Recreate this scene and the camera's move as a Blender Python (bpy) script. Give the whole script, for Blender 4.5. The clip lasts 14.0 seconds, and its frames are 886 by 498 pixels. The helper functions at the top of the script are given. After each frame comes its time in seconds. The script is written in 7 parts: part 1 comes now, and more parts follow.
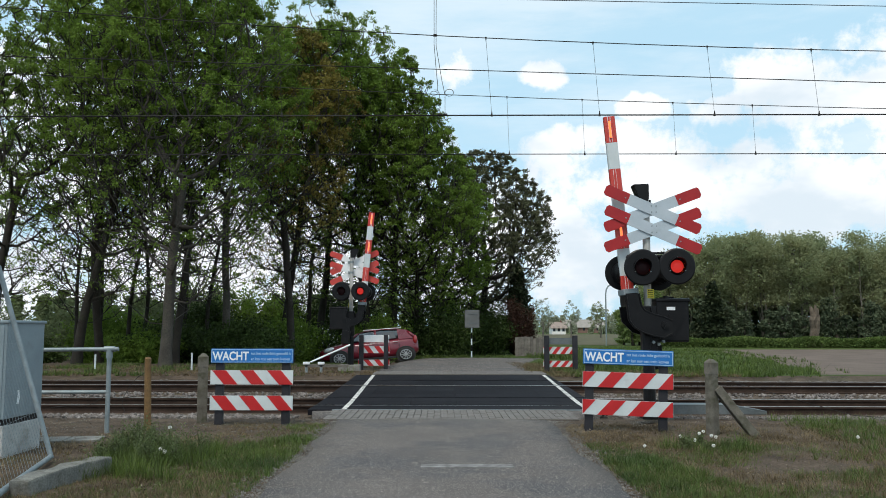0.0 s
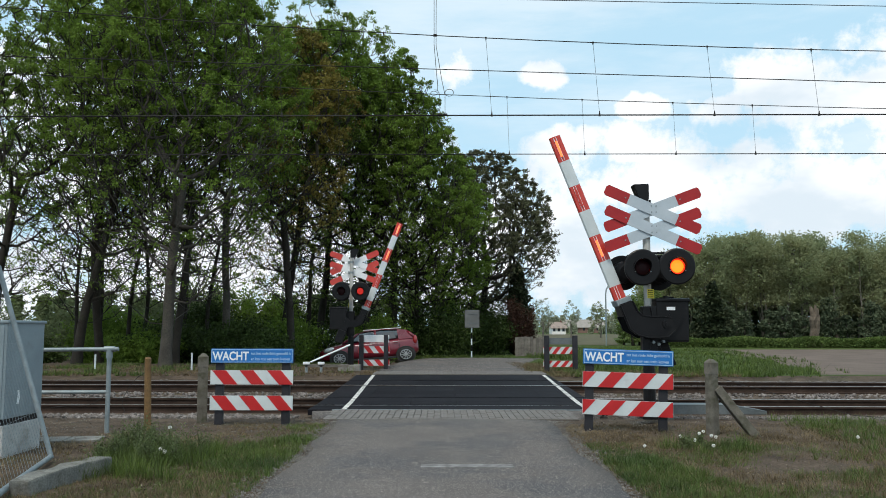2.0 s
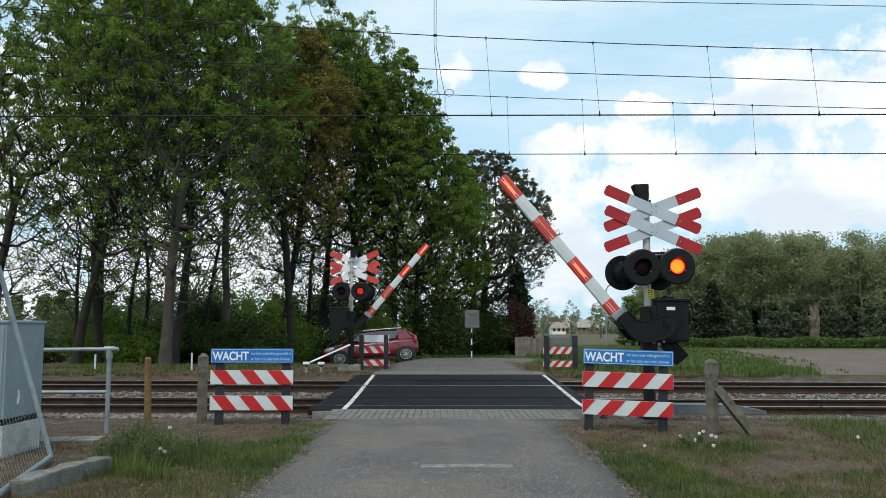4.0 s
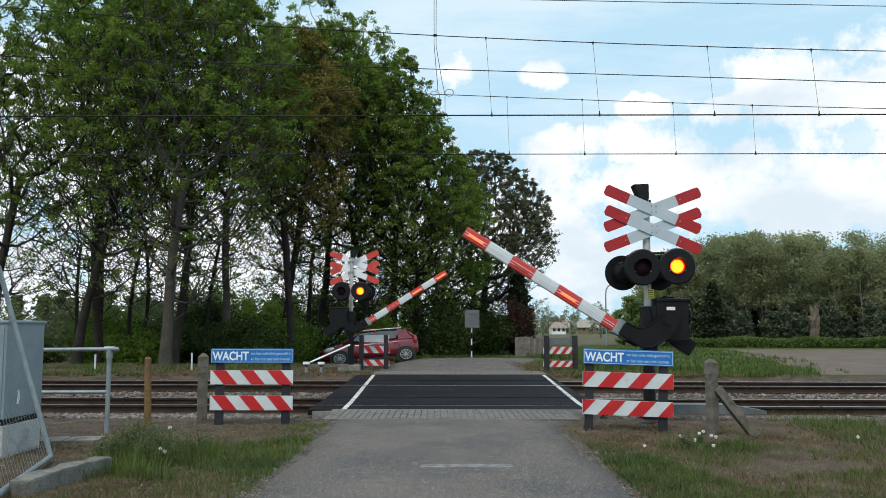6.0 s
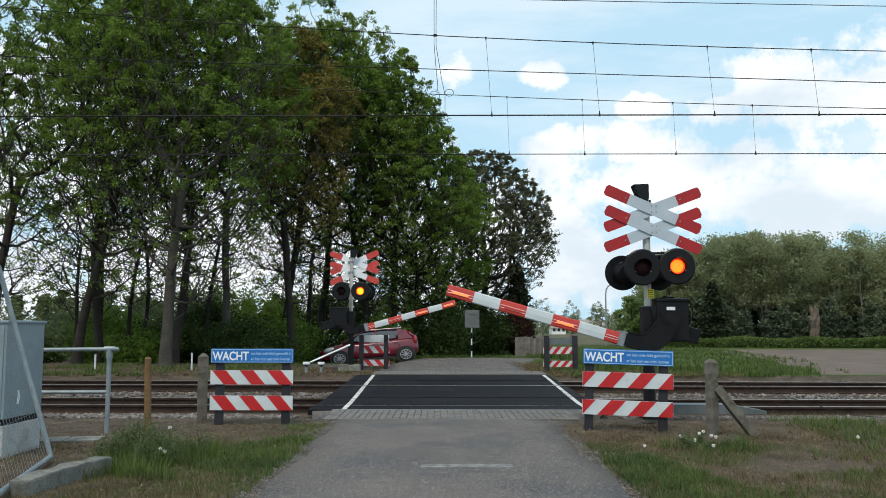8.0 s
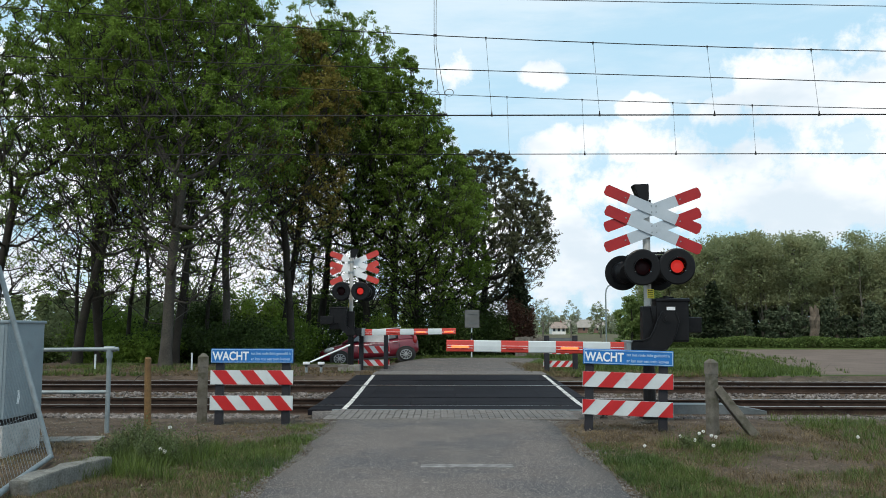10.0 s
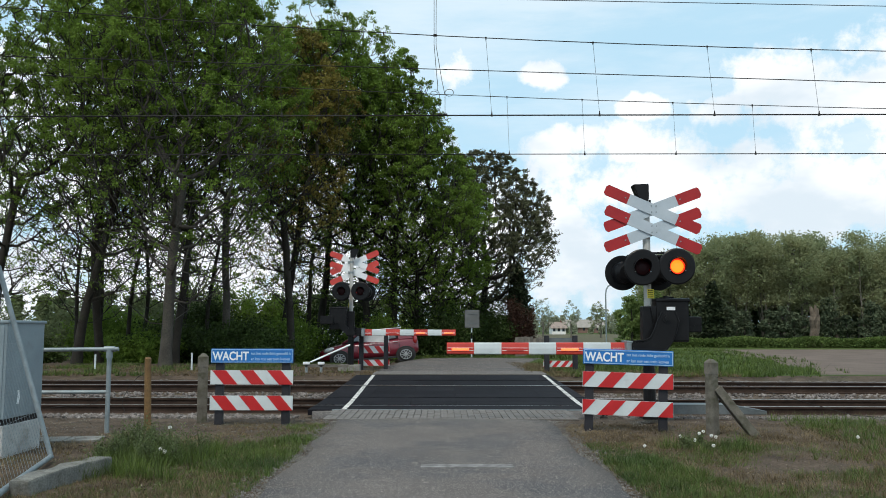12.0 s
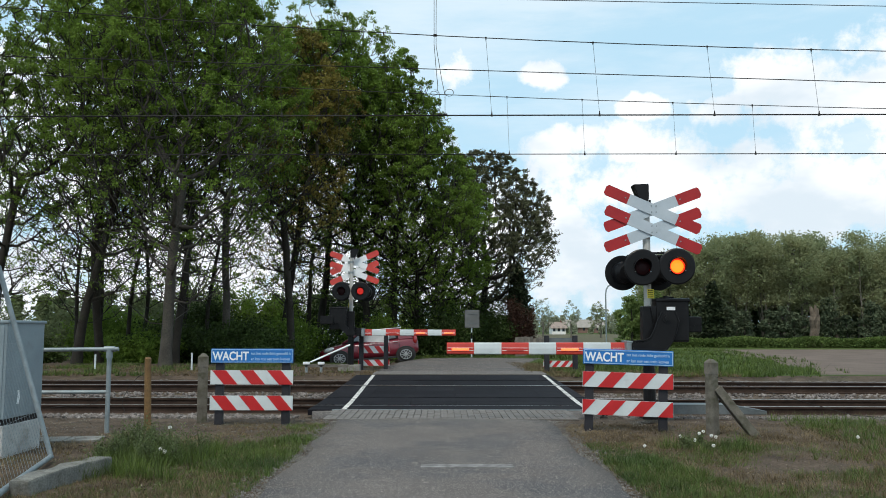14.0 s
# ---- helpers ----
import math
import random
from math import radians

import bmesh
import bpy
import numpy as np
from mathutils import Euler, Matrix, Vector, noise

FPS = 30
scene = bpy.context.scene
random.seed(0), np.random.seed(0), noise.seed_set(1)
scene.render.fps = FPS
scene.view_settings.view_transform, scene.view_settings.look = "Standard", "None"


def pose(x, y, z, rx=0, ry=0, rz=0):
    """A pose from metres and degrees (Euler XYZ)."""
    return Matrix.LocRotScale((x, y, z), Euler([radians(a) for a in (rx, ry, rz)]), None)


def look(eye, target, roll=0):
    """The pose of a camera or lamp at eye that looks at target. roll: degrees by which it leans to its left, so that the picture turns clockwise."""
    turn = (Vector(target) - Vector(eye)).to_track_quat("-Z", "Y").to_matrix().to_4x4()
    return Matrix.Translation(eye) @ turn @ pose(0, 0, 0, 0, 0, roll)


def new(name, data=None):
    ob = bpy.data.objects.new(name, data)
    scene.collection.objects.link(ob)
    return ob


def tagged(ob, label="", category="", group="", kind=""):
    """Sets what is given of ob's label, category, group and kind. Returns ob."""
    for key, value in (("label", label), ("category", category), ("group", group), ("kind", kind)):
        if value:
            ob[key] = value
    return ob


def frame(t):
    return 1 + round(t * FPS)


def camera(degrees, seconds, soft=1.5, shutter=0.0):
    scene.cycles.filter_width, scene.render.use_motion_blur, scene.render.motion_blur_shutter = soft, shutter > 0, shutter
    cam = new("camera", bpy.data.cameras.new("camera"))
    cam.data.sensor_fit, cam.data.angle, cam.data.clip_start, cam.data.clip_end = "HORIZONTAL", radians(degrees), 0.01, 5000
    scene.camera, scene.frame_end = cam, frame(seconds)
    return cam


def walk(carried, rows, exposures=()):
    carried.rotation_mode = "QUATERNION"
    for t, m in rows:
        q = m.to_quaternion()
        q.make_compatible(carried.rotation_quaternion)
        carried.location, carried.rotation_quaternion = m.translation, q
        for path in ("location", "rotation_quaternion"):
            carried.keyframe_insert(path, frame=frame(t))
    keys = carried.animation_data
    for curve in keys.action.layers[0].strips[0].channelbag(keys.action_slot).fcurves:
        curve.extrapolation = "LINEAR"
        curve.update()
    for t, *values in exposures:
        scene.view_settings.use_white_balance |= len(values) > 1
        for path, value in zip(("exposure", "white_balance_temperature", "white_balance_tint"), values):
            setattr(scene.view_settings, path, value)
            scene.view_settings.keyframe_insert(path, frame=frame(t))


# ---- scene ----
# ---------------------------------------------------------------- camera
cam = camera(55.28, 14.0, soft=0.9)
EYE = (0.0, 0.0, 1.43)
SIGHT = look(EYE, (0.0, 14.97, 1.43 + 1.37), 0.09)
walk(cam, [(0.0, SIGHT), (14.0, SIGHT)])

# ---------------------------------------------------------------- sky, sun, exposure
SUN_ELEVATION, SUN_AZIMUTH = radians(58), radians(200)   # azimuth from +y towards +x
scene.view_settings.exposure = 0.0


def build_sky():
    world = bpy.data.worlds.new("sky")
    scene.world = world
    world.use_nodes = True
    nt = world.node_tree
    nt.nodes.clear()
    out = nt.nodes.new("ShaderNodeOutputWorld")
    bg = nt.nodes.new("ShaderNodeBackground")
    sky = nt.nodes.new("ShaderNodeTexSky")
    sky.sky_type, sky.sun_disc = "NISHITA", False
    sky.sun_elevation, sky.sun_rotation = SUN_ELEVATION, SUN_AZIMUTH
    sky.air_density, sky.dust_density = 1.0, 1.6
    co = nt.nodes.new("ShaderNodeTexCoord")
    sep = nt.nodes.new("ShaderNodeSeparateXYZ")
    nt.links.new(co.outputs["Generated"], sep.inputs[0])

    def sums(kind, p, q):
        n = nt.nodes.new("ShaderNodeMath")
        n.operation = kind
        for i, w in enumerate((p, q)):
            if isinstance(w, (int, float)):
                n.inputs[i].default_value = w
            else:
                nt.links.new(w, n.inputs[i])
        return n.outputs[0]

    def ramped(value, a0, a1, b0, b1):
        n = nt.nodes.new("ShaderNodeMapRange")
        n.interpolation_type = "SMOOTHSTEP"
        for i, w in enumerate((a0, a1, b0, b1)):
            n.inputs[i + 1].default_value = w
        nt.links.new(value, n.inputs[0])
        return n.outputs[0]

    def noise_of(scale, detail, rough, stretch=(1, 1, 1)):
        m = nt.nodes.new("ShaderNodeMapping")
        m.inputs["Scale"].default_value = stretch
        nt.links.new(co.outputs["Generated"], m.inputs[0])
        n = nt.nodes.new("ShaderNodeTexNoise")
        n.inputs["Scale"].default_value, n.inputs["Detail"].default_value, n.inputs["Roughness"].default_value = scale, detail, rough
        nt.links.new(m.outputs[0], n.inputs["Vector"])
        return n.outputs[0]

    # banks of cumulus over the land ahead: bearing, height, half width, half height, as slopes
    depth = sums("MAXIMUM", sep.outputs["Y"], 0.02)
    across, above = sums("DIVIDE", sep.outputs["X"], depth), sums("DIVIDE", sep.outputs["Z"], depth)
    cover = ramped(sep.outputs["Y"], 0.3, 0.6, 0.55, 0.0)
    for bx, bz, wx, wz in ((0.47, 0.292, 0.17, 0.06), (0.53, 0.34, 0.09, 0.035), (0.36, 0.262, 0.075, 0.036), (0.245, 0.262, 0.042, 0.02), (0.215, 0.215, 0.13, 0.036),
                           (0.14, 0.2, 0.07, 0.034), (0.117, 0.306, 0.034, 0.023), (0.012, 0.303, 0.028, 0.025), (0.36, 0.17, 0.34, 0.075), (0.1, 0.1, 0.3, 0.1), (-0.2, 0.18, 0.3, 0.12), (-0.5, 0.2, 0.2, 0.16), (-0.32, 0.06, 0.4, 0.09)):
        dx = sums("DIVIDE", sums("SUBTRACT", across, bx), wx)
        dz = sums("DIVIDE", sums("SUBTRACT", above, bz), wz)
        far = sums("ADD", sums("MULTIPLY", dx, dx), sums("MULTIPLY", dz, dz))
        cover = sums("MAXIMUM", cover, ramped(sums("SQRT", far, 0.0), 0.2, 1.75, 1.0, 0.0))
    puff = sums("ADD", sums("MULTIPLY", noise_of(17.0, 9, 0.62), 0.75), sums("MULTIPLY", noise_of(6.0, 4, 0.5), 0.25))
    dense = sums("ADD", sums("MULTIPLY", cover, 0.7), sums("MULTIPLY", sums("SUBTRACT", puff, 0.5), 2.3))
    body = ramped(dense, 0.3, 0.62, 0.0, 1.0)
    thin = sums("MULTIPLY", ramped(noise_of(5.0, 6, 0.6, (0.5, 1.0, 2.6)), 0.42, 0.72, 0.0, 1.0), 0.45)
    tint = nt.nodes.new("ShaderNodeMixRGB")
    tint.inputs[1].default_value = (5.5, 6.25, 6.85, 1)
    tint.inputs[2].default_value = (7.4, 7.65, 7.85, 1)
    nt.links.new(ramped(sums("ADD", noise_of(6.5, 5, 0.55, (0.7, 1.0, 1.5)), sums("MULTIPLY", above, 0.35)), 0.42, 0.62, 0.0, 1.0), tint.inputs[0])
    # thin high haze lightens the blue
    haze = nt.nodes.new("ShaderNodeMixRGB")
    haze.inputs[0].default_value = 0.85
    haze.inputs[2].default_value = (4.0, 6.05, 7.3, 1)
    nt.links.new(sky.outputs[0], haze.inputs[1])
    mix = nt.nodes.new("ShaderNodeMixRGB")
    nt.links.new(sums("MAXIMUM", body, thin), mix.inputs[0])
    nt.links.new(haze.outputs[0], mix.inputs[1])
    nt.links.new(tint.outputs[0], mix.inputs[2])
    nt.links.new(mix.outputs[0], bg.inputs["Color"])
    bg.inputs["Strength"].default_value = 0.14
    nt.links.new(bg.outputs[0], out.inputs["Surface"])


build_sky()
sun = new("sun", bpy.data.lights.new("sun", "SUN"))
sun.data.energy, sun.data.angle, sun.data.color = 2.15, radians(16), (1.0, 0.92, 0.8)
_d = Vector((math.sin(SUN_AZIMUTH) * math.cos(SUN_ELEVATION), math.cos(SUN_AZIMUTH) * math.cos(SUN_ELEVATION), math.sin(SUN_ELEVATION)))
sun.matrix_world = look(_d * 60, (0, 0, 0))


# ---------------------------------------------------------------- materials
def material(name, low, high, scale=4.0, rough=0.7, metal=0.0, grain=60.0, bump=0.15, spread=0.12, stain=None, stain_scale=1.2,
             stain_at=(0.55, 0.7), island=0.0, per_object=0.0, coat=0.0, transmit=0.0, spec=0.5, speckle=None):
    """Two-scale surface: broad blotches from low to high, fine grain, optional stains, bump."""
    m = bpy.data.materials.new(name)
    m.use_nodes = True
    nt = m.node_tree
    b = nt.nodes["Principled BSDF"]
    co = nt.nodes.new("ShaderNodeTexCoord")
    n1 = nt.nodes.new("ShaderNodeTexNoise")
    n1.inputs["Scale"].default_value, n1.inputs["Detail"].default_value = scale, 5
    n2 = nt.nodes.new("ShaderNodeTexNoise")
    n2.inputs["Scale"].default_value, n2.inputs["Detail"].default_value = grain, 3
    for n in (n1, n2):
        nt.links.new(co.outputs["Object"], n.inputs["Vector"])
    mix = nt.nodes.new("ShaderNodeMixRGB")
    mix.inputs[1].default_value, mix.inputs[2].default_value = (*low, 1), (*high, 1)
    r1 = nt.nodes.new("ShaderNodeMapRange")
    r1.inputs[1].default_value, r1.inputs[2].default_value = 0.3, 0.7
    nt.links.new(n1.outputs[0], r1.inputs[0])
    nt.links.new(r1.outputs[0], mix.inputs[0])
    value = nt.nodes.new("ShaderNodeMapRange")
    value.inputs[1].default_value, value.inputs[2].default_value = 0.25, 0.75
    value.inputs[3].default_value, value.inputs[4].default_value = 1 - spread, 1 + spread
    nt.links.new(n2.outputs[0], value.inputs[0])
    colour = mix.outputs[0]
    factor = value.outputs[0]
    for amount, node, socket in ((island, "ShaderNodeNewGeometry", "Random Per Island"), (per_object, "ShaderNodeObjectInfo", "Random")):
        if amount:
            g = nt.nodes.new(node)
            r = nt.nodes.new("ShaderNodeMapRange")
            r.inputs[3].default_value, r.inputs[4].default_value = 1 - amount, 1 + amount
            nt.links.new(g.outputs[socket], r.inputs[0])
            mul = nt.nodes.new("ShaderNodeMath")
            mul.operation = "MULTIPLY"
            nt.links.new(factor, mul.inputs[0])
            nt.links.new(r.outputs[0], mul.inputs[1])
            factor = mul.outputs[0]
    if stain:
        n3 = nt.nodes.new("ShaderNodeTexNoise")
        n3.inputs["Scale"].default_value, n3.inputs["Detail"].default_value, n3.inputs["Roughness"].default_value = stain_scale, 6, 0.65
        nt.links.new(co.outputs["Object"], n3.inputs["Vector"])
        r3 = nt.nodes.new("ShaderNodeMapRange")
        r3.inputs[1].default_value, r3.inputs[2].default_value = stain_at
        nt.links.new(n3.outputs[0], r3.inputs[0])
        m3 = nt.nodes.new("ShaderNodeMixRGB")
        m3.inputs[2].default_value = (*stain, 1)
        nt.links.new(r3.outputs[0], m3.inputs[0])
        nt.links.new(colour, m3.inputs[1])
        colour = m3.outputs[0]
    if speckle:
        # scattered aggregate chips: (size, share, colour)
        vo = nt.nodes.new("ShaderNodeTexVoronoi")
        vo.inputs["Scale"].default_value = speckle[0]
        nt.links.new(co.outputs["Object"], vo.inputs["Vector"])
        sv = nt.nodes.new("ShaderNodeSeparateColor")
        nt.links.new(vo.outputs["Color"], sv.inputs[0])
        rv = nt.nodes.new("ShaderNodeMapRange")
        rv.inputs[1].default_value, rv.inputs[2].default_value = 1 - speckle[1], 1.0
        nt.links.new(sv.outputs[0], rv.inputs[0])
        mv = nt.nodes.new("ShaderNodeMixRGB")
        mv.inputs[2].default_value = (*speckle[2], 1)
        nt.links.new(rv.outputs[0], mv.inputs[0])
        nt.links.new(colour, mv.inputs[1])
        colour = mv.outputs[0]
    vm = nt.nodes.new("ShaderNodeVectorMath")
    vm.operation = "SCALE"
    nt.links.new(colour, vm.inputs[0])
    nt.links.new(factor, vm.inputs["Scale"])
    nt.links.new(vm.outputs[0], b.inputs["Base Color"])
    rr = nt.nodes.new("ShaderNodeMapRange")
    rr.inputs[3].default_value, rr.inputs[4].default_value = max(0.02, rough - 0.12), min(1, rough + 0.12)
    nt.links.new(n1.outputs[0], rr.inputs[0])
    nt.links.new(rr.outputs[0], b.inputs["Roughness"])
    b.inputs["Metallic"].default_value = metal
    b.inputs["Coat Weight"].default_value = coat
    b.inputs["Specular IOR Level"].default_value = spec
    if bump:
        bp = nt.nodes.new("ShaderNodeBump")
        bp.inputs["Strength"].default_value, bp.inputs["Distance"].default_value = bump, 0.01
        nt.links.new(n2.outputs[0], bp.inputs["Height"])
        nt.links.new(bp.outputs[0], b.inputs["Normal"])
    if transmit:
        tr = nt.nodes.new("ShaderNodeBsdfTranslucent")
        nt.links.new(vm.outputs[0], tr.inputs["Color"])
        ms = nt.nodes.new("ShaderNodeMixShader")
        ms.inputs[0].default_value = transmit
        nt.links.new(b.outputs[0], ms.inputs[1])
        nt.links.new(tr.outputs[0], ms.inputs[2])
        nt.links.new(ms.outputs[0], nt.nodes["Material Output"].inputs["Surface"])
    return m


def glow(name, colour, strength):
    m = bpy.data.materials.new(name)
    m.use_nodes = True
    b = m.node_tree.nodes["Principled BSDF"]
    b.inputs["Base Color"].default_value = (*colour, 1)
    b.inputs["Emission Color"].default_value = (*colour, 1)
    b.inputs["Emission Strength"].default_value = strength
    return m


def glass(name, colour, rough=0.03):
    m = bpy.data.materials.new(name)
    m.use_nodes = True
    b = m.node_tree.nodes["Principled BSDF"]
    b.inputs["Base Color"].default_value = (*colour, 1)
    b.inputs["Roughness"].default_value = rough
    b.inputs["Specular IOR Level"].default_value = 0.8
    b.inputs["Coat Weight"].default_value = 0.6
    return m


ASPHALT = material("asphalt", (0.08, 0.071, 0.067), (0.122, 0.108, 0.1), 0.9, 0.9, grain=95, bump=0.5, spread=0.6, spec=0.22, speckle=(125, 0.24, (0.34, 0.305, 0.275)), stain=(0.07, 0.068, 0.07), stain_scale=0.75, stain_at=(0.47, 0.6))
PAVER = material("paver", (0.115, 0.106, 0.098), (0.17, 0.157, 0.145), 3, 0.9, grain=160, bump=0.35, spread=0.2, per_object=0.1)
JOINT = material("joint_sand", (0.075, 0.066, 0.057), (0.11, 0.097, 0.082), 9, 0.95, grain=200)
RUBBER = material("rubber_deck", (0.010, 0.010, 0.0125), (0.019, 0.019, 0.023), 2.5, 0.75, grain=45, bump=0.3, spread=0.25, stain=(0.026, 0.025, 0.028), stain_scale=1.3, stain_at=(0.52, 0.85), per_object=0.12, spec=0.06)
ROAD_PAINT = material("road_paint", (0.5, 0.49, 0.46), (0.75, 0.74, 0.7), 6, 0.75, grain=80, spread=0.2, stain=(0.12, 0.115, 0.11), stain_scale=7, stain_at=(0.48, 0.62))
WORN_PAINT = material("worn_road_paint", (0.15, 0.145, 0.14), (0.26, 0.255, 0.245), 6, 0.85, grain=70, spread=0.35, stain=(0.11, 0.105, 0.1), stain_scale=7, stain_at=(0.45, 0.6))
SOIL = material("soil_and_grass", (0.045, 0.033, 0.024), (0.116, 0.086, 0.063), 2.6, 0.95, grain=28, bump=0.8, spread=0.5, spec=0.15, stain=(0.06, 0.066, 0.028), stain_scale=0.9, stain_at=(0.56, 0.74))
MEADOW = material("meadow", (0.036, 0.058, 0.012), (0.068, 0.095, 0.024), 0.6, 0.95, grain=14, bump=0.6, spread=0.3, stain=(0.09, 0.09, 0.04), stain_scale=0.25, stain_at=(0.55, 0.75), spec=0.08)
PLOUGH = material("ploughed_soil", (0.11, 0.084, 0.07), (0.165, 0.13, 0.108), 0.5, 0.95, grain=9, bump=0.7, spread=0.18, spec=0.12)
BALLAST = material("ballast_stone", (0.095, 0.08, 0.072), (0.225, 0.2, 0.185), 3, 0.9, grain=60, bump=0.3, spread=0.2, island=0.35)
GRAVEL = material("road_gravel", (0.08, 0.075, 0.068), (0.19, 0.18, 0.165), 3, 0.9, grain=60, bump=0.2, spread=0.2, island=0.3)
BALLAST_BED = material("ballast_bed", (0.05, 0.042, 0.036), (0.14, 0.125, 0.11), 14, 0.95, grain=60, bump=0.8, spread=0.4)
RUST = material("rusty_rail_side", (0.024, 0.0155, 0.012), (0.055, 0.036, 0.027), 4, 0.9, 0.0, spec=0.2, grain=60, spread=0.25)
RAIL_TOP = material("polished_rail_head", (0.42, 0.41, 0.4), (0.6, 0.59, 0.58), 6, 0.32, 1.0, grain=60, bump=0.03)
SLEEPER = material("dark_sleeper", (0.035, 0.028, 0.024), (0.08, 0.065, 0.055), 5, 0.9, grain=50, bump=0.4, spread=0.25)
CONCRETE = material("weathered_concrete", (0.16, 0.155, 0.14), (0.28, 0.27, 0.245), 5, 0.92, grain=70, bump=0.35, spread=0.2, stain=(0.1, 0.095, 0.07), stain_scale=4, stain_at=(0.5, 0.7))
MOSSY = material("mossy_concrete", (0.085, 0.078, 0.063), (0.17, 0.155, 0.13), 7, 0.95, grain=80, bump=0.5, spread=0.25, stain=(0.055, 0.055, 0.032), stain_scale=5, stain_at=(0.48, 0.65))
WOOD_POST = material("yellowed_wood", (0.12, 0.068, 0.026), (0.2, 0.118, 0.047), 8, 0.85, grain=50, bump=0.4, spread=0.25)
GREY_WOOD = material("grey_wood", (0.1, 0.088, 0.075), (0.19, 0.17, 0.15), 4, 0.9, grain=40, bump=0.4, spread=0.25, per_object=0.2)
GALV = material("galvanised_steel", (0.19, 0.23, 0.245), (0.28, 0.32, 0.335), 7, 0.5, 0.3, grain=40, bump=0.05, spread=0.1, stain=(0.2, 0.21, 0.21), stain_scale=5)
CABINET = material("cabinet_coat", (0.2, 0.25, 0.275), (0.27, 0.325, 0.35), 2.2, 0.5, 0.2, grain=90, bump=0.04, spread=0.06, stain=(0.17, 0.2, 0.21), stain_scale=2.2, stain_at=(0.55, 0.8))
BLACK = material("black_painted_metal", (0.006, 0.006, 0.007), (0.011, 0.011, 0.012), 5, 0.36, 0.0, grain=80, bump=0.06, spread=0.2, stain=(0.026, 0.025, 0.023), stain_scale=6, stain_at=(0.6, 0.8), spec=0.2)
DARK_POST = material("dark_plastic_post", (0.016, 0.016, 0.02), (0.032, 0.032, 0.038), 6, 0.65, grain=80, bump=0.1, spec=0.25)
POLE_GREY = material("pole_grey", (0.42, 0.41, 0.38), (0.52, 0.51, 0.48), 5, 0.5, 0.1, grain=60, bump=0.04, spread=0.06, stain=(0.25, 0.24, 0.21), stain_scale=7, stain_at=(0.58, 0.75))
RED = material("red_reflective", (0.32, 0.006, 0.009), (0.39, 0.01, 0.012), 5, 0.45, grain=120, bump=0.03, spread=0.06, stain=(0.24, 0.02, 0.02), stain_scale=4, stain_at=(0.6, 0.8))
ARM_RED = material("barrier_red", (0.46, 0.032, 0.022), (0.58, 0.05, 0.032), 4, 0.38, grain=120, bump=0.02, spread=0.05, coat=0.2)
WHITE = material("white_reflective", (0.52, 0.57, 0.58), (0.6, 0.65, 0.66), 5, 0.42, grain=120, bump=0.03, spread=0.04, stain=(0.42, 0.44, 0.43), stain_scale=4, stain_at=(0.58, 0.8))
CROSS_WHITE = material("cross_white", (0.4, 0.46, 0.51), (0.47, 0.53, 0.58), 4, 0.45, grain=120, bump=0.03, spread=0.04, stain=(0.34, 0.38, 0.41), stain_scale=3, stain_at=(0.58, 0.8))
BOARD_RED = material("board_red", (0.43, 0.012, 0.014), (0.52, 0.018, 0.02), 5, 0.4, grain=120, bump=0.03, spread=0.06, stain=(0.32, 0.03, 0.03), stain_scale=4, stain_at=(0.6, 0.8))
FADED_PRINT = material("faded_print", (0.34, 0.5, 0.68), (0.42, 0.58, 0.74), 5, 0.5, grain=90, bump=0)
BLUE = material("sign_blue", (0.008, 0.13, 0.42), (0.012, 0.17, 0.5), 3, 0.4, grain=100, bump=0.02, spread=0.04)
LETTER = material("letter_white", (0.75, 0.78, 0.8), (0.82, 0.84, 0.85), 5, 0.5, grain=90, bump=0)
SIGN_BACK = material("dull_grey_metal", (0.1, 0.115, 0.12), (0.15, 0.165, 0.17), 3, 0.6, 0.3, grain=30, bump=0.05)
YELLOW = material("yellow_sticker", (0.65, 0.55, 0.03), (0.75, 0.62, 0.05), 8, 0.5, grain=90, bump=0)
WIRE = material("weathered_copper_wire", (0.022, 0.021, 0.02), (0.04, 0.038, 0.036), 3, 0.75, 0.0, grain=30, bump=0, spec=0.15)
LAMP_RIM = glow("signal_lamp_rim", (1.0, 0.03, 0.01), 1.3)
LAMP_DIM = glow("signal_lamp_dim", (0.42, 0.016, 0.011), 1.0)
LAMP_LIT = glow("signal_lamp_lit", (1.0, 0.2, 0.012), 1.9)
LAMP_FULL = glow("signal_lamp_full", (1.0, 0.56, 0.018), 1.5)
LAMP_DARK = material("signal_lens_dark", (0.014, 0.003, 0.004), (0.024, 0.004, 0.005), 8, 0.5, grain=60, bump=0, spec=0.15)
STRIP_LIT = glow("arm_lamp_lit", (1.0, 0.13, 0.035), 2.3)


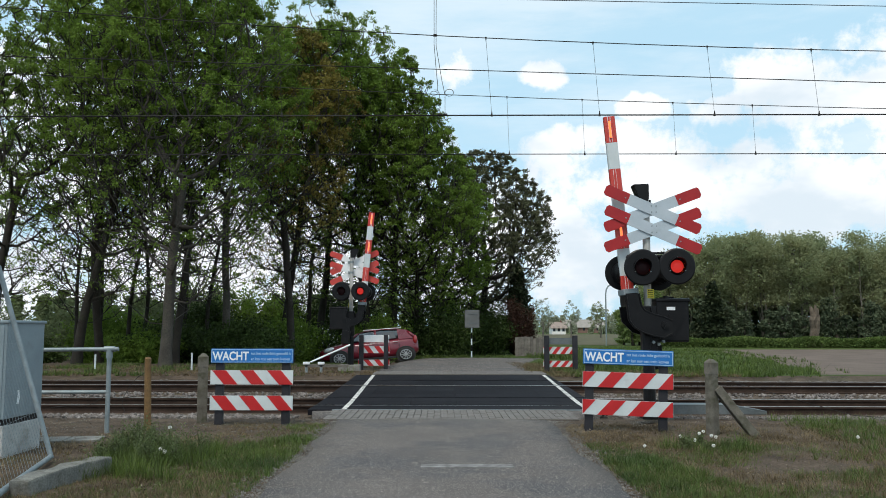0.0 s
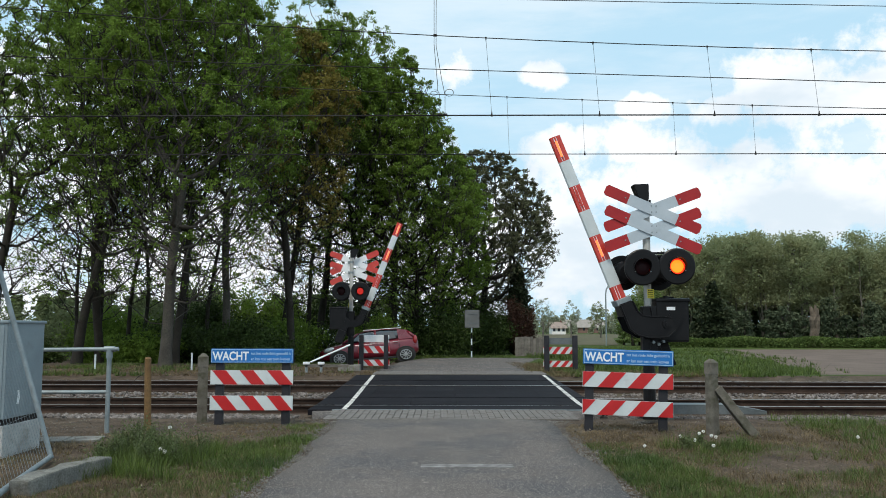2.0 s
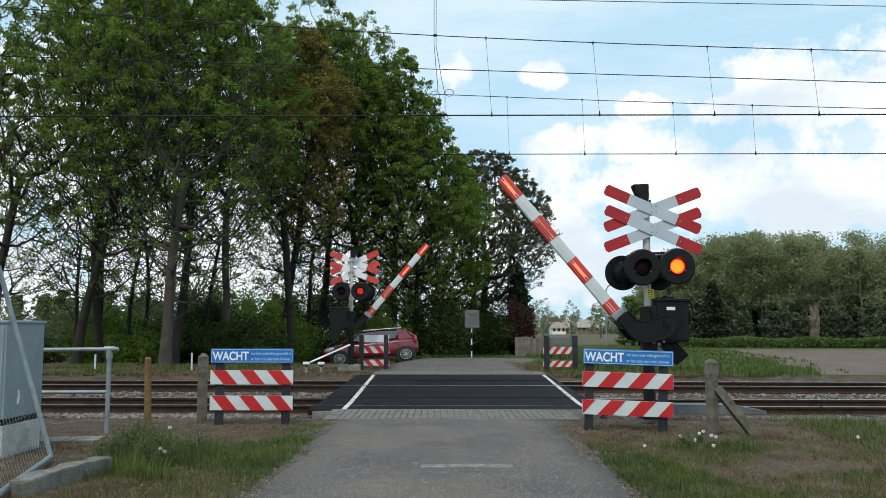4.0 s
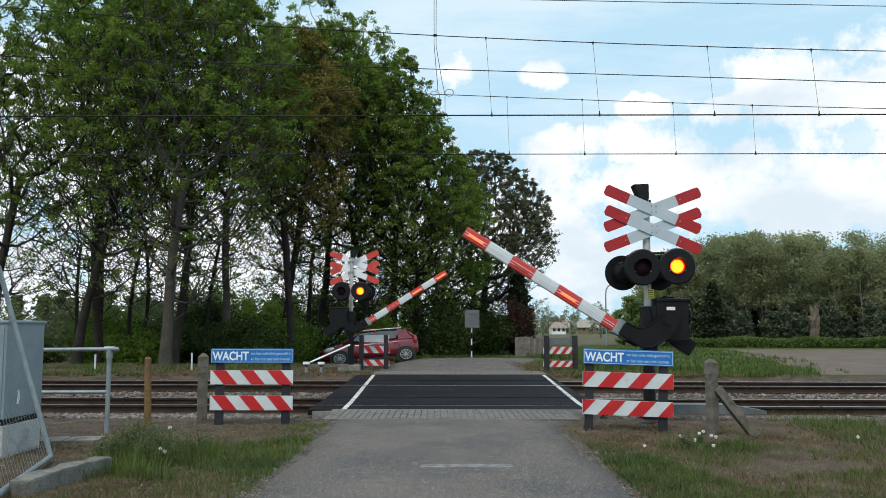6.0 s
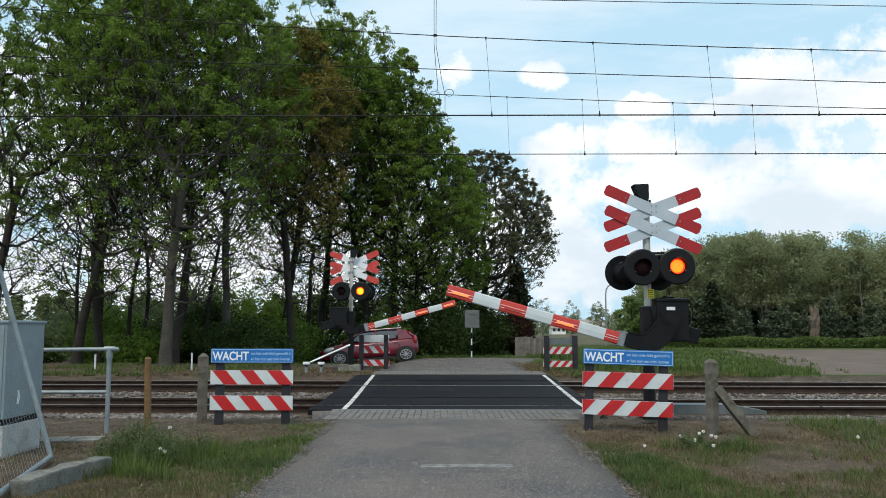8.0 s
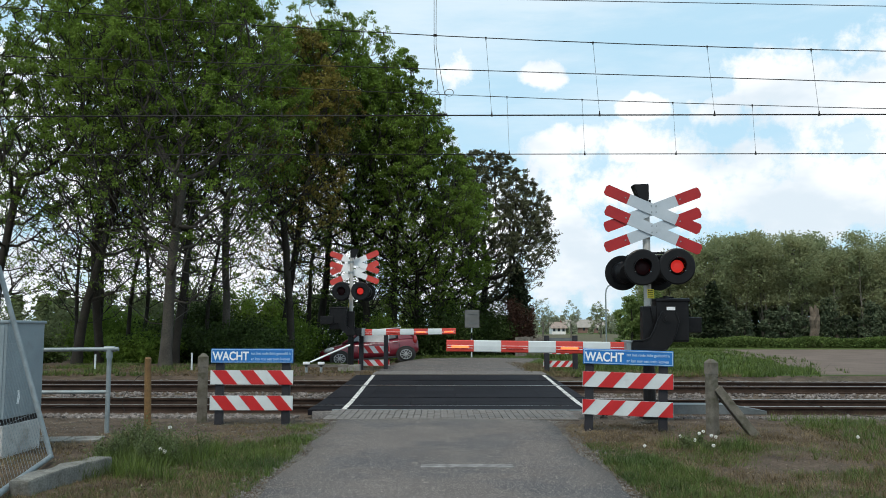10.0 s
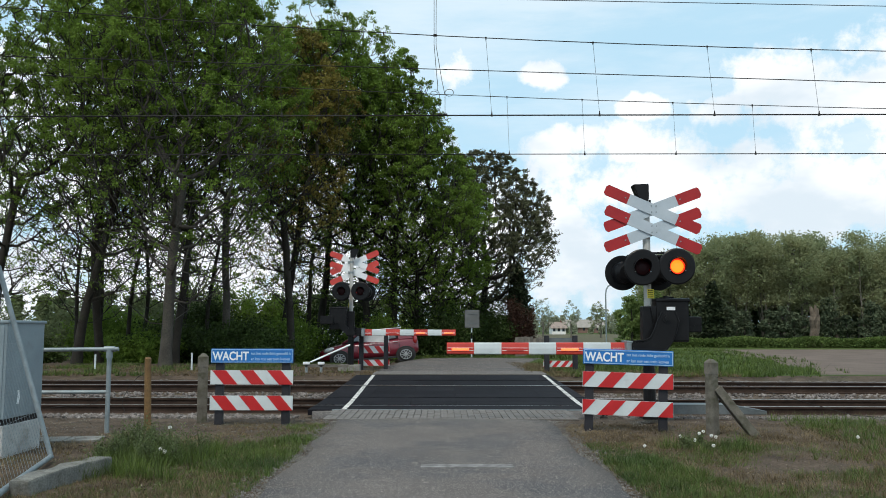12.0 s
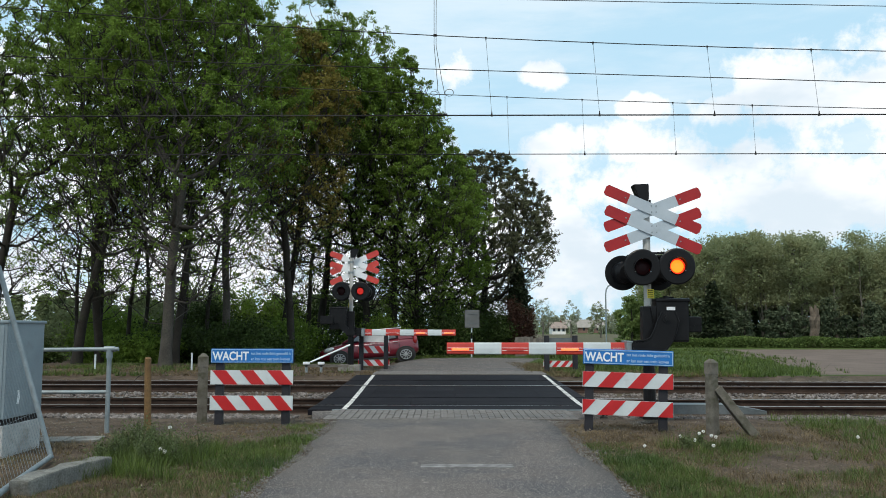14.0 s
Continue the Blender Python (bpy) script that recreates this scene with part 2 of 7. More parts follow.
# ---------------------------------------------------------------- building helpers
def box(bm, x0, x1, y0, y1, z0, z1, bevel=0.0, m=None):
    """Axis-aligned block, with rounded edges if bevel is given, moved by the matrix m."""
    r = bmesh.ops.create_cube(bm, size=1.0)
    t = Matrix.Translation(((x0 + x1) / 2, (y0 + y1) / 2, (z0 + z1) / 2)) @ Matrix.Diagonal((x1 - x0, y1 - y0, z1 - z0, 1))
    bmesh.ops.transform(bm, matrix=t, verts=r["verts"])
    verts = r["verts"]
    if bevel:
        edges = list({e for v in verts for e in v.link_edges})
        rb = bmesh.ops.bevel(bm, geom=edges, offset=bevel, segments=2, affect="EDGES", profile=0.6)
        verts = list({v for fc in rb["faces"] for v in fc.verts} | {v for v in verts if v.is_valid})
        grown = set(verts)
        stack = list(verts)
        while stack:
            v = stack.pop()
            for e in v.link_edges:
                o = e.other_vert(v)
                if o not in grown:
                    grown.add(o)
                    stack.append(o)
        verts = list(grown)
    if m is not None:
        bmesh.ops.transform(bm, matrix=m, verts=verts)
    return verts


def rod(bm, a, b, r0, r1=None, seg=12, caps=True):
    """A round bar from a to b."""
    a, b = Vector(a), Vector(b)
    r1 = r0 if r1 is None else r1
    d = b - a
    r = bmesh.ops.create_cone(bm, cap_ends=caps, segments=seg, radius1=r0, radius2=r1, depth=d.length)
    m = Matrix.Translation((a + b) / 2) @ d.to_track_quat("Z", "Y").to_matrix().to_4x4()
    bmesh.ops.transform(bm, matrix=m, verts=r["verts"])
    return r["verts"]


def prism(bm, outline, depth0, depth1, plane="xz"):
    """Extrudes an outline of 2D points between two depths; plane says which axes the points are in."""
    def put(p, d):
        return {"xz": (p[0], d, p[1]), "yz": (d, p[0], p[1]), "xy": (p[0], p[1], d)}[plane]
    low = [bm.verts.new(put(p, depth0)) for p in outline]
    high = [bm.verts.new(put(p, depth1)) for p in outline]
    n = len(outline)
    bm.faces.new(low), bm.faces.new(high[::-1])
    for i in range(n):
        bm.faces.new((low[i], high[i], high[(i + 1) % n], low[(i + 1) % n]))
    bmesh.ops.recalc_face_normals(bm, faces=bm.faces[:])
    return low + high


def mesh_of(name, bm, mat, smooth=False):
    me = bpy.data.meshes.new(name)
    bm.to_mesh(me)
    bm.free()
    me.materials.append(mat)
    if smooth:
        for p in me.polygons:
            p.use_smooth = True
    return me


def part(name, bm, mat, parent, label="", m=None, smooth=False):
    ob = new(name, mesh_of(name, bm, mat, smooth))
    ob.parent = parent
    if m is not None:
        ob.matrix_basis = m
    return tagged(ob, label)


def thing(name, m, label, category, group=""):
    ob = new(name)
    ob.empty_display_size = 0.2
    ob.matrix_basis = m
    return tagged(ob, label, category, group)


def raw_mesh(name, verts, faces, mat, smooth=False):
    me = bpy.data.meshes.new(name)
    me.from_pydata(verts if isinstance(verts, list) else verts.tolist(), [], faces if isinstance(faces, list) else faces.tolist())
    me.materials.append(mat)
    if smooth:
        me.polygons.foreach_set("use_smooth", [True] * len(me.polygons))
    return me


def lettering(name, text, size, mat, parent, m, label="", width=None, bold=0.0):
    cu = bpy.data.curves.new(name, "FONT")
    cu.body, cu.size, cu.extrude, cu.offset = text, size, 0.001, bold
    tmp = bpy.data.objects.new(name + "_outline", cu)
    scene.collection.objects.link(tmp)
    me = bpy.data.meshes.new_from_object(tmp.evaluated_get(bpy.context.evaluated_depsgraph_get()))
    bpy.data.objects.remove(tmp)
    bpy.data.curves.remove(cu)
    if width:
        xs = [v.co.x for v in me.vertices]
        k = width / (max(xs) - min(xs))
        for v in me.vertices:
            v.co.x *= k
    me.materials.clear()
    me.materials.append(mat)
    ob = new(name, me)
    ob.parent = parent
    ob.matrix_basis = m
    return tagged(ob, label)


def smoothstep(a, b, v):
    k = np.clip((v - a) / (b - a), 0, 1)
    return k * k * (3 - 2 * k)


def ground_height(x, y):
    """Height of the land: level at the crossing, rising slightly over the tracks, low fields beyond."""
    x, y = np.asarray(x, float), np.asarray(y, float)
    z = np.interp(y, [-20, 7, 14.8, 16.3, 20.4, 23, 26, 32, 40, 60, 90], [-0.12, -0.02, -0.02, -0.03, 0.05, 0.1, 0.13, 0.08, 0.05, -0.35, -0.6])
    low = smoothstep(5.0, 11.0, x) * smoothstep(23.5, 30, y)
    z = z * (1 - low) + low * -0.6
    dip = smoothstep(-1.2, -4.5, x) * smoothstep(30, 34.5, y) * smoothstep(42, 38, y)
    z = z - 0.28 * dip
    left = smoothstep(-3, -8, x) * smoothstep(36, 60, y)
    return z * (1 - left) + left * np.minimum(z, -0.5)


def road_height(y):
    return float(np.interp(y, [-10, 7, 12, 14.8, 16.3, 20.4, 23, 26, 32, 40, 60, 90], [-0.06, 0.0, 0.0, 0.0, 0.0, 0.08, 0.13, 0.16, 0.11, 0.08, -0.32, -0.57]))


# ---------------------------------------------------------------- land, road, tracks
def build_ground():
    xs = np.concatenate([[-3000, -900, -300, -150, -80, -50], np.arange(-36, 36.1, 0.375), [50, 80, 150, 300, 900, 3000]])
    ys = np.concatenate([[-400, -60, -20], np.arange(-6, 70, 0.75), np.arange(72, 120, 6), [150, 220, 400, 900, 3000, 4500]])
    gx, gy = np.meshgrid(xs, ys)
    gz = ground_height(gx, gy)
    rng = np.random.default_rng(3)
    near = (np.abs(gx) < 36) & (gy < 70)
    verge = near & (np.abs(gx) > 3.0) & ((gy < 13.5) | (gy > 25))
    gz = gz + np.where(verge, rng.uniform(-0.02, 0.03, gz.shape), 0)
    # the land stays under roadway and track bed
    under = ((np.abs(gx) < 1.4) & (gy < 13)) | ((gx > -2.0) & (gx < 2.4) & (gy > 22.5) & (gy < 60)) | ((gy > 13.9) & (gy < 23.2))
    gz = gz - np.where(under, 0.12, 0)
    n, m = gx.shape
    verts = np.stack([gx, gy, gz], -1).reshape(-1, 3)
    i = np.arange(n * m).reshape(n, m)
    faces = np.stack([i[:-1, :-1], i[:-1, 1:], i[1:, 1:], i[1:, :-1]], -1).reshape(-1, 4)
    me = raw_mesh("ground", verts, faces, SOIL, True)
    me.materials.append(MEADOW)
    cy = verts[faces].mean(1)
    far = ((cy[:, 1] > 23.5) & ((cy[:, 0] > -1.5) | (cy[:, 1] > 44))).astype(int)
    me.polygons.foreach_set("material_index", far)
    tagged(new("ground", me), "trodden soil and grass verges running into green meadow", "ground", kind="structure")


def ribbon(name, rows, mat, lift=0.0, thick=0.1, label="", category=""):
    """A paved strip through rows of (y, left x, right x, z), with a rounded crown and side faces."""
    verts, faces, k = [], [], 9
    for y, xl, xr, z in rows:
        for j in range(k):
            u = j / (k - 1)
            verts.append((xl + (xr - xl) * u, y, z + lift + 0.02 * (1 - (2 * u - 1) ** 2)))
        verts.append((xl, y, z + lift - thick))
        verts.append((xr, y, z + lift - thick))
    s = k + 2
    for r in range(len(rows) - 1):
        a, b = r * s, (r + 1) * s
        for j in range(k - 1):
            faces.append((a + j, a + j + 1, b + j + 1, b + j))
        faces.append((a + k, a, b, b + k))
        faces.append((a + k - 1, a + k + 1, b + k + 1, b + k - 1))
    return tagged(new(name, raw_mesh(name, verts, faces, mat, True)), label, category, kind="structure")


def wobble(y, seed, size):
    return size * noise.noise((y * 0.9, seed, 0.3)) + 0.4 * size * noise.noise((y * 3.1, seed, 4.0))


def build_roads():
    rows = []
    for i in range(110):
        y = -8 + i * 0.2 * 1.0
        if y > 13.3:
            break
        rows.append((y, -1.56 + wobble(y, 1.0, 0.12), 1.56 + 0.05 * smoothstep(10, 13.3, y) + wobble(y, 2.0, 0.12), road_height(y)))
    ribbon("road_near", rows, ASPHALT, label="worn grey asphalt lane with crumbling edges", category="road")
    # beyond the tracks the lane bends away to the right behind the fence
    rows = []
    for i in range(40):
        y = 24.3 + i * 0.3
        c = 0.3 + 0.006 * (y - 24) ** 2.2
        w = 2.15 + 0.25 * smoothstep(27, 34, y)
        rows.append((y, c - w + wobble(y, 5.0, 0.06), c + w + wobble(y, 6.0, 0.06), road_height(y)))
    ribbon("road_far", rows, ASPHALT, label="grey asphalt lane bending away beyond the crossing", category="road")
    rows = []
    for i in range(12):
        y = 12.5 + i * 0.2
        k = float(smoothstep(12.5, 14.7, y))
        rows.append((y, -1.56 - 0.66 * k + wobble(y, 7.0, 0.05), 1.6 + 1.1 * k + wobble(y, 8.0, 0.05), road_height(y) - 0.016))
    ribbon("road_apron", rows, ASPHALT, label="asphalt apron widening towards the deck", category="road")
    # ghost of an old stop line
    bm = bmesh.new()
    box(bm, -0.22, 0.72, 8.66, 8.86, 0.0, 0.0215, 0.0)
    ob = new("stop_line", mesh_of("stop_line", bm, WORN_PAINT))
    tagged(ob, "faint worn white stop line on the asphalt", "road marking", kind="structure")


def paved_strip(name, x0, x1, y0, y1, z, label):
    """Concrete pavers in stretcher bond on a sand bed."""
    bm = bmesh.new()
    box(bm, x0, x1, y0, y1, z - 0.12, z - 0.012)
    bed = tagged(new(name, mesh_of(name, bm, JOINT)), label, "pavement", kind="structure")
    return bed


def lay_pavers(bed, x0, x1, y0, y1, z, seed):
    rng = random.Random(seed)
    bm = bmesh.new()
    box(bm, -0.048, 0.048, -0.099, 0.099, -0.05, 0.0, 0.005)
    me = mesh_of("paving_brick", bm, PAVER)
    j, x = 0, x0 + 0.053
    while x < x1 - 0.03:
        y = y0 + (0.104 if j % 2 else 0.1)
        while y < y1 - 0.05:
            ob = new("paving_brick", me)
            ob.parent = bed
            ob.matrix_basis = pose(x, y, z + 0.004 + rng.uniform(-0.004, 0.004), rng.uniform(-1, 1), rng.uniform(-1, 1), rng.uniform(-1.2, 1.2))
            y += 0.204
        x += 0.107
        j += 1


def rail_profile():
    """Half-inch accurate outline of a flat-bottom rail: foot, web, head."""
    half = [(0.0, -0.16), (0.068, -0.16), (0.068, -0.149), (0.02, -0.132), (0.009, -0.118), (0.009, -0.055), (0.02, -0.042), (0.036, -0.034), (0.036, -0.01), (0.03, -0.002), (0.0, 0.0)]
    return half + [(-a, b) for a, b in half[-2:0:-1]]


TRACK_TURN = Matrix.Translation((0, 18.35, 0)) @ pose(0, 0, 0, 0, 0, -0.9) @ Matrix.Translation((0, -18.35, 0))
RAILS = ((15.55, 0.0), (17.055, 0.0), (19.65, 0.08), (21.155, 0.08))


def turned(ob):
    ob.matrix_basis = TRACK_TURN
    return ob


def build_tracks():
    # ballast bed
    prof = [(13.95, -0.1), (14.4, -0.1), (14.95, -0.14), (15.4, -0.19), (17.2, -0.19), (17.7, -0.14), (18.35, -0.09), (19.0, -0.07), (19.5, -0.1), (21.4, -0.1), (21.8, -0.05), (22.3, -0.02), (22.9, 0.0)]
    xs = np.arange(-70, 71, 2.0)
    verts = [(float(x), y, z - 0.03) for x in xs for y, z in prof]
    k = len(prof)
    faces = [(a * k + j, (a + 1) * k + j, (a + 1) * k + j + 1, a * k + j + 1) for a in range(len(xs) - 1) for j in range(k - 1)]
    tagged(turned(new("track_bed", raw_mesh("track_bed", verts, faces, BALLAST_BED, True))), "dark stony bed under the two railway tracks", "track bed", kind="structure")
    # loose stones, densest where they are seen best
    base = bmesh.new()
    bmesh.ops.create_icosphere(base, subdivisions=1, radius=1.0)
    bv = np.array([v.co[:] for v in base.verts])
    bf = np.array([[v.index for v in f.verts] for f in base.faces])
    base.free()
    rng = np.random.default_rng(8)
    spots = []
    for y0, y1, z0, z1, n in ((14.05, 15.1, -0.09, -0.15, 6200), (17.55, 19.1, -0.14, -0.07, 5200), (15.2, 17.5, -0.21, -0.21, 2200), (19.3, 21.6, -0.12, -0.12, 1500), (21.8, 22.8, -0.05, -0.02, 1500)):
        x = rng.uniform(-14, 14, n)
        y = rng.uniform(y0, y1, n)
        z = z0 + (z1 - z0) * (y - y0) / (y1 - y0) + rng.uniform(-0.015, 0.02, n)
        if y0 > 17.5 and y0 < 18:
            z = z + 0.035 * np.sin(x * 2.4 + 1) * (np.abs(y - 18.3) < 0.5)
        keep = (x < -2.45) | (x > 3.1)
        spots.append(np.stack([x, y, z], -1)[keep])
    spots = np.concatenate(spots)
    n = len(spots)
    size = rng.uniform(0.018, 0.04, (n, 1, 1)) * rng.uniform(0.7, 1.3, (n, 1, 3))
    jitter = 1 + rng.uniform(-0.28, 0.28, (n, len(bv), 1))
    a = rng.uniform(0, 6.28, n)
    c, s = np.cos(a)[:, None], np.sin(a)[:, None]
    p = bv[None] * jitter * size
    p = np.stack([p[..., 0] * c - p[..., 1] * s, p[..., 0] * s + p[..., 1] * c, p[..., 2]], -1) + spots[:, None]
    faces = (bf[None] + (np.arange(n) * len(bv))[:, None, None]).reshape(-1, 3)
    tagged(turned(new("ballast", raw_mesh("ballast", p.reshape(-1, 3), faces, BALLAST))), "grey crushed ballast stones beside and between the rails", "ballast", kind="stuff")
    # rails
    prof = rail_profile()
    for y, z in RAILS:
        root = thing("rail", pose(0, y, z, 0, 0, -0.9), "rusty steel rail with a polished running surface", "rail", "rails of the two tracks")
        bm = bmesh.new()
        prism(bm, prof, -70, 70, "yz")
        part("rail_web", bm, RUST, root)
        bm = bmesh.new()
        box(bm, -70, 70, -0.03, 0.03, -0.006, 0.003, 0.0)
        part("running_surface", bm, RAIL_TOP, root, "polished steel running surface")
    # sleepers
    for y, z in ((16.3, -0.2), (20.4, -0.12)):
        verts, faces = [], []
        for i in range(-60, 61):
            x = i * 0.6
            if -2.4 < x < 3.0:
                continue
            bm_v = [(x + sx * 0.13, y + sy * 1.28, z + sz) for sx in (-1, 1) for sy in (-1, 1) for sz in (-0.1, 0.02)]
            o = len(verts)
            verts += bm_v
            faces += [(o, o + 1, o + 3, o + 2), (o + 4, o + 6, o + 7, o + 5), (o, o + 4, o + 5, o + 1), (o + 2, o + 3, o + 7, o + 6), (o + 1, o + 5, o + 7, o + 3)]
        tagged(turned(new("sleepers", raw_mesh("sleepers", verts, faces, SLEEPER))), "dark sleepers half buried under the rails", "sleepers", kind="stuff")


def deck_height(y):
    return float(np.interp(y, [14.7, 16.3, 20.4, 23.2], [0.0, 0.0, 0.08, 0.13])) + 0.006


def build_deck():
    """Black rubber crossing panels between and outside the rails, with flangeway gaps."""
    deck = thing("crossing_deck", Matrix.Identity(4), "black rubber level crossing deck laid between the rails", "crossing deck")
    tagged(deck, kind="structure")
    spans = [(14.72, 15.5), (15.62, 16.3), (16.306, 16.99), (17.11, 17.75), (17.756, 18.4), (18.406, 19.0), (19.006, 19.59), (19.72, 20.4), (20.406, 21.09), (21.22, 22.0), (22.006, 22.95)]
    for y0, y1 in spans:
        z0, z1 = deck_height(y0), deck_height(y1)
        x = -2.32
        while x < 2.7:
            x1 = min(x + 0.86, 2.85)
            bm = bmesh.new()
            vs = box(bm, x + 0.001, x1 - 0.001, y0, y1, -0.1, 0.0, 0.004)
            for v in vs:
                k = (v.co.y - y0) / (y1 - y0)
                v.co.z += z0 + (z1 - z0) * k
            part("rubber_panel", bm, RUBBER, deck)
            x = x1
    bm = bmesh.new()
    box(bm, -1.9, 2.6, 14.7, 14.718, -0.06, 0.012, 0.002)
    part("steel_edging", bm, GALV, deck, "pale steel edging of the deck")
    # white edge lines, in short lengths so that they lie on the deck
    for a, b, seed in (((-1.7, 14.6), (-1.86, 23.5), 1), ((2.5, 14.6), (2.72, 23.4), 2)):
        root = thing("edge_line", Matrix.Identity(4), "worn white painted edge line across the crossing", "road marking", "edge lines")
        tagged(root, kind="structure")
        n = 12
        for i in range(n):
            k0, k1 = i / n, (i + 0.97) / n
            bm = bmesh.new()
            pts = []
            for k, s in ((k0, -1), (k0, 1), (k1, 1), (k1, -1)):
                y = a[1] + (b[1] - a[1]) * k
                x = a[0] + (b[0] - a[0]) * k + s * 0.043
                pts.append((x, y, deck_height(y) + 0.005))
            top = [bm.verts.new(p) for p in pts]
            low = [bm.verts.new((p[0], p[1], p[2] - 0.004)) for p in pts]
            bm.faces.new(top)
            for j in range(4):
                bm.faces.new((top[j], low[j], low[(j + 1) % 4], top[(j + 1) % 4]))
            bmesh.ops.recalc_face_normals(bm, faces=bm.faces[:])
            part("painted_dash", bm, ROAD_PAINT, root)


def field_edge():
    """Outline of the ploughed land, with a ragged near edge."""
    corners = [(18.5, 29.0), (14.8, 31.0), (15.6, 36.5), (17.6, 44.0), (20.0, 52.0), (21.0, 62.0), (23.4, 77.0)]
    pts = []
    for (x0, y0), (x1, y1) in zip(corners, corners[1:]):
        for k in range(10):
            t = k / 10
            y = y0 + (y1 - y0) * t
            pts.append((x0 + (x1 - x0) * t + 2.2 * wobble(y, 3.3, 0.3), y))
    return pts[::-1] + [(60.0, 27.5), (120.0, 26.0), (120.0, 78.0), (60.0, 77.6)]


def build_field():
    bm = bmesh.new()
    pts = field_edge()
    vs = [bm.verts.new((x, y, -0.57)) for x, y in pts]
    bm.faces.new(vs)
    tagged(new("ploughed_field", mesh_of("ploughed_field", bm, PLOUGH)), "bare brown ploughed field beyond the railway", "field", kind="structure")


def build_stubble():
    """Dull stubble land far behind the meadow."""
    bm = bmesh.new()
    bm.faces.new([bm.verts.new(p) for p in ((6, 96, -0.56), (19, 92, -0.56), (30, 150, -0.56), (60, 222, -0.56), (20, 222, -0.56))])
    mat = material("stubble", (0.075, 0.07, 0.042), (0.125, 0.115, 0.07), 0.4, 0.95, grain=6, bump=0.5, spread=0.2, spec=0.1)
    tagged(new("stubble_field", mesh_of("stubble_field", bm, mat)), "dull brown-green stubble field far behind the meadow", "field", kind="structure")


build_ground()
build_stubble()
build_roads()
near_pavement = paved_strip("pavement_near", -1.85, 2.1, 13.2, 14.71, 0.012, "strip of grey concrete pavers before the crossing")
far_pavement = paved_strip("pavement_far", -1.9, 2.8, 22.96, 24.5, 0.155, "strip of grey concrete pavers beyond the crossing")
build_tracks()
build_deck()
build_field()


# ---------------------------------------------------------------- level crossing barriers
def board(bm, cx, cz, angle, half, width, y0, y1, a0, a1, pointed):
    """Length a0..a1 of a slanted cross board; the end at a1 is chamfered when pointed."""
    c, s = math.cos(angle), math.sin(angle)
    w = width / 2
    loc = [(a0, -w), (a1 - 0.03, -w), (a1, -w * 0.55), (a1, w * 0.55), (a1 - 0.03, w), (a0, w)] if pointed else [(a0, -w), (a1, -w), (a1, w), (a0, w)]
    prism(bm, [(cx + a * c - b * s, cz + a * s + b * c) for a, b in loc], y0, y1, "xz")


ARM_PIVOTS = []
FLASHERS = []
LAMP_DRUMS = []


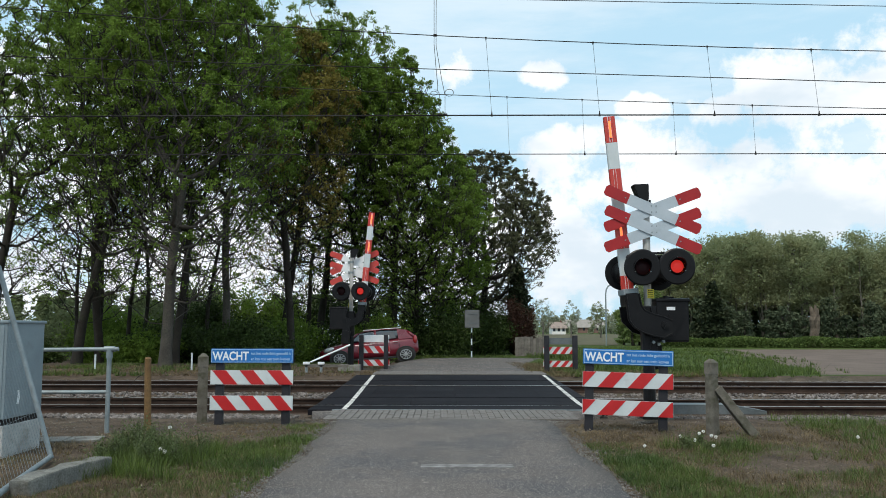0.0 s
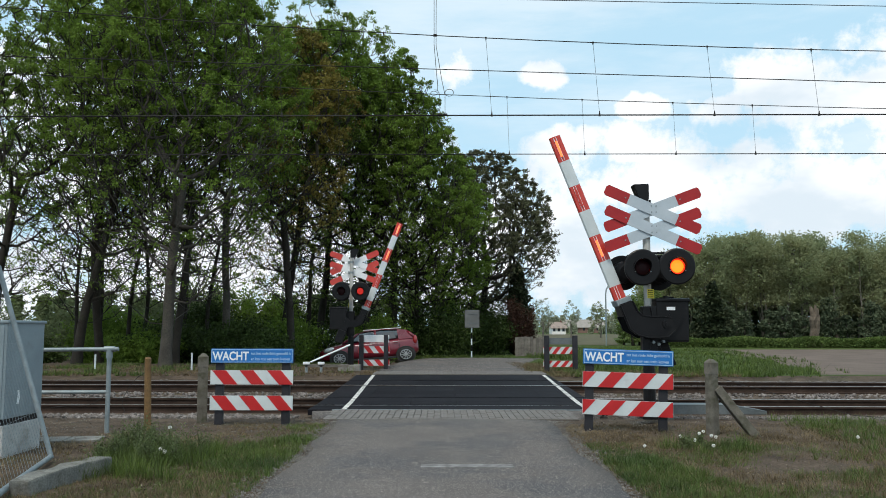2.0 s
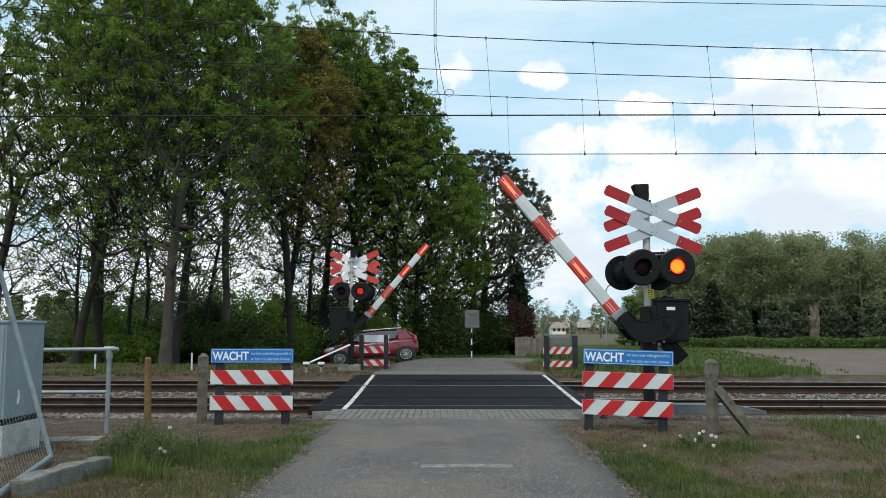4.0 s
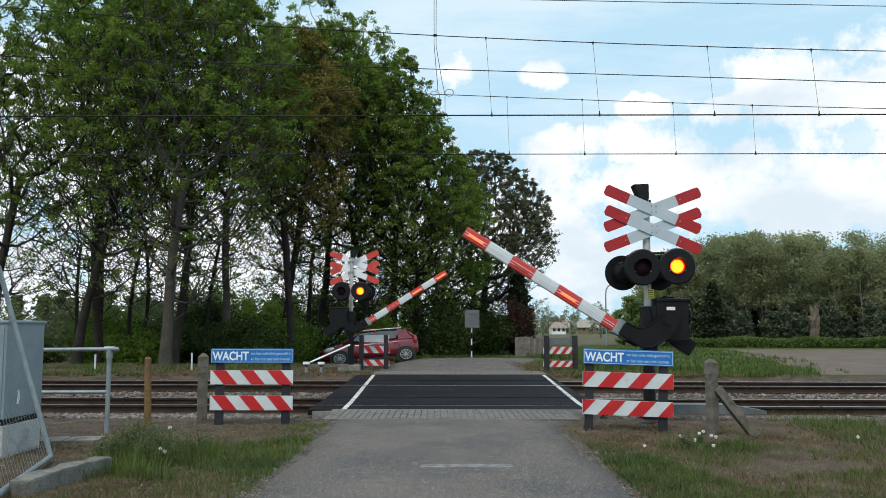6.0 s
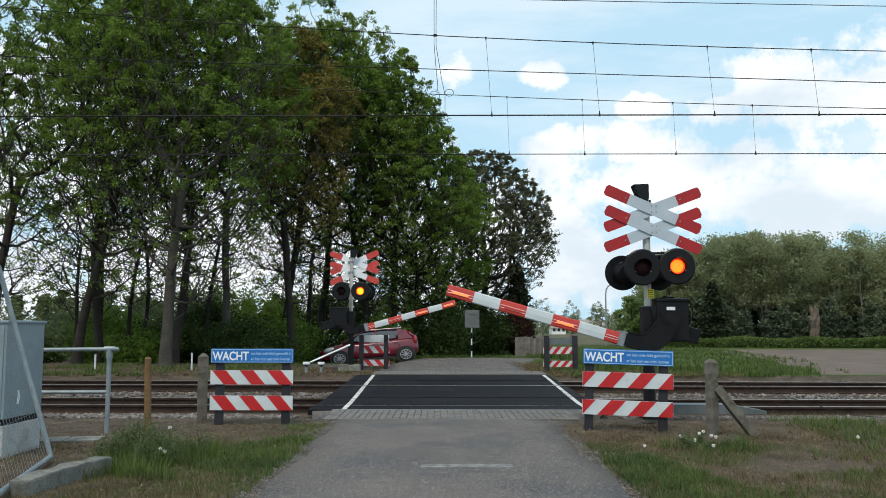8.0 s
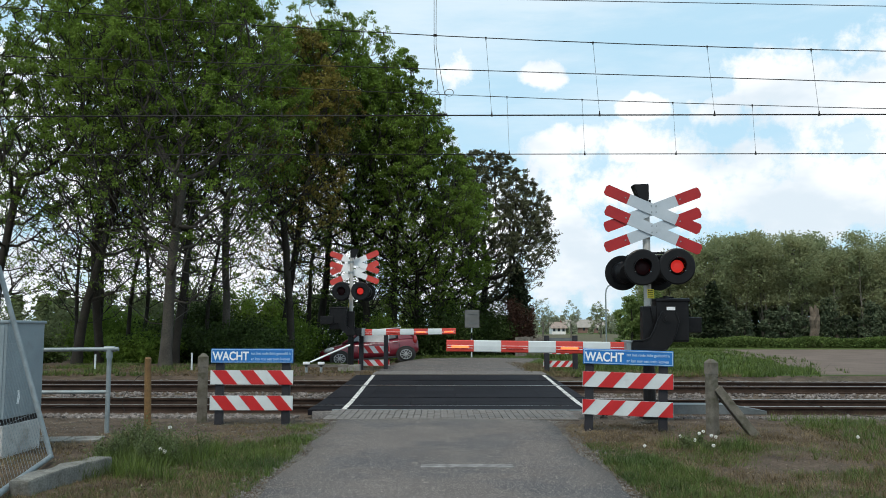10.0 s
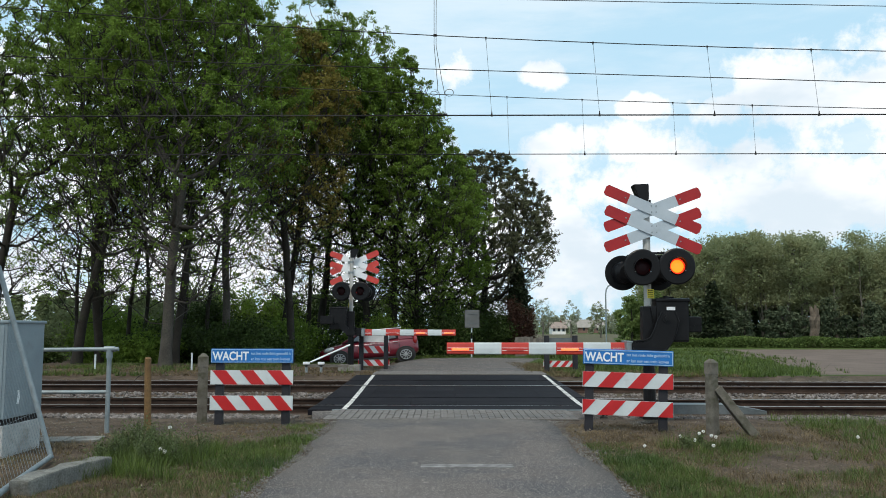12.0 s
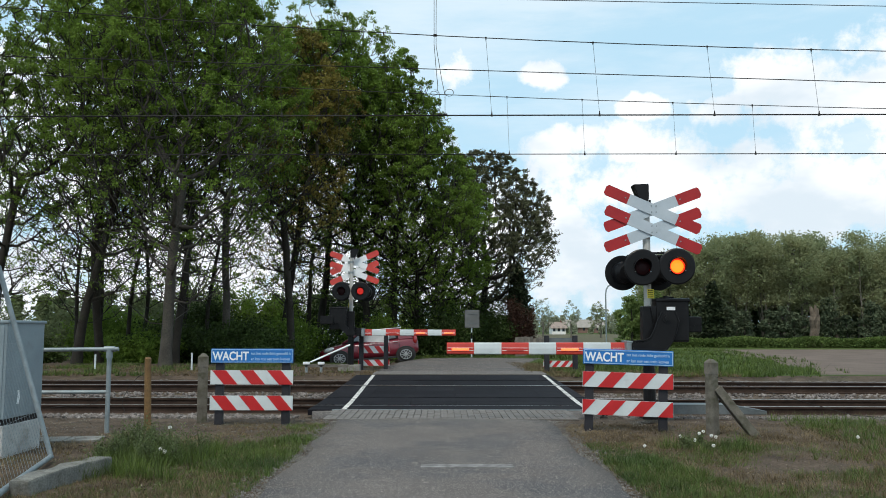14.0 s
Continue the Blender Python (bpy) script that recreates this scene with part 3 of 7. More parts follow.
def disc_light(root, x, z, y, face, turning):
    """A round black backing board with hooded red lens; face -1 looks along -y."""
    f = face
    bm = bmesh.new()
    # backing board as a dished ring with a rolled rim
    seg = 40
    rings = [(0.118, 0.0), (0.118, 0.05), (0.132, 0.03), (0.255, 0.03), (0.272, 0.02), (0.275, 0.0), (0.268, -0.012), (0.13, -0.012)]
    vv = [[bm.verts.new((x + r * math.cos(2 * math.pi * k / seg), y + f * d, z + r * math.sin(2 * math.pi * k / seg))) for k in range(seg)] for r, d in rings]
    for a, b in zip(vv, vv[1:]):
        for k in range(seg):
            bm.faces.new((a[k], a[(k + 1) % seg], b[(k + 1) % seg], b[k]))
    bmesh.ops.recalc_face_normals(bm, faces=bm.faces[:])
    lamp = part("signal_light", bm, BLACK, root, "round black signal light with red lens", smooth=False)
    bm = bmesh.new()
    rod(bm, (x, y - f * 0.012, z), (x, y - f * 0.25, z), 0.175, 0.168, 24, caps=False)
    rod(bm, (x, y - f * 0.25, z), (x, y - f * 0.3, z), 0.168, 0.1, 24)
    part("lamp_housing", bm, BLACK, lamp, smooth=False)
    # hood round the upper half of the lens
    bm = bmesh.new()
    n = 22
    for r0, r1, d0, d1 in ((0.125, 0.131, 0.03, 0.16),):
        prev = None
        for k in range(n + 1):
            a = math.pi * (-0.12 + 1.24 * k / n)
            depth = d1 * (0.35 + 0.65 * max(0.0, math.sin(a)))
            ring = [bm.verts.new((x + r * math.cos(a), y + f * d, z + r * math.sin(a))) for r, d in ((r0, d0), (r0, depth), (r1, depth), (r1, d0))]
            if prev:
                for j in range(4):
                    bm.faces.new((prev[j], prev[(j + 1) % 4], ring[(j + 1) % 4], ring[j]))
            prev = ring
    bmesh.ops.recalc_face_normals(bm, faces=bm.faces[:])
    part("hood", bm, BLACK, lamp)
    for k in range(3):
        a = math.pi / 2 + k * 2 * math.pi / 3
        bm = bmesh.new()
        rod(bm, (x + 0.131 * math.cos(a), y + f * 0.03, z + 0.131 * math.sin(a)), (x + 0.131 * math.cos(a), y + f * 0.06, z + 0.131 * math.sin(a)), 0.008, seg=8)
        part("screw", bm, GALV, lamp)
    # lamp drum inside the housing: a dark, a dim, a lit and a full lens on its four sides
    bm = bmesh.new()
    seg, r, out = 28, 0.1175, 0.119
    for side in range(4):
        c, sn = math.cos(side * math.pi / 2), math.sin(side * math.pi / 2)

        def put(u, h, w):
            px, py = u, f * (out + h)
            return bm.verts.new((c * px - sn * py, sn * px + c * py, w))
        centre = put(0, 0.033, 0)
        rows = [[put(r * q * math.cos(2 * math.pi * k / seg), h, r * q * math.sin(2 * math.pi * k / seg)) for k in range(seg)] for q, h in ((0.45, 0.028), (0.82, 0.014), (1.0, 0.002))]
        for k in range(seg):
            k1 = (k + 1) % seg
            bm.faces.new((centre, rows[0][k], rows[0][k1])).material_index = side
            bm.faces.new((rows[0][k], rows[1][k], rows[1][k1], rows[0][k1])).material_index = side
            bm.faces.new((rows[1][k], rows[2][k], rows[2][k1], rows[1][k1])).material_index = 4 if side > 1 else 0
    bmesh.ops.recalc_face_normals(bm, faces=bm.faces[:])
    me = bpy.data.meshes.new("lamp_insert")
    bm.to_mesh(me)
    bm.free()
    for mt in (LAMP_DARK, LAMP_DIM, LAMP_LIT, LAMP_FULL, LAMP_RIM):
        me.materials.append(mt)
    bulb = new("lamp_insert", me)
    bulb.parent = root
    tagged(bulb, "red signal lamp that flashes")
    where = (x, y - f * out, z)
    LAMP_DRUMS.append((bulb, where, turning))
    bulb.matrix_basis = pose(*where)


def build_barrier(m, pivot, turning, label, cross_x, base_top, whites, reds, fronts):
    """Half-barrier machine with pole, double cross, flashing lights and a striped arm; the front looks along -y."""
    root = thing("level_crossing_barrier", m, label, "level crossing barrier", "barriers of the crossing")
    bm = bmesh.new()
    box(bm, -0.3, 0.34, -0.28, 0.3, -0.3, base_top, 0.02)
    part("foundation", bm, CONCRETE, root, "weathered concrete foundation block")
    bm = bmesh.new()
    box(bm, -0.13, 0.15, -0.12, 0.14, 0.05, 0.1, 0.01)
    rod(bm, (0, 0, 0.1), (0, 0, 1.0), 0.095, 0.085, 20)
    box(bm, -0.1, 0.12, -0.09, 0.11, 1.0, 1.74, 0.02)
    part("pedestal", bm, BLACK, root)
    bm = bmesh.new()
    rod(bm, (0, 0, 1.74), (0, 0, 3.36), 0.058, 0.056, 24)
    part("pole", bm, POLE_GREY, root, "pale grey round pole")
    bm = bmesh.new()
    box(bm, -0.015, 0.085, -0.064, -0.05, 1.86, 2.0, 0.0)
    part("sticker", bm, YELLOW, root, "yellow sticker")
    for k in range(4):
        bm = bmesh.new()
        box(bm, -0.005, 0.075, -0.067, -0.064, 1.875 + k * 0.031, 1.886 + k * 0.031)
        part("printed_line", bm, BLACK, root)
    # bell on top
    bm = bmesh.new()
    prism(bm, [(-0.21, 3.6), (0.03, 3.61), (0.03, 3.36), (0.0, 3.33), (-0.12, 3.37)], -0.11, 0.1, "xz")
    bmesh.ops.bevel(bm, geom=bm.edges[:], offset=0.012, segments=2, affect="EDGES")
    part("bell_box", bm, BLACK, root)
    bm = bmesh.new()
    box(bm, -0.04, 0.075, -0.03, 0.03, 3.3, 3.37, 0.006)
    part("bell_bracket", bm, BLACK, root)
    # double cross
    for cz in (3.21, 2.9):
        for ang, y0, y1 in ((radians(-23.6), -0.115, -0.1), (radians(20.8), -0.095, -0.08)):
            bm = bmesh.new()
            board(bm, cross_x, cz, ang, 0.72, 0.168, y0, y1, -0.4, 0.4, False)
            arm = part("cross_board", bm, whites, root, "white cross board with red ends")
            for a in (ang, ang + math.pi):
                bm = bmesh.new()
                board(bm, cross_x, cz, a, 0.72, 0.168, y0, y1, 0.4, 0.785, True)
                part("red_end", bm, reds, arm, "red reflective board end")
                bm = bmesh.new()
                q = 0.45
                px, pz = cross_x + q * math.cos(a), cz + q * math.sin(a)
                rod(bm, (px, y0 - 0.006, pz), (px, y0 + 0.002, pz), 0.012, seg=8)
                part("bolt", bm, GALV, arm)
        for bx in (-0.02, 0.05):
            for bz in (-0.04, 0.055):
                bm = bmesh.new()
                rod(bm, (cross_x + bx, -0.122, cz + bz), (cross_x + bx, -0.114, cz + bz), 0.011, seg=8)
                part("bolt", bm, GALV, root)
        bm = bmesh.new()
        box(bm, -0.03, 0.12, -0.08, -0.05, cz - 0.04, cz + 0.04, 0.004)
        rod(bm, (0, 0, cz - 0.03), (0, 0, cz + 0.03), 0.064, seg=20)
        part("clamp", bm, GALV, root)
    # signal lights on a cross bar, two to the front and two to the track side
    bm = bmesh.new()
    rod(bm, (-0.3, -0.02, 2.5), (0.42, -0.02, 2.5), 0.025, seg=12)
    box(bm, -0.14, 0.38, -0.05, -0.02, 2.53, 2.565, 0.004)
    box(bm, -0.03, 0.03, -0.05, 0.02, 2.48, 2.56, 0.004)
    rod(bm, (-0.15, -0.02, 2.5), (-0.15, -0.1, 2.42), 0.02, seg=8)
    rod(bm, (0.375, -0.02, 2.5), (0.375, -0.1, 2.42), 0.02, seg=8)
    rod(bm, (-0.3, -0.02, 2.5), (-0.3, 0.16, 2.36), 0.02, seg=8)
    rod(bm, (0.26, -0.02, 2.5), (0.26, 0.16, 2.36), 0.02, seg=8)
    part("light_bar", bm, BLACK, root)
    for x, z, y, f, which in ((fronts[0], 2.315, -0.27, -1, 0), (fronts[1], 2.33, -0.27, -1, 1), (-0.3, 2.27 + 0.06 * turning, 0.36, 1, 1), (0.26, 2.27 + 0.06 * turning, 0.36, 1, 0)):
        disc_light(root, x, z, y, f, (which, turning))
    # drive housing
    bm = bmesh.new()
    box(bm, 0.105, 0.6, -0.1, 0.32, 1.2, 1.84, 0.03)
    house = part("drive_housing", bm, BLACK, root, "black drive housing with a rounded lid")
    bm = bmesh.new()
    box(bm, 0.09, 0.615, -0.115, 0.33, 1.8, 1.86, 0.022)
    part("lid", bm, BLACK, house)
    bm = bmesh.new()
    rod(bm, (0.3, 0.1, 1.86), (0.3, 0.1, 1.9), 0.05, 0.04, 12)
    rod(bm, (0.2, 0.1, 1.86), (0.42, 0.1, 1.875), 0.018, seg=8)
    part("lid_catch", bm, BLACK, house)
    bm = bmesh.new()
    box(bm, 0.26, 0.39, -0.106, -0.098, 1.68, 1.73)
    part("nameplate", bm, LETTER, house, "small white nameplate")
    bm = bmesh.new()
    prism(bm, [(0.15, 1.25), (0.34, 1.25), (0.52, 1.62), (0.3, 1.62)], -0.13, -0.1, "xz")
    part("cover_plate", bm, BLACK, house)
    bm = bmesh.new()
    rod(bm, (0.02, -0.1, 1.72), (0.08, -0.11, 1.4), 0.012, seg=8)
    rod(bm, (0.08, -0.11, 1.4), (-0.02, -0.1, 1.08), 0.012, seg=8)
    part("cable", bm, BLACK, root)
    for x, z in ((0.05, 1.2), (0.13, 1.17), (0.2, 1.21)):
        bm = bmesh.new()
        rod(bm, (x, -0.14, z), (x, -0.08, z), 0.022, 0.024, 10)
        part("hinge_bolt", bm, GALV, root, "bright metal hinge bolt")
    # arm: everything that swings, in the pivot's space
    arm = new("barrier_arm")
    arm.parent = root
    bm = bmesh.new()
    elbow = [(0.0, 0.15), (0.2, 0.14), (0.25, 0.0), (0.21, -0.16), (0.15, -0.3), (0.06, -0.43), (-0.06, -0.505), (-0.46, -0.51), (-0.46, -0.31), (-0.28, -0.295), (-0.19, -0.25), (-0.12, -0.12), (-0.07, 0.02)]
    prism(bm, elbow, -0.2, -0.14, "xz")
    bmesh.ops.bevel(bm, geom=bm.edges[:], offset=0.014, segments=2, affect="EDGES")
    # raised ribs along both edges of the casting
    for pts in (elbow[1:8], elbow[8:13] + elbow[:1]):
        for p, q in zip(pts, pts[1:]):
            rod(bm, (p[0] * 0.97, -0.2, p[1] * 0.97), (q[0] * 0.97, -0.2, q[1] * 0.97), 0.012, seg=6)
    # open clamp box and the rear lever
    box(bm, -0.46, -0.27, -0.14, 0.24, -0.51, -0.48, 0.006)
    box(bm, -0.46, -0.27, -0.14, 0.24, -0.33, -0.3, 0.006)
    box(bm, -0.46, -0.27, 0.2, 0.24, -0.48, -0.33, 0.006)
    prism(bm, [(0.45, 0.06), (0.45, -0.14), (0.22, -0.14), (0.14, -0.34), (-0.04, -0.49), (-0.27, -0.5), (-0.27, -0.33), (-0.08, -0.3), (0.02, -0.14), (-0.04, 0.02), (0.0, 0.1)], 0.36, 0.4, "xz")
    me = mesh_of("barrier_arm", bm, BLACK)
    bpy.data.objects.remove(arm)
    arm = new("barrier_arm", me)
    arm.parent = root
    tagged(arm, "red and white striped barrier arm on a black bracket")
    arm.matrix_basis = pose(*pivot)
    bm = bmesh.new()
    rod(bm, (0.06, -0.225, 0.04), (0.06, 0.41, 0.04), 0.06, seg=18)
    rod(bm, (0.06, -0.245, 0.04), (0.06, -0.22, 0.04), 0.03, seg=10)
    part("pivot_shaft", bm, BLACK, arm)
    bm = bmesh.new()
    box(bm, 0.36, 0.74, 0.3, 0.46, -0.165, 0.075, 0.015)
    box(bm, 0.36, 0.74, 0.292, 0.3, -0.06, -0.045)
    part("counterweight", bm, BLACK, arm)
    bm = bmesh.new()
    box(bm, -0.53, -0.44, -0.15, 0.25, -0.525, -0.495, 0.008)
    box(bm, -0.53, -0.44, -0.15, 0.25, -0.325, -0.295, 0.008)
    box(bm, -0.53, -0.44, -0.15, -0.12, -0.495, -0.325, 0.008)
    box(bm, -0.53, -0.44, 0.22, 0.25, -0.495, -0.325, 0.008)
    box(bm, -0.53, -0.5, -0.12, 0.22, -0.495, -0.325, 0.004)
    part("clamp_block", bm, GALV, arm, "galvanised clamp block")
    stripe, reach, axis_z = 0.4145, 3.226, -0.414
    for k in range(7):
        x1 = -reach + stripe * k
        x2 = min(x1 + stripe, -0.5)
        t1, t2 = 0.087 + 0.0008 * k, 0.0878 + 0.0008 * k
        bm = bmesh.new()
        # flattened hexagonal hollow profile
        o = [(-0.032, -1.0), (-0.045, -0.86), (-0.05, 0.0), (-0.045, 0.86), (-0.032, 1.0), (0.032, 1.0), (0.045, 0.86), (0.05, 0.0), (0.045, -0.86), (0.032, -1.0)]
        ends = []
        for x, t in ((x1, t1), (x2, t2)):
            ends.append([bm.verts.new((x, 0.06 + yy, axis_z + zz * t)) for yy, zz in o])
        n = len(o)
        bm.faces.new(ends[0]), bm.faces.new(ends[1][::-1])
        for j in range(n):
            bm.faces.new((ends[0][j], ends[1][j], ends[1][(j + 1) % n], ends[0][(j + 1) % n]))
        bmesh.ops.recalc_face_normals(bm, faces=bm.faces[:])
        red = k % 2 == 0
        band = part("red_band" if red else "white_band", bm, ARM_RED if red else WHITE, arm)
        for side in (-1, 1):
            if red:
                # twin pale edge strips
                for zz in (-0.033, 0.005):
                    bm = bmesh.new()
                    box(bm, x1 + 0.01, x2 - 0.01, 0.06 + side * 0.049 - 0.004, 0.06 + side * 0.049 + 0.004, axis_z + zz, axis_z + zz + 0.007)
                    part("reflective_strip", bm, LETTER, band)
                if k in (0, 2, 4):
                    lamp_me = bpy.data.meshes.new("arm_lamp")
                    bm = bmesh.new()
                    box(bm, -0.13, 0.13, -0.006, 0.006, -0.018, 0.018, 0.0)
                    for fc in bm.faces:
                        fc.material_index = 0 if fc.normal.y * side > 0.5 else 1
                    bm.to_mesh(lamp_me)
                    bm.free()
                    lamp_me.materials.append(STRIP_LIT)
                    lamp_me.materials.append(ARM_RED)
                    lamp = new("arm_lamp", lamp_me)
                    lamp.parent = arm
                    tagged(lamp, "red warning lamp set in the arm")
                    where = ((x1 + x2) / 2, 0.06 + side * 0.056, axis_z - 0.012)
                    lamp.matrix_basis = pose(*where)
                    if k:
                        FLASHERS.append((lamp, where, (0 if k == 2 else 1, turning)))
    ARM_PIVOTS.append((arm, pivot, turning))
    return root


build_barrier(pose(3.117, 12.9, 0.0), (0.169, 0.0, 1.512), 0.0, "level crossing barrier with double cross, red flashing lights and striped arm", 0.08, -0.02, CROSS_WHITE, RED, (-0.135, 0.385))
build_barrier(pose(-2.742, 25.35, 0.135, 0, 0, 180), (0.106, 0.0, 1.525), 1.0, "far level crossing barrier seen from behind, with lights and striped arm", -0.075, 0.16, LETTER, ARM_RED, (-0.43, 0.3))


# ---------------------------------------------------------------- striped fences with warning boards
def striped_board(parent, x0, x1, z0, z1, y0, y1, n, lean, first_red):
    """A board of slanted red and white stripes; lean > 0 slants them to the right going up."""
    pitch = (x1 - x0) / n
    h = z1 - z0
    frame_bm = bmesh.new()
    box(frame_bm, x0, x1, y0 + 0.004, y1, z0, z1, 0.003)
    plank = part("striped_board", frame_bm, WHITE, parent, "board with slanted red and white stripes")
    k = -3
    while k < n + 3:
        if (k % 2 == 0) == first_red:
            a = x0 + k * pitch
            poly = [(a, z0), (a + pitch, z0), (a + pitch + lean, z1), (a + lean, z1)]
            # clip to the board
            out = []
            for lim, sign in ((x0 + 0.004, 1), (x1 - 0.004, -1)):
                src = poly if sign == 1 else out
                dst = []
                for i in range(len(src)):
                    p, q = src[i], src[(i + 1) % len(src)]
                    ip, iq = sign * (p[0] - lim) >= 0, sign * (q[0] - lim) >= 0
                    if ip:
                        dst.append(p)
                    if ip != iq:
                        t = (lim - p[0]) / (q[0] - p[0])
                        dst.append((lim, p[1] + t * (q[1] - p[1])))
                out = dst
                if not out:
                    break
            if len(out) >= 3:
                bm = bmesh.new()
                prism(bm, out, y0 - 0.001, y0 + 0.004, "xz")
                part("red_stripe", bm, BOARD_RED, plank)
        k += 1
    return plank


def build_fence(m, width, legs, lean, sign, boards, label, first_red=True, n=6, leg_r=0.06, top=None, back=(0.8, 1.0)):
    """Two dark posts with striped boards and, on the near side, the blue warning board."""
    root = thing("crossing_fence", m, label, "fence", "striped fences beside the road")
    for x in legs:
        bm = bmesh.new()
        box(bm, x - leg_r, x + leg_r, -0.045, 0.045, -0.3, top or 0.93, 0.012)
        part("post", bm, DARK_POST, root)
    for z0, z1 in boards:
        d = 0.125 if sign == "back" else 0.0
        striped_board(root, 0, width, z0, z1, -0.075 + d, -0.045 + d, n, lean, first_red)
    if sign == "front":
        z0, z1 = 0.882, 1.095
        bm = bmesh.new()
        box(bm, 0.0, width, -0.075, -0.047, z0, z1, 0.012)
        plate = part("warning_board", bm, BLUE, root, "blue warning board with white lettering")
        for a, b, c, d in ((0.012, width - 0.012, z1 - 0.02, z1 - 0.012), (0.012, width - 0.012, z0 + 0.012, z0 + 0.02), (0.012, 0.02, z0 + 0.02, z1 - 0.02), (width - 0.02, width - 0.012, z0 + 0.02, z1 - 0.02)):
            bm = bmesh.new()
            box(bm, a, b, -0.078, -0.0745, c, d)
            part("border", bm, FADED_PRINT, plate)
        up = pose(0, 0, 0, 90, 0, 0)
        lettering("lettering", "WACHT", 0.176, LETTER, plate, Matrix.Translation((0.03, -0.077, 0.928)) @ up, width=0.54, bold=0.0045)
        for text, z in (("tot het rode licht gedoofd is", 1.008), ("er kan nog een trein komen", 0.925)):
            lettering("lettering", text, 0.056 if "tot" in text else 0.059, FADED_PRINT, plate, Matrix.Translation((0.6, -0.077, z)) @ up, width=0.59 if "tot" in text else 0.575, bold=0.001)
    elif sign == "back":
        bm = bmesh.new()
        box(bm, 0.02, width - 0.02, 0.046, 0.06, back[0], back[1], 0.004)
        part("board_back", bm, LETTER if back[1] > 1 else SIGN_BACK, root, "bare pale back of a warning board")
    return root


build_fence(pose(-3.451, 12.75, 0.0), 1.226, (0.125, 1.115), -0.18, "front", ((0.568, 0.776), (0.19, 0.403)), "blue WACHT warning board above two red and white striped boards", first_red=False)
build_fence(pose(1.952, 12.05, 0.03, 0, 1.6, -7), 1.24, (0.095, 1.11), 0.185, "front", ((0.566, 0.78), (0.184, 0.392)), "blue WACHT warning board above striped boards beside the barrier", first_red=False)
build_fence(pose(-2.55, 25.6, 0.14), 0.95, (0.1, 0.84), -0.16, "back", ((0.485, 0.695), (0.11, 0.29)), "striped fence with the bare back of a warning board", n=6, leg_r=0.065, top=1.03, back=(0.81, 1.03))
build_fence(pose(2.95, 25.0, 0.14), 1.0, (0.1, 0.93), 0.16, "back", ((0.485, 0.695), (0.11, 0.29)), "striped fence with a dull grey warning board back", n=8, leg_r=0.075, top=1.03, back=(0.77, 0.96))


# ---------------------------------------------------------------- posts, rails, cabinet
def concrete_post(m, height, w, brace, label):
    root = thing("concrete_post", m, label, "fence post", "old concrete posts")
    bm = bmesh.new()
    vs = box(bm, -w / 2, w / 2, -w / 2, w / 2, -0.3, height - 0.05, 0.012)
    top = [(-w / 2, -w / 2), (w / 2, -w / 2), (w / 2, w / 2), (-w / 2, w / 2)]
    prism(bm, [(a * 1.06, b * 1.06) for a, b in top], height - 0.2, height - 0.05, "xy")
    base = [bm.verts.new((a * 1.06, b * 1.06, height - 0.05)) for a, b in top]
    tip = [bm.verts.new((a * 0.35, b * 0.35, height)) for a, b in top]
    bm.faces.new(tip)
    for j in range(4):
        bm.faces.new((base[j], base[(j + 1) % 4], tip[(j + 1) % 4], tip[j]))
    for v in bm.verts:
        v.co += Vector([0.006 * noise.noise(v.co * 9 + Vector((k * 7.0, 0, 0))) for k in range(3)])
    part("shaft", bm, MOSSY, root)
    if brace:
        bm = bmesh.new()
        d = Vector(brace)
        a = Vector((0.05, -0.035, height * 0.62))
        vs = box(bm, -0.085, 0.085, -0.055, 0.055, 0, (d - a).length, 0.012)
        bmesh.ops.transform(bm, matrix=Matrix.Translation(a) @ (d - a).to_track_quat("Z", "Y").to_matrix().to_4x4(), verts=bm.verts[:])
        part("brace", bm, MOSSY, root, "slanting concrete brace")
        bm = bmesh.new()
        local = root.matrix_basis.inverted()
        ends = [local @ Vector(p) for p in ((3.66, 11.4, 0.76), (4.6, 11.55, 0.5), (5.7, 11.9, 0.21), (6.6, 12.2, 0.12))]
        for a, b in zip(ends, ends[1:]):
            rod(bm, a, b, 0.0035, seg=5)
        part("wire", bm, WIRE, root, "slack rusty fence wire")
    return root


concrete_post(pose(-3.665, 13.05, 0.0, 0, 0, 14), 1.01, 0.15, None, "mossy square concrete post with a pyramid top")
concrete_post(pose(3.6, 11.45, 0.0, 0, 0, 32), 1.0, 0.125, (0.5, -0.33, -0.08), "mossy square concrete post with a slanting brace")


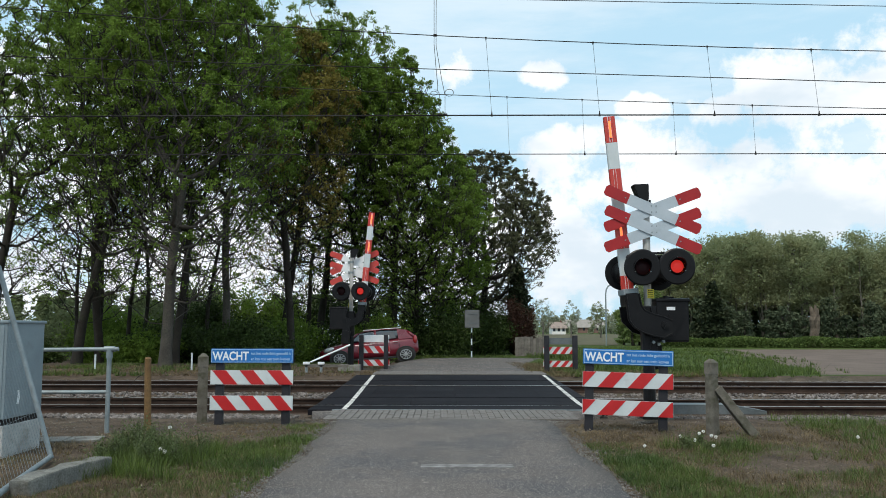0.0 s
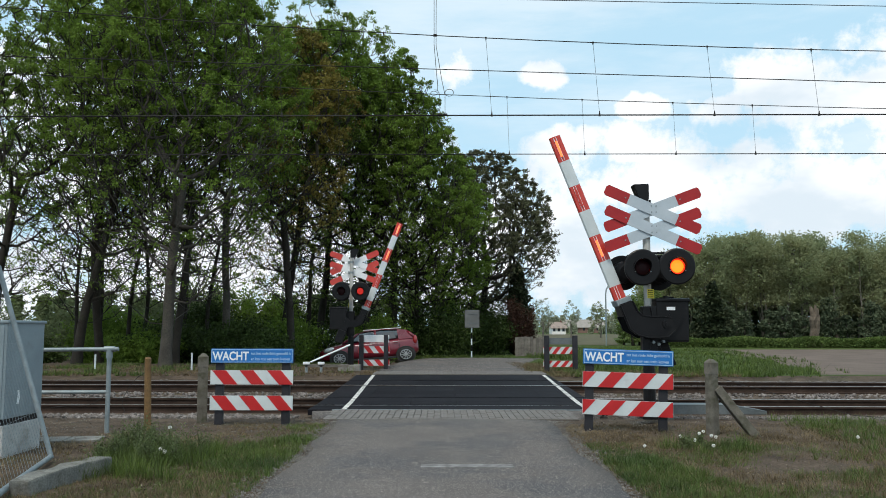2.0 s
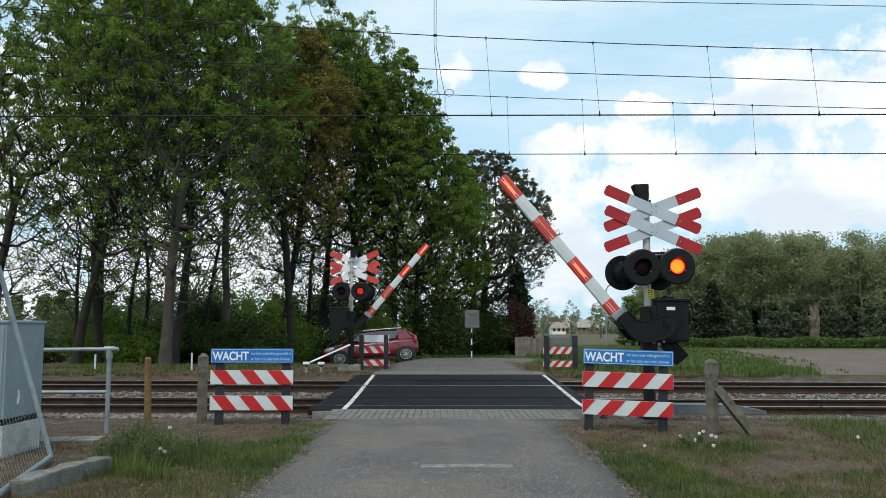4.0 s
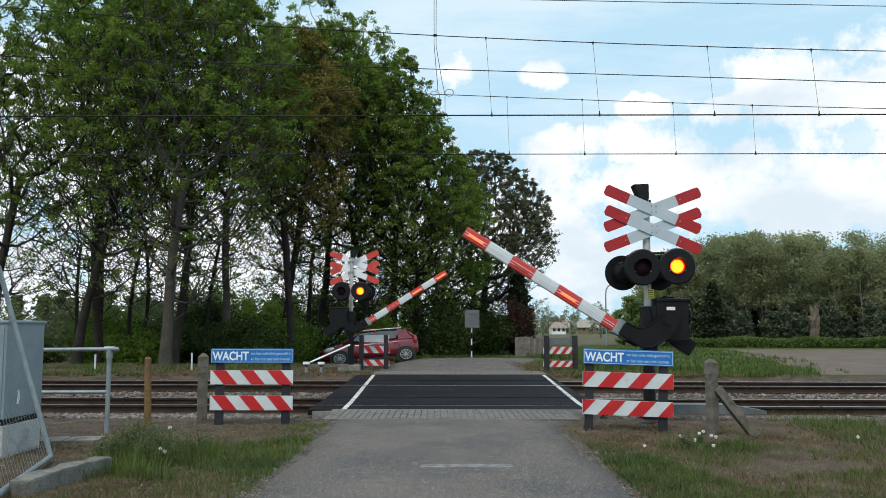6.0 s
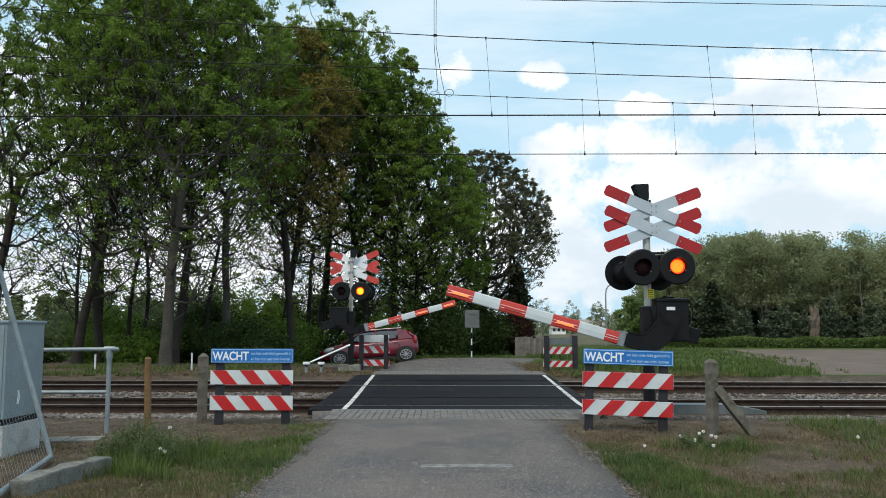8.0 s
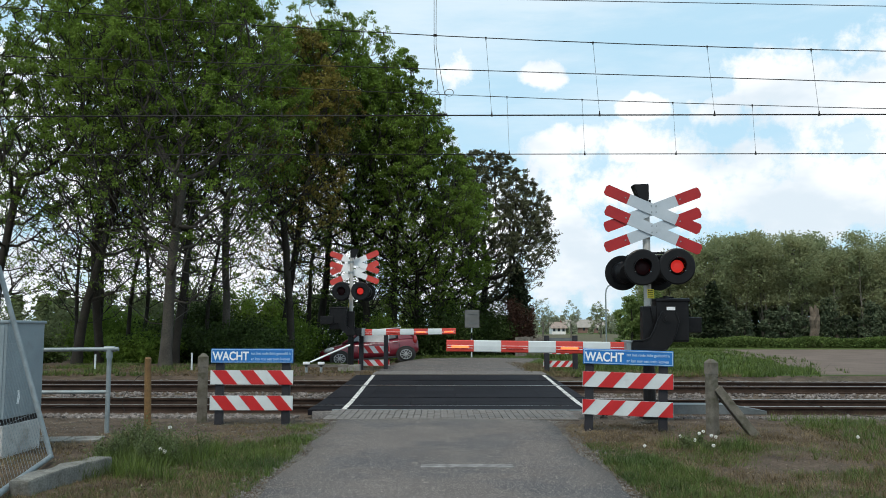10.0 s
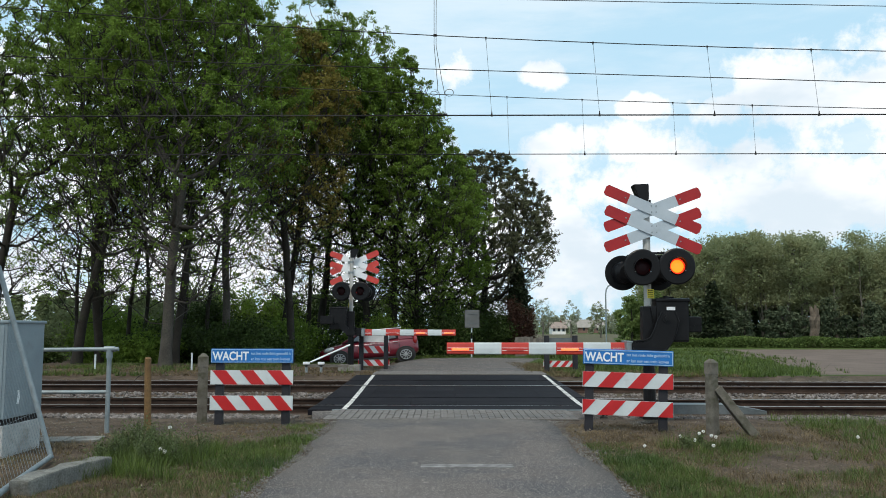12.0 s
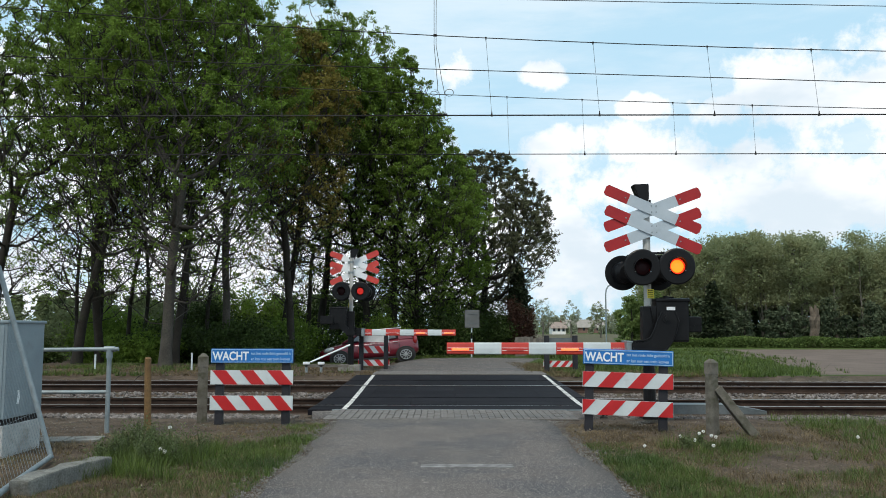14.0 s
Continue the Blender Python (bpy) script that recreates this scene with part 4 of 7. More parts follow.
def build_wood_post():
    root = thing("wooden_post", pose(-4.11, 11.96, 0.0, 0, -1.5, 0), "yellowed round wooden post in the grass", "post")
    bm = bmesh.new()
    rod(bm, (0, 0, -0.3), (0, 0, 0.97), 0.05, 0.045, 14)
    rod(bm, (0, 0, 0.97), (0, 0, 0.995), 0.045, 0.03, 14)
    for v in bm.verts:
        v.co.x += 0.008 * noise.noise((0, 0, v.co.z * 3))
    part("stake", bm, WOOD_POST, root)
    for pts in (((0.0, 0.8), (-0.13, 0.72), (-0.24, 0.6), (-0.34, 0.44), (-0.36, 0.34), (-0.31, 0.24)), ((-0.03, 0.47), (-0.4, 0.43), (-0.63, 0.46), (-0.74, 0.38), (-0.83, 0.34), (-1.03, 0.35), (-1.36, 0.33))):
        bm = bmesh.new()
        tube_path(bm, [(x, 0.05 * math.sin(9 * x), z) for x, z in pts], 0.0045, 6)
        part("loose_wire", bm, WIRE, root, "loose rusty fence wire")


def tube_path(bm, pts, r, seg=10):
    for a, b in zip(pts, pts[1:]):
        rod(bm, a, b, r, seg=seg)
    for p in pts[1:-1]:
        v = bmesh.ops.create_uvsphere(bm, u_segments=seg, v_segments=6, radius=r)["verts"]
        bmesh.ops.translate(bm, vec=Vector(p), verts=v)


def build_handrail():
    root = thing("handrail", pose(-4.55, 11.63, 0.0), "galvanised steel tube handrail beside the track", "handrail")
    bm = bmesh.new()
    rod(bm, (0, 0, -0.2), (0, 0, 1.08), 0.031, seg=16)
    part("post", bm, GALV, root)
    bm = bmesh.new()
    rod(bm, (0, 0, 0.99), (0, 0, 1.11), 0.043, seg=16)
    rod(bm, (-0.07, 0, 1.115), (0.07, 0, 1.115), 0.039, seg=16)
    part("tee_fitting", bm, GALV, root)
    bm = bmesh.new()
    rod(bm, (0.12, 0, 1.115), (-1.9, 0.1, 1.09), 0.027, seg=14)
    part("top_rail", bm, GALV, root)
    bm = bmesh.new()
    rod(bm, (-0.06, 0.12, 0.525), (-1.9, 0.2, 0.51), 0.026, seg=14)
    part("lower_rail", bm, GALV, root)


def build_cabinet():
    root = thing("relay_cabinet", pose(-5.4, 9.87, 0.0), "grey metal trackside cabinet on a pale concrete plinth", "cabinet")
    bm = bmesh.new()
    box(bm, -0.6, 0.57, -0.44, 0.44, 0.4, 1.46, 0.012)
    body = part("body", bm, CABINET, root)
    bm = bmesh.new()
    box(bm, -0.63, 0.59, -0.46, 0.46, 1.455, 1.49, 0.012)
    part("roof", bm, CABINET, root)
    bm = bmesh.new()
    box(bm, -0.58, 0.55, -0.42, 0.42, 0.33, 0.4)
    part("vent_gap", bm, BLACK, root)
    for k in range(9):
        y = -0.4 + k * 0.09
        bm = bmesh.new()
        box(bm, 0.548, 0.556, y, y + 0.06, 0.345, 0.395)
        part("vent_slat", bm, BLACK, root)
    bm = bmesh.new()
    box(bm, -0.6, 0.57, -0.44, 0.44, -0.15, 0.33, 0.015)
    part("plinth", bm, material("pale_concrete", (0.34, 0.34, 0.33), (0.46, 0.46, 0.45), 4, 0.9, grain=70, bump=0.3, spread=0.15, stain=(0.2, 0.19, 0.16), stain_scale=3, stain_at=(0.55, 0.75)), root, "pale concrete plinth")
    for x0, x1 in ((-0.57, -0.02), (-0.005, 0.54)):
        bm = bmesh.new()
        box(bm, x0, x1, -0.452, -0.438, 0.43, 1.43, 0.006)
        part("door", bm, CABINET, root)
    bm = bmesh.new()
    prism(bm, [(-0.17, 0.55), (-0.13, 0.54), (-0.1, 0.6), (-0.11, 0.66), (-0.12, 0.7), (-0.155, 0.7), (-0.15, 0.63)], 0.571, 0.573, "yz")
    part("torn_sticker", bm, LETTER, root, "torn white sticker")


def build_site_fence():
    """Leaning temporary mesh fence panel and the slab that holds it."""
    root = thing("mesh_fence_panel", Matrix.Identity(4), "leaning galvanised temporary mesh fence panel", "fence panel")
    c = Vector((-4.12, 9.06, 0.06))
    along = Vector((0.44, -1.79, 0)).normalized()
    up = Vector((-0.62, 0.0, 1.91)).normalized()
    bm = bmesh.new()
    rod(bm, c, c + along * 3.4, 0.028, seg=12)
    part("bottom_tube", bm, GALV, root)
    bm = bmesh.new()
    rod(bm, c - up * 0.02, c + up * 2.1, 0.026, seg=12)
    part("upright_tube", bm, GALV, root)
    bm = bmesh.new()
    rod(bm, c + up * 2.1, c + up * 2.1 + along * 3.4, 0.026, seg=12)
    part("top_tube", bm, GALV, root)
    bm = bmesh.new()
    for k in range(1, 32):
        rod(bm, c + along * 0.105 * k, c + along * 0.105 * k + up * 2.1, 0.0017, seg=5, caps=False)
    for k in range(1, 9):
        rod(bm, c + up * 0.25 * k, c + up * 0.25 * k + along * 3.4, 0.0017, seg=5, caps=False)
    part("wire_mesh", bm, GALV, root, "thin welded wire mesh")
    slab = thing("concrete_slab", pose(-3.53, 7.9, -0.035, 1.2, 0, -10), "grey concrete foot slab lying in the grass", "slab")
    bm = bmesh.new()
    box(bm, -0.03, 0.15, -0.62, 0.64, -0.08, 0.185, 0.02)
    bmesh.ops.subdivide_edges(bm, edges=[e for e in bm.edges if e.calc_length() > 0.15], cuts=9, use_grid_fill=True)
    for v in bm.verts:
        v.co += Vector([0.02 * noise.noise(v.co * 7 + Vector((k * 5.0, 1, 0))) + 0.04 * noise.noise(v.co * 2.2 + Vector((k * 3.0, 4, 0))) for k in range(3)])
    part("block", bm, material("dirty_concrete", (0.1, 0.1, 0.09), (0.19, 0.185, 0.165), 5, 0.95, grain=50, bump=0.6, spread=0.3, stain=(0.07, 0.065, 0.045), stain_scale=4), slab)


def build_cover_slabs():
    root = thing("cable_duct_cover", pose(-5.0, 10.9, 0.0, 0, 0, 8), "pale concrete cable duct covers on the ground", "duct cover")
    for k in range(3):
        bm = bmesh.new()
        box(bm, -0.6 + k * 0.42, -0.2 + k * 0.42, -0.2, 0.22, -0.05, 0.004, 0.006)
        part("lid", bm, CONCRETE, root)
    tray = thing("cable_tray", pose(3.3, 13.75, 0.0), "low grey metal walkway tray on short legs beside the track", "tray")
    bm = bmesh.new()
    prism(bm, [(0.0, 0.2), (1.25, 0.2), (1.83, 0.1), (1.83, 0.05), (1.2, 0.05), (0.0, 0.05)], -0.18, 0.18, "xz")
    part("tray_body", bm, SIGN_BACK, tray)
    for x in (0.1, 0.95):
        bm = bmesh.new()
        box(bm, x - 0.025, x + 0.025, -0.02, 0.02, -0.2, 0.04)
        part("leg", bm, BLACK, tray)


def marker(x, y, z, h, label):
    root = thing("marker_stake", pose(x, y, z), label, "stake", "white marker stakes")
    bm = bmesh.new()
    rod(bm, (0, 0, -0.1), (0, 0, h), 0.026, seg=10)
    part("stake", bm, WHITE, root)


build_wood_post()
build_handrail()
build_cabinet()
build_site_fence()
build_cover_slabs()
marker(-10.15, 24.9, 0.1, 0.5, "short white marker stake beside the far track")
marker(-7.33, 24.9, 0.1, 0.55, "short white marker stake beside the far track")


def build_low_rail():
    root = thing("low_guard_rail", pose(-3.67, 24.2, -0.03), "low white-capped guard rail beside the far track", "guard rail")
    bm = bmesh.new()
    box(bm, -0.25, 1.0, -0.03, 0.03, 0.3, 0.38, 0.005)
    part("rail_bar", bm, GREY_WOOD, root)
    for x in (-0.2, 0.22):
        bm = bmesh.new()
        box(bm, x - 0.035, x + 0.035, -0.03, 0.03, -0.15, 0.38, 0.005)
        part("post", bm, GALV, root)
        bm = bmesh.new()
        box(bm, x - 0.09, x + 0.09, -0.06, 0.06, 0.38, 0.45, 0.008)
        part("cap", bm, LETTER, root, "white cap")
    bm = bmesh.new()
    rod(bm, (-0.1, 0.1, 0.44), (1.0, 0.3, 0.93), 0.025, seg=8)
    part("slanting_bar", bm, LETTER, root, "white slanting bar")


build_low_rail()


# ---------------------------------------------------------------- overhead line
def wire_mesh_between(name, fz, y, x0, x1, r, root, label=""):
    pts = [Vector((x, y, fz(x))) for x in np.linspace(x0, x1, 33)]
    bm = bmesh.new()
    prev = None
    for p in pts:
        ring = [bm.verts.new(p + Vector((0, r * math.cos(2 * math.pi * k / 6), r * math.sin(2 * math.pi * k / 6)))) for k in range(6)]
        if prev:
            for k in range(6):
                bm.faces.new((prev[k], prev[(k + 1) % 6], ring[(k + 1) % 6], ring[k]))
        prev = ring
    return part(name, bm, WIRE, root, label, smooth=True)


def build_overhead():
    specs = (
        (16.3, lambda x: 5.555, lambda x: 7.16 - 0.055 * x + 0.0018 * x * x, (0.93, 3.04, 5.28, 7.31, -1.1, -3.2, -5.3, -7.4)),
        (20.4, lambda x: 5.625, lambda x: 7.115 - 0.044 * x + 0.0008 * x * x, (1.56, 3.4, 5.62, 7.55, -0.5, -2.6, -4.7)),
    )
    first = None
    for y, low, high, drops in specs:
        root = thing("overhead_line", TRACK_TURN, "overhead contact wire hung by droppers from a carrier wire", "overhead line", "overhead lines")
        wire_mesh_between("contact_wire", low, y, -30, 30, 0.0135 if y < 18 else 0.0115, root)
        wire_mesh_between("carrier_wire", high, y, -30, 30, 0.009, root)
        first = first or root
        for x in drops:
            bm = bmesh.new()
            tilt = 0.055 if y < 18 else 0.025
            rod(bm, (x + tilt, y, low(x)), (x - tilt, y, high(x)), 0.0035, seg=5)
            rod(bm, (x + tilt, y, low(x) - 0.02), (x + tilt, y, low(x) + 0.08), 0.026, 0.006, seg=6)
            rod(bm, (x - tilt, y, high(x) + 0.02), (x - tilt, y, high(x) - 0.06), 0.02, 0.006, seg=6)
            part("dropper", bm, WIRE, root)
    for y, fz, name in ((18.3, lambda x: 7.1 - 0.034 * x, "feeder"), (22.0, lambda x: 10.2 - 0.023 * x, "feeder")):
        root = thing("feeder_wire", TRACK_TURN, "bare feeder wire above the tracks", "wire", "feeder wires")
        wire_mesh_between("strand", fz, y, -30, 30, 0.0095, root)
    # feed connection hanging from above, with loops
    bm = bmesh.new()
    tube_path(bm, [(-0.155, 16.3, 8.6), (-0.15, 16.3, 7.17), (-0.15, 16.3, 6.98), (-0.11, 16.3, 6.5), (-0.075, 16.3, 6.14), (-0.085, 16.3, 6.06), (-0.14, 16.3, 6.07)], 0.0055, 6)
    tube_path(bm, [(-0.108, 16.3, 8.6), (-0.112, 16.3, 7.17), (-0.11, 16.3, 6.95), (-0.055, 16.3, 6.62), (0.0, 16.3, 6.28), (0.05, 16.3, 6.05), (0.068, 16.3, 5.95), (0.068, 16.3, 5.56)], 0.0055, 6)
    tube_path(bm, [(-0.085, 16.3, 6.06), (-0.05, 16.3, 6.0), (-0.035, 16.3, 5.9), (-0.035, 16.3, 5.56)], 0.0055, 6)
    for cx, cz, rx, rz in ((0.15, 6.01, 0.085, 0.07), (-0.15, 6.0, 0.065, 0.042)):
        loop = [(cx + rx * math.cos(a), 16.3, cz + rz * math.sin(a)) for a in np.linspace(0, 2 * math.pi, 19)]
        tube_path(bm, loop, 0.0055, 6)
    for cx, cz, half in ((-0.132, 7.17, 0.035), (-0.035, 5.57, 0.045), (0.068, 5.57, 0.045)):
        rod(bm, (cx - half, 16.3, cz), (cx + half, 16.3, cz), 0.026, seg=10)
    part("feed_cable", bm, WIRE, first, "thin looped feed cable")


def build_portal(x):
    """Steel portal over both tracks that carries the wires, far down the line."""
    root = thing("catenary_portal", TRACK_TURN @ Matrix.Translation((x, 0, 0)), "grey steel portal that carries the overhead wires", "catenary portal", "portals of the overhead line")
    for y in (13.3, 23.6):
        bm = bmesh.new()
        box(bm, -0.12, 0.12, y - 0.12, y + 0.12, -0.4, 11.2, 0.01)
        part("mast", bm, GALV, root)
    bm = bmesh.new()
    box(bm, -0.1, 0.1, 13.2, 23.7, 11.1, 11.35, 0.01)
    part("beam", bm, GALV, root)
    lows = {16.3: 5.555, 20.4: 5.625, 18.3: 7.1 - 0.034 * x, 22.0: 10.2 - 0.023 * x}
    for y, z in lows.items():
        bm = bmesh.new()
        rod(bm, (0, y, z), (0, y, 11.1), 0.03, seg=8)
        part("hanger", bm, GALV, root)


build_overhead()
build_portal(-30.0)
build_portal(30.0)


# ---------------------------------------------------------------- trees and bushes
BARK = material("bark", (0.014, 0.011, 0.008), (0.036, 0.03, 0.022), 3, 0.95, grain=28, bump=0.9, spread=0.35, stain=(0.034, 0.04, 0.02), stain_scale=2)
# Grey bark with light on the trunk put into its colour, for two oaks.
LIT_GREY_BARK = material("lit_grey_bark", (0.042, 0.036, 0.029), (0.085, 0.075, 0.061), 2.5, 0.95, grain=24, bump=0.9, spread=0.35, stain=(0.05, 0.055, 0.033), stain_scale=2)
LEAF_OAK = material("oak_leaves", (0.112, 0.18, 0.029), (0.175, 0.262, 0.05), 0.35, 0.6, grain=3, bump=0, spread=0.25, island=0.4, transmit=0.5, spec=0.06)
LEAF_BRONZE = material("bronze_leaves", (0.162, 0.136, 0.031), (0.222, 0.188, 0.046), 0.5, 0.6, grain=3, bump=0, spread=0.25, island=0.4, transmit=0.3, spec=0.12)
LEAF_DARK = material("dark_leaves", (0.03, 0.05, 0.014), (0.06, 0.09, 0.024), 0.6, 0.65, grain=4, bump=0, spread=0.3, island=0.4, transmit=0.2, spec=0.12)
LEAF_DULL = material("dull_leaves", (0.085, 0.092, 0.05), (0.135, 0.142, 0.078), 0.6, 0.7, grain=4, bump=0, spread=0.3, island=0.4, transmit=0.15, spec=0.1)
# Pale bluish lift in this leaf colour stands in for distance haze.
LEAF_WOOD = material("hazy_wood_leaves", (0.225, 0.272, 0.145), (0.33, 0.34, 0.185), 0.14, 0.8, grain=1.5, bump=0, spread=0.2, island=0.12, transmit=0.55, spec=0.03)
# Haze over farther foliage is put into this paler leaf colour.
LEAF_FAR = material("hazy_far_leaves", (0.12, 0.15, 0.07), (0.17, 0.2, 0.1), 0.3, 0.7, grain=2, bump=0, spread=0.2, island=0.3, transmit=0.3, spec=0.12)
CONIFER = material("conifer_needles", (0.012, 0.02, 0.01), (0.03, 0.04, 0.018), 1.0, 0.7, grain=10, bump=0, spread=0.3, island=0.4, spec=0.12)
BROWN_BUSH = material("brown_twigs", (0.036, 0.018, 0.014), (0.064, 0.034, 0.024), 1.5, 0.8, grain=10, bump=0, spread=0.3, island=0.4, spec=0.12)
BLOSSOM = material("white_blossom", (0.7, 0.7, 0.66), (0.8, 0.8, 0.78), 5, 0.7, grain=20, bump=0, island=0.15)


class Limbs:
    """Collects tapered tubes."""

    def __init__(self):
        self.v, self.f = [], []

    def tube(self, pts, radii, sides):
        o = len(self.v)
        for i, p in enumerate(pts):
            d = (pts[min(i + 1, len(pts) - 1)] - pts[max(i - 1, 0)])
            d = d / (np.linalg.norm(d) + 1e-9)
            a = np.cross(d, (0.31, 0.95, 0.05))
            a /= np.linalg.norm(a) + 1e-9
            b = np.cross(d, a)
            for k in range(sides):
                t = 2 * math.pi * k / sides
                self.v.append(tuple(p + radii[i] * (math.cos(t) * a + math.sin(t) * b)))
        for i in range(len(pts) - 1):
            for k in range(sides):
                k1 = (k + 1) % sides
                self.f.append((o + i * sides + k, o + i * sides + k1, o + (i + 1) * sides + k1, o + (i + 1) * sides + k))


def grow(rng, start, heading, length, bend, n, lift=0.0):
    pts = [np.array(start, float)]
    d = np.array(heading, float)
    d /= np.linalg.norm(d)
    for _ in range(n):
        d = d + rng.normal(0, bend, 3) + np.array((0, 0, lift))
        d /= np.linalg.norm(d)
        pts.append(pts[-1] + d * length / n)
    return pts


def ball(rng, n):
    """Random places in a unit ball."""
    d = rng.normal(size=(n, 3))
    return d / np.linalg.norm(d, axis=1, keepdims=True) * rng.uniform(0, 1, (n, 1)) ** 0.4


def leaf_mesh(rng, centres, size, flat=0.0):
    """One small leaf blade a centre, turned at random; flat turns the blades up."""
    n = len(centres)
    q = rng.normal(size=(n, 3))
    q /= np.linalg.norm(q, axis=1, keepdims=True)
    up = rng.normal(size=(n, 3))
    up[:, 2] += flat
    side = np.cross(q, up)
    side /= np.linalg.norm(side, axis=1, keepdims=True) + 1e-9
    s = size * rng.uniform(0.65, 1.35, (n, 1))
    v = np.stack([centres - q * s - side * s * 0.45, centres - q * s * 0.1 + side * s * 0.9, centres + q * s], 1)
    i = np.arange(n) * 3
    return v.reshape(-1, 3), np.stack([i, i + 1, i + 2], 1)


def build_tree(x, y, height, spread, girth, leaves, size, mat, seed, label, base=0.3, widest=0.45, lean=(0, 0), clump=0.42, thin=(0.1, 0.25, 0.75, 1.0), holes=9, bark=None, each=28, fork=0.5, skin=0.5, twig=0.0075, bare=0.4, crest=0.72):
    """Trunk, limbs that fork towards the tufts of a crown, and a leafy tuft at each end.

    thin: share of leaves at the foot, third, two thirds and top of the crown."""
    rng = np.random.default_rng(seed)
    z = float(ground_height(x, y)) - 0.05
    root = thing("tree", pose(x, y, z), label, "tree", "trees beside the crossing")
    lb = Limbs()
    n = 16
    trunk = [np.array((0.0, 0.0, -0.2))]
    d = np.array((lean[0], lean[1], 1.0))
    for i in range(n):
        d = d * 0.9 + np.array((lean[0], lean[1], 1.0)) * 0.1 + np.append(rng.normal(0, 0.05, 2), 0)
        trunk.append(trunk[-1] + d / np.linalg.norm(d) * height * 0.9 / n)
    stem = trunk[:max(6, int(n * fork) + 1)]
    # tufts inside the crown's outline, more of them towards its skin
    count = max(60, leaves // each)
    u = rng.uniform(0, 1, count * 3)
    low, high = math.pi * 0.5 * u / widest, math.pi * 0.5 * (1 + (u - widest) / (1 - widest))
    prof = np.where(u < widest, 0.45 + 0.55 * np.sin(low), np.abs(np.sin(high)) ** crest)
    chance = (prof ** 1.4 + 0.08) * np.interp(u, [0, 0.33, 0.67, 1.0], np.clip(np.array(thin) * 1.1 + 0.12, 0, 1))
    keep = rng.uniform(0, 1, len(u)) < chance
    u, prof = u[keep], prof[keep]
    u, prof = u[:count], prof[:count]
    ang = rng.uniform(0, 2 * math.pi, len(u))
    lobes = 1 + 0.09 * np.sin(ang * 3 + rng.uniform(0, 6) + 5 * u) + 0.07 * np.sin(ang * 5 + rng.uniform(0, 6) - 9 * u)
    rad = spread * prof * lobes * rng.uniform(0.05, 1, len(u)) ** skin + 0.15
    zz = height * (base + (1 - base) * u)
    axis = np.array([[np.interp(h, [t[2] for t in trunk], [t[k] for t in trunk]) for k in (0, 1)] for h in zz])
    pts = np.stack([axis[:, 0] + rad * np.cos(ang), axis[:, 1] + rad * np.sin(ang), zz], 1)
    for _ in range(holes):
        c = pts[rng.integers(0, len(pts))]
        keep = (((pts - c) / (1.0, 1.4, 0.8)) ** 2).sum(1) > rng.uniform(0.6, 1.5) ** 2
        pts, u, rad = pts[keep], u[keep], rad[keep]
    # each tuft joins the wood that leads to it by the shortest rising way
    total = len(stem) + len(pts) * 3
    node = np.zeros((total, 3))
    way = np.zeros(total)
    parent = [-1] * total
    for i, t in enumerate(stem):
        node[i], parent[i], way[i] = t, i - 1, 0.5 * max(t[2], 0)
    m = len(stem)
    first = next(i for i, t in enumerate(stem) if t[2] > height * base * 0.6)
    ends = []
    for k in np.argsort(np.linalg.norm(pts - stem[-1], axis=1)):
        p = pts[k]
        dv = p - node[first:m]
        dist = np.linalg.norm(dv, axis=1) + 1e-6
        cost = dist * (1 + 1.6 * np.clip(0.5 - dv[:, 2] / dist, 0, 2)) + 0.4 * way[first:m]
        q = first + int(np.argmin(cost))
        step = p - node[q]
        ln = np.linalg.norm(step)
        for s in (0.36, 0.7, 1.0):
            sag = np.array((0, 0, -0.16 * ln * math.sin(math.pi * s)))
            node[m] = node[q] + step * s + (sag + rng.normal(0, 0.05, 3) * ln if s < 1 else 0)
            parent[m] = q if s == 0.36 else m - 1
            way[m] = way[parent[m]] + np.linalg.norm(node[m] - node[parent[m]])
            m += 1
        ends.append((m - 1, k))
    thick = np.zeros(m)
    for i in range(m - 1, 0, -1):
        thick[i] = max(thick[i], twig ** 2.2)
        thick[parent[i]] += thick[i]
    r = thick ** (1 / 2.2)
    top = max(r[len(stem) - 1], girth * 0.45)
    r[:len(stem)] = [(girth - top) * (1 - i / (len(stem) - 1)) + top + (0.3 * girth if i == 0 else 0) for i in range(len(stem))]
    lb.tube(stem, list(r[:len(stem)]), 10)
    tuft = []
    full = np.clip(rng.uniform(-bare, 1.0, len(pts)), 0, 0.6)
    for e, k in ends:
        chain = [parent[e - 2], e - 2, e - 1, e]
        top = r[chain[0]] * 0.85
        rr = [min(top, max(r[c], 0.006)) if c >= len(stem) else min(top, r[e - 2] * 1.3) for c in chain]
        lb.tube([node[c] for c in chain], rr, 6 if rr[1] > 0.03 else 3)
        out = node[e] - node[e - 1]
        out = out / (np.linalg.norm(out) + 1e-6)
        for _ in range(3):
            w = out + rng.normal(0, 0.75, 3) + (0, 0, 0.1)
            w = node[e] + w / np.linalg.norm(w) * clump * rng.uniform(0.3, 0.95)
            lb.tube([node[e], w], [0.006, 0.003], 3)
            tuft.append((w, u[k], full[k]))
    ob = new("trunk", raw_mesh("trunk", lb.v, lb.f, bark or BARK, True))
    ob.parent = root
    pos = np.array([t[0] for t in tuft])
    us = np.array([t[1] for t in tuft])
    weight = np.interp(us, [0, 0.33, 0.67, 1.0], thin) * np.array([t[2] for t in tuft]) * rng.uniform(0.3, 1, len(us))
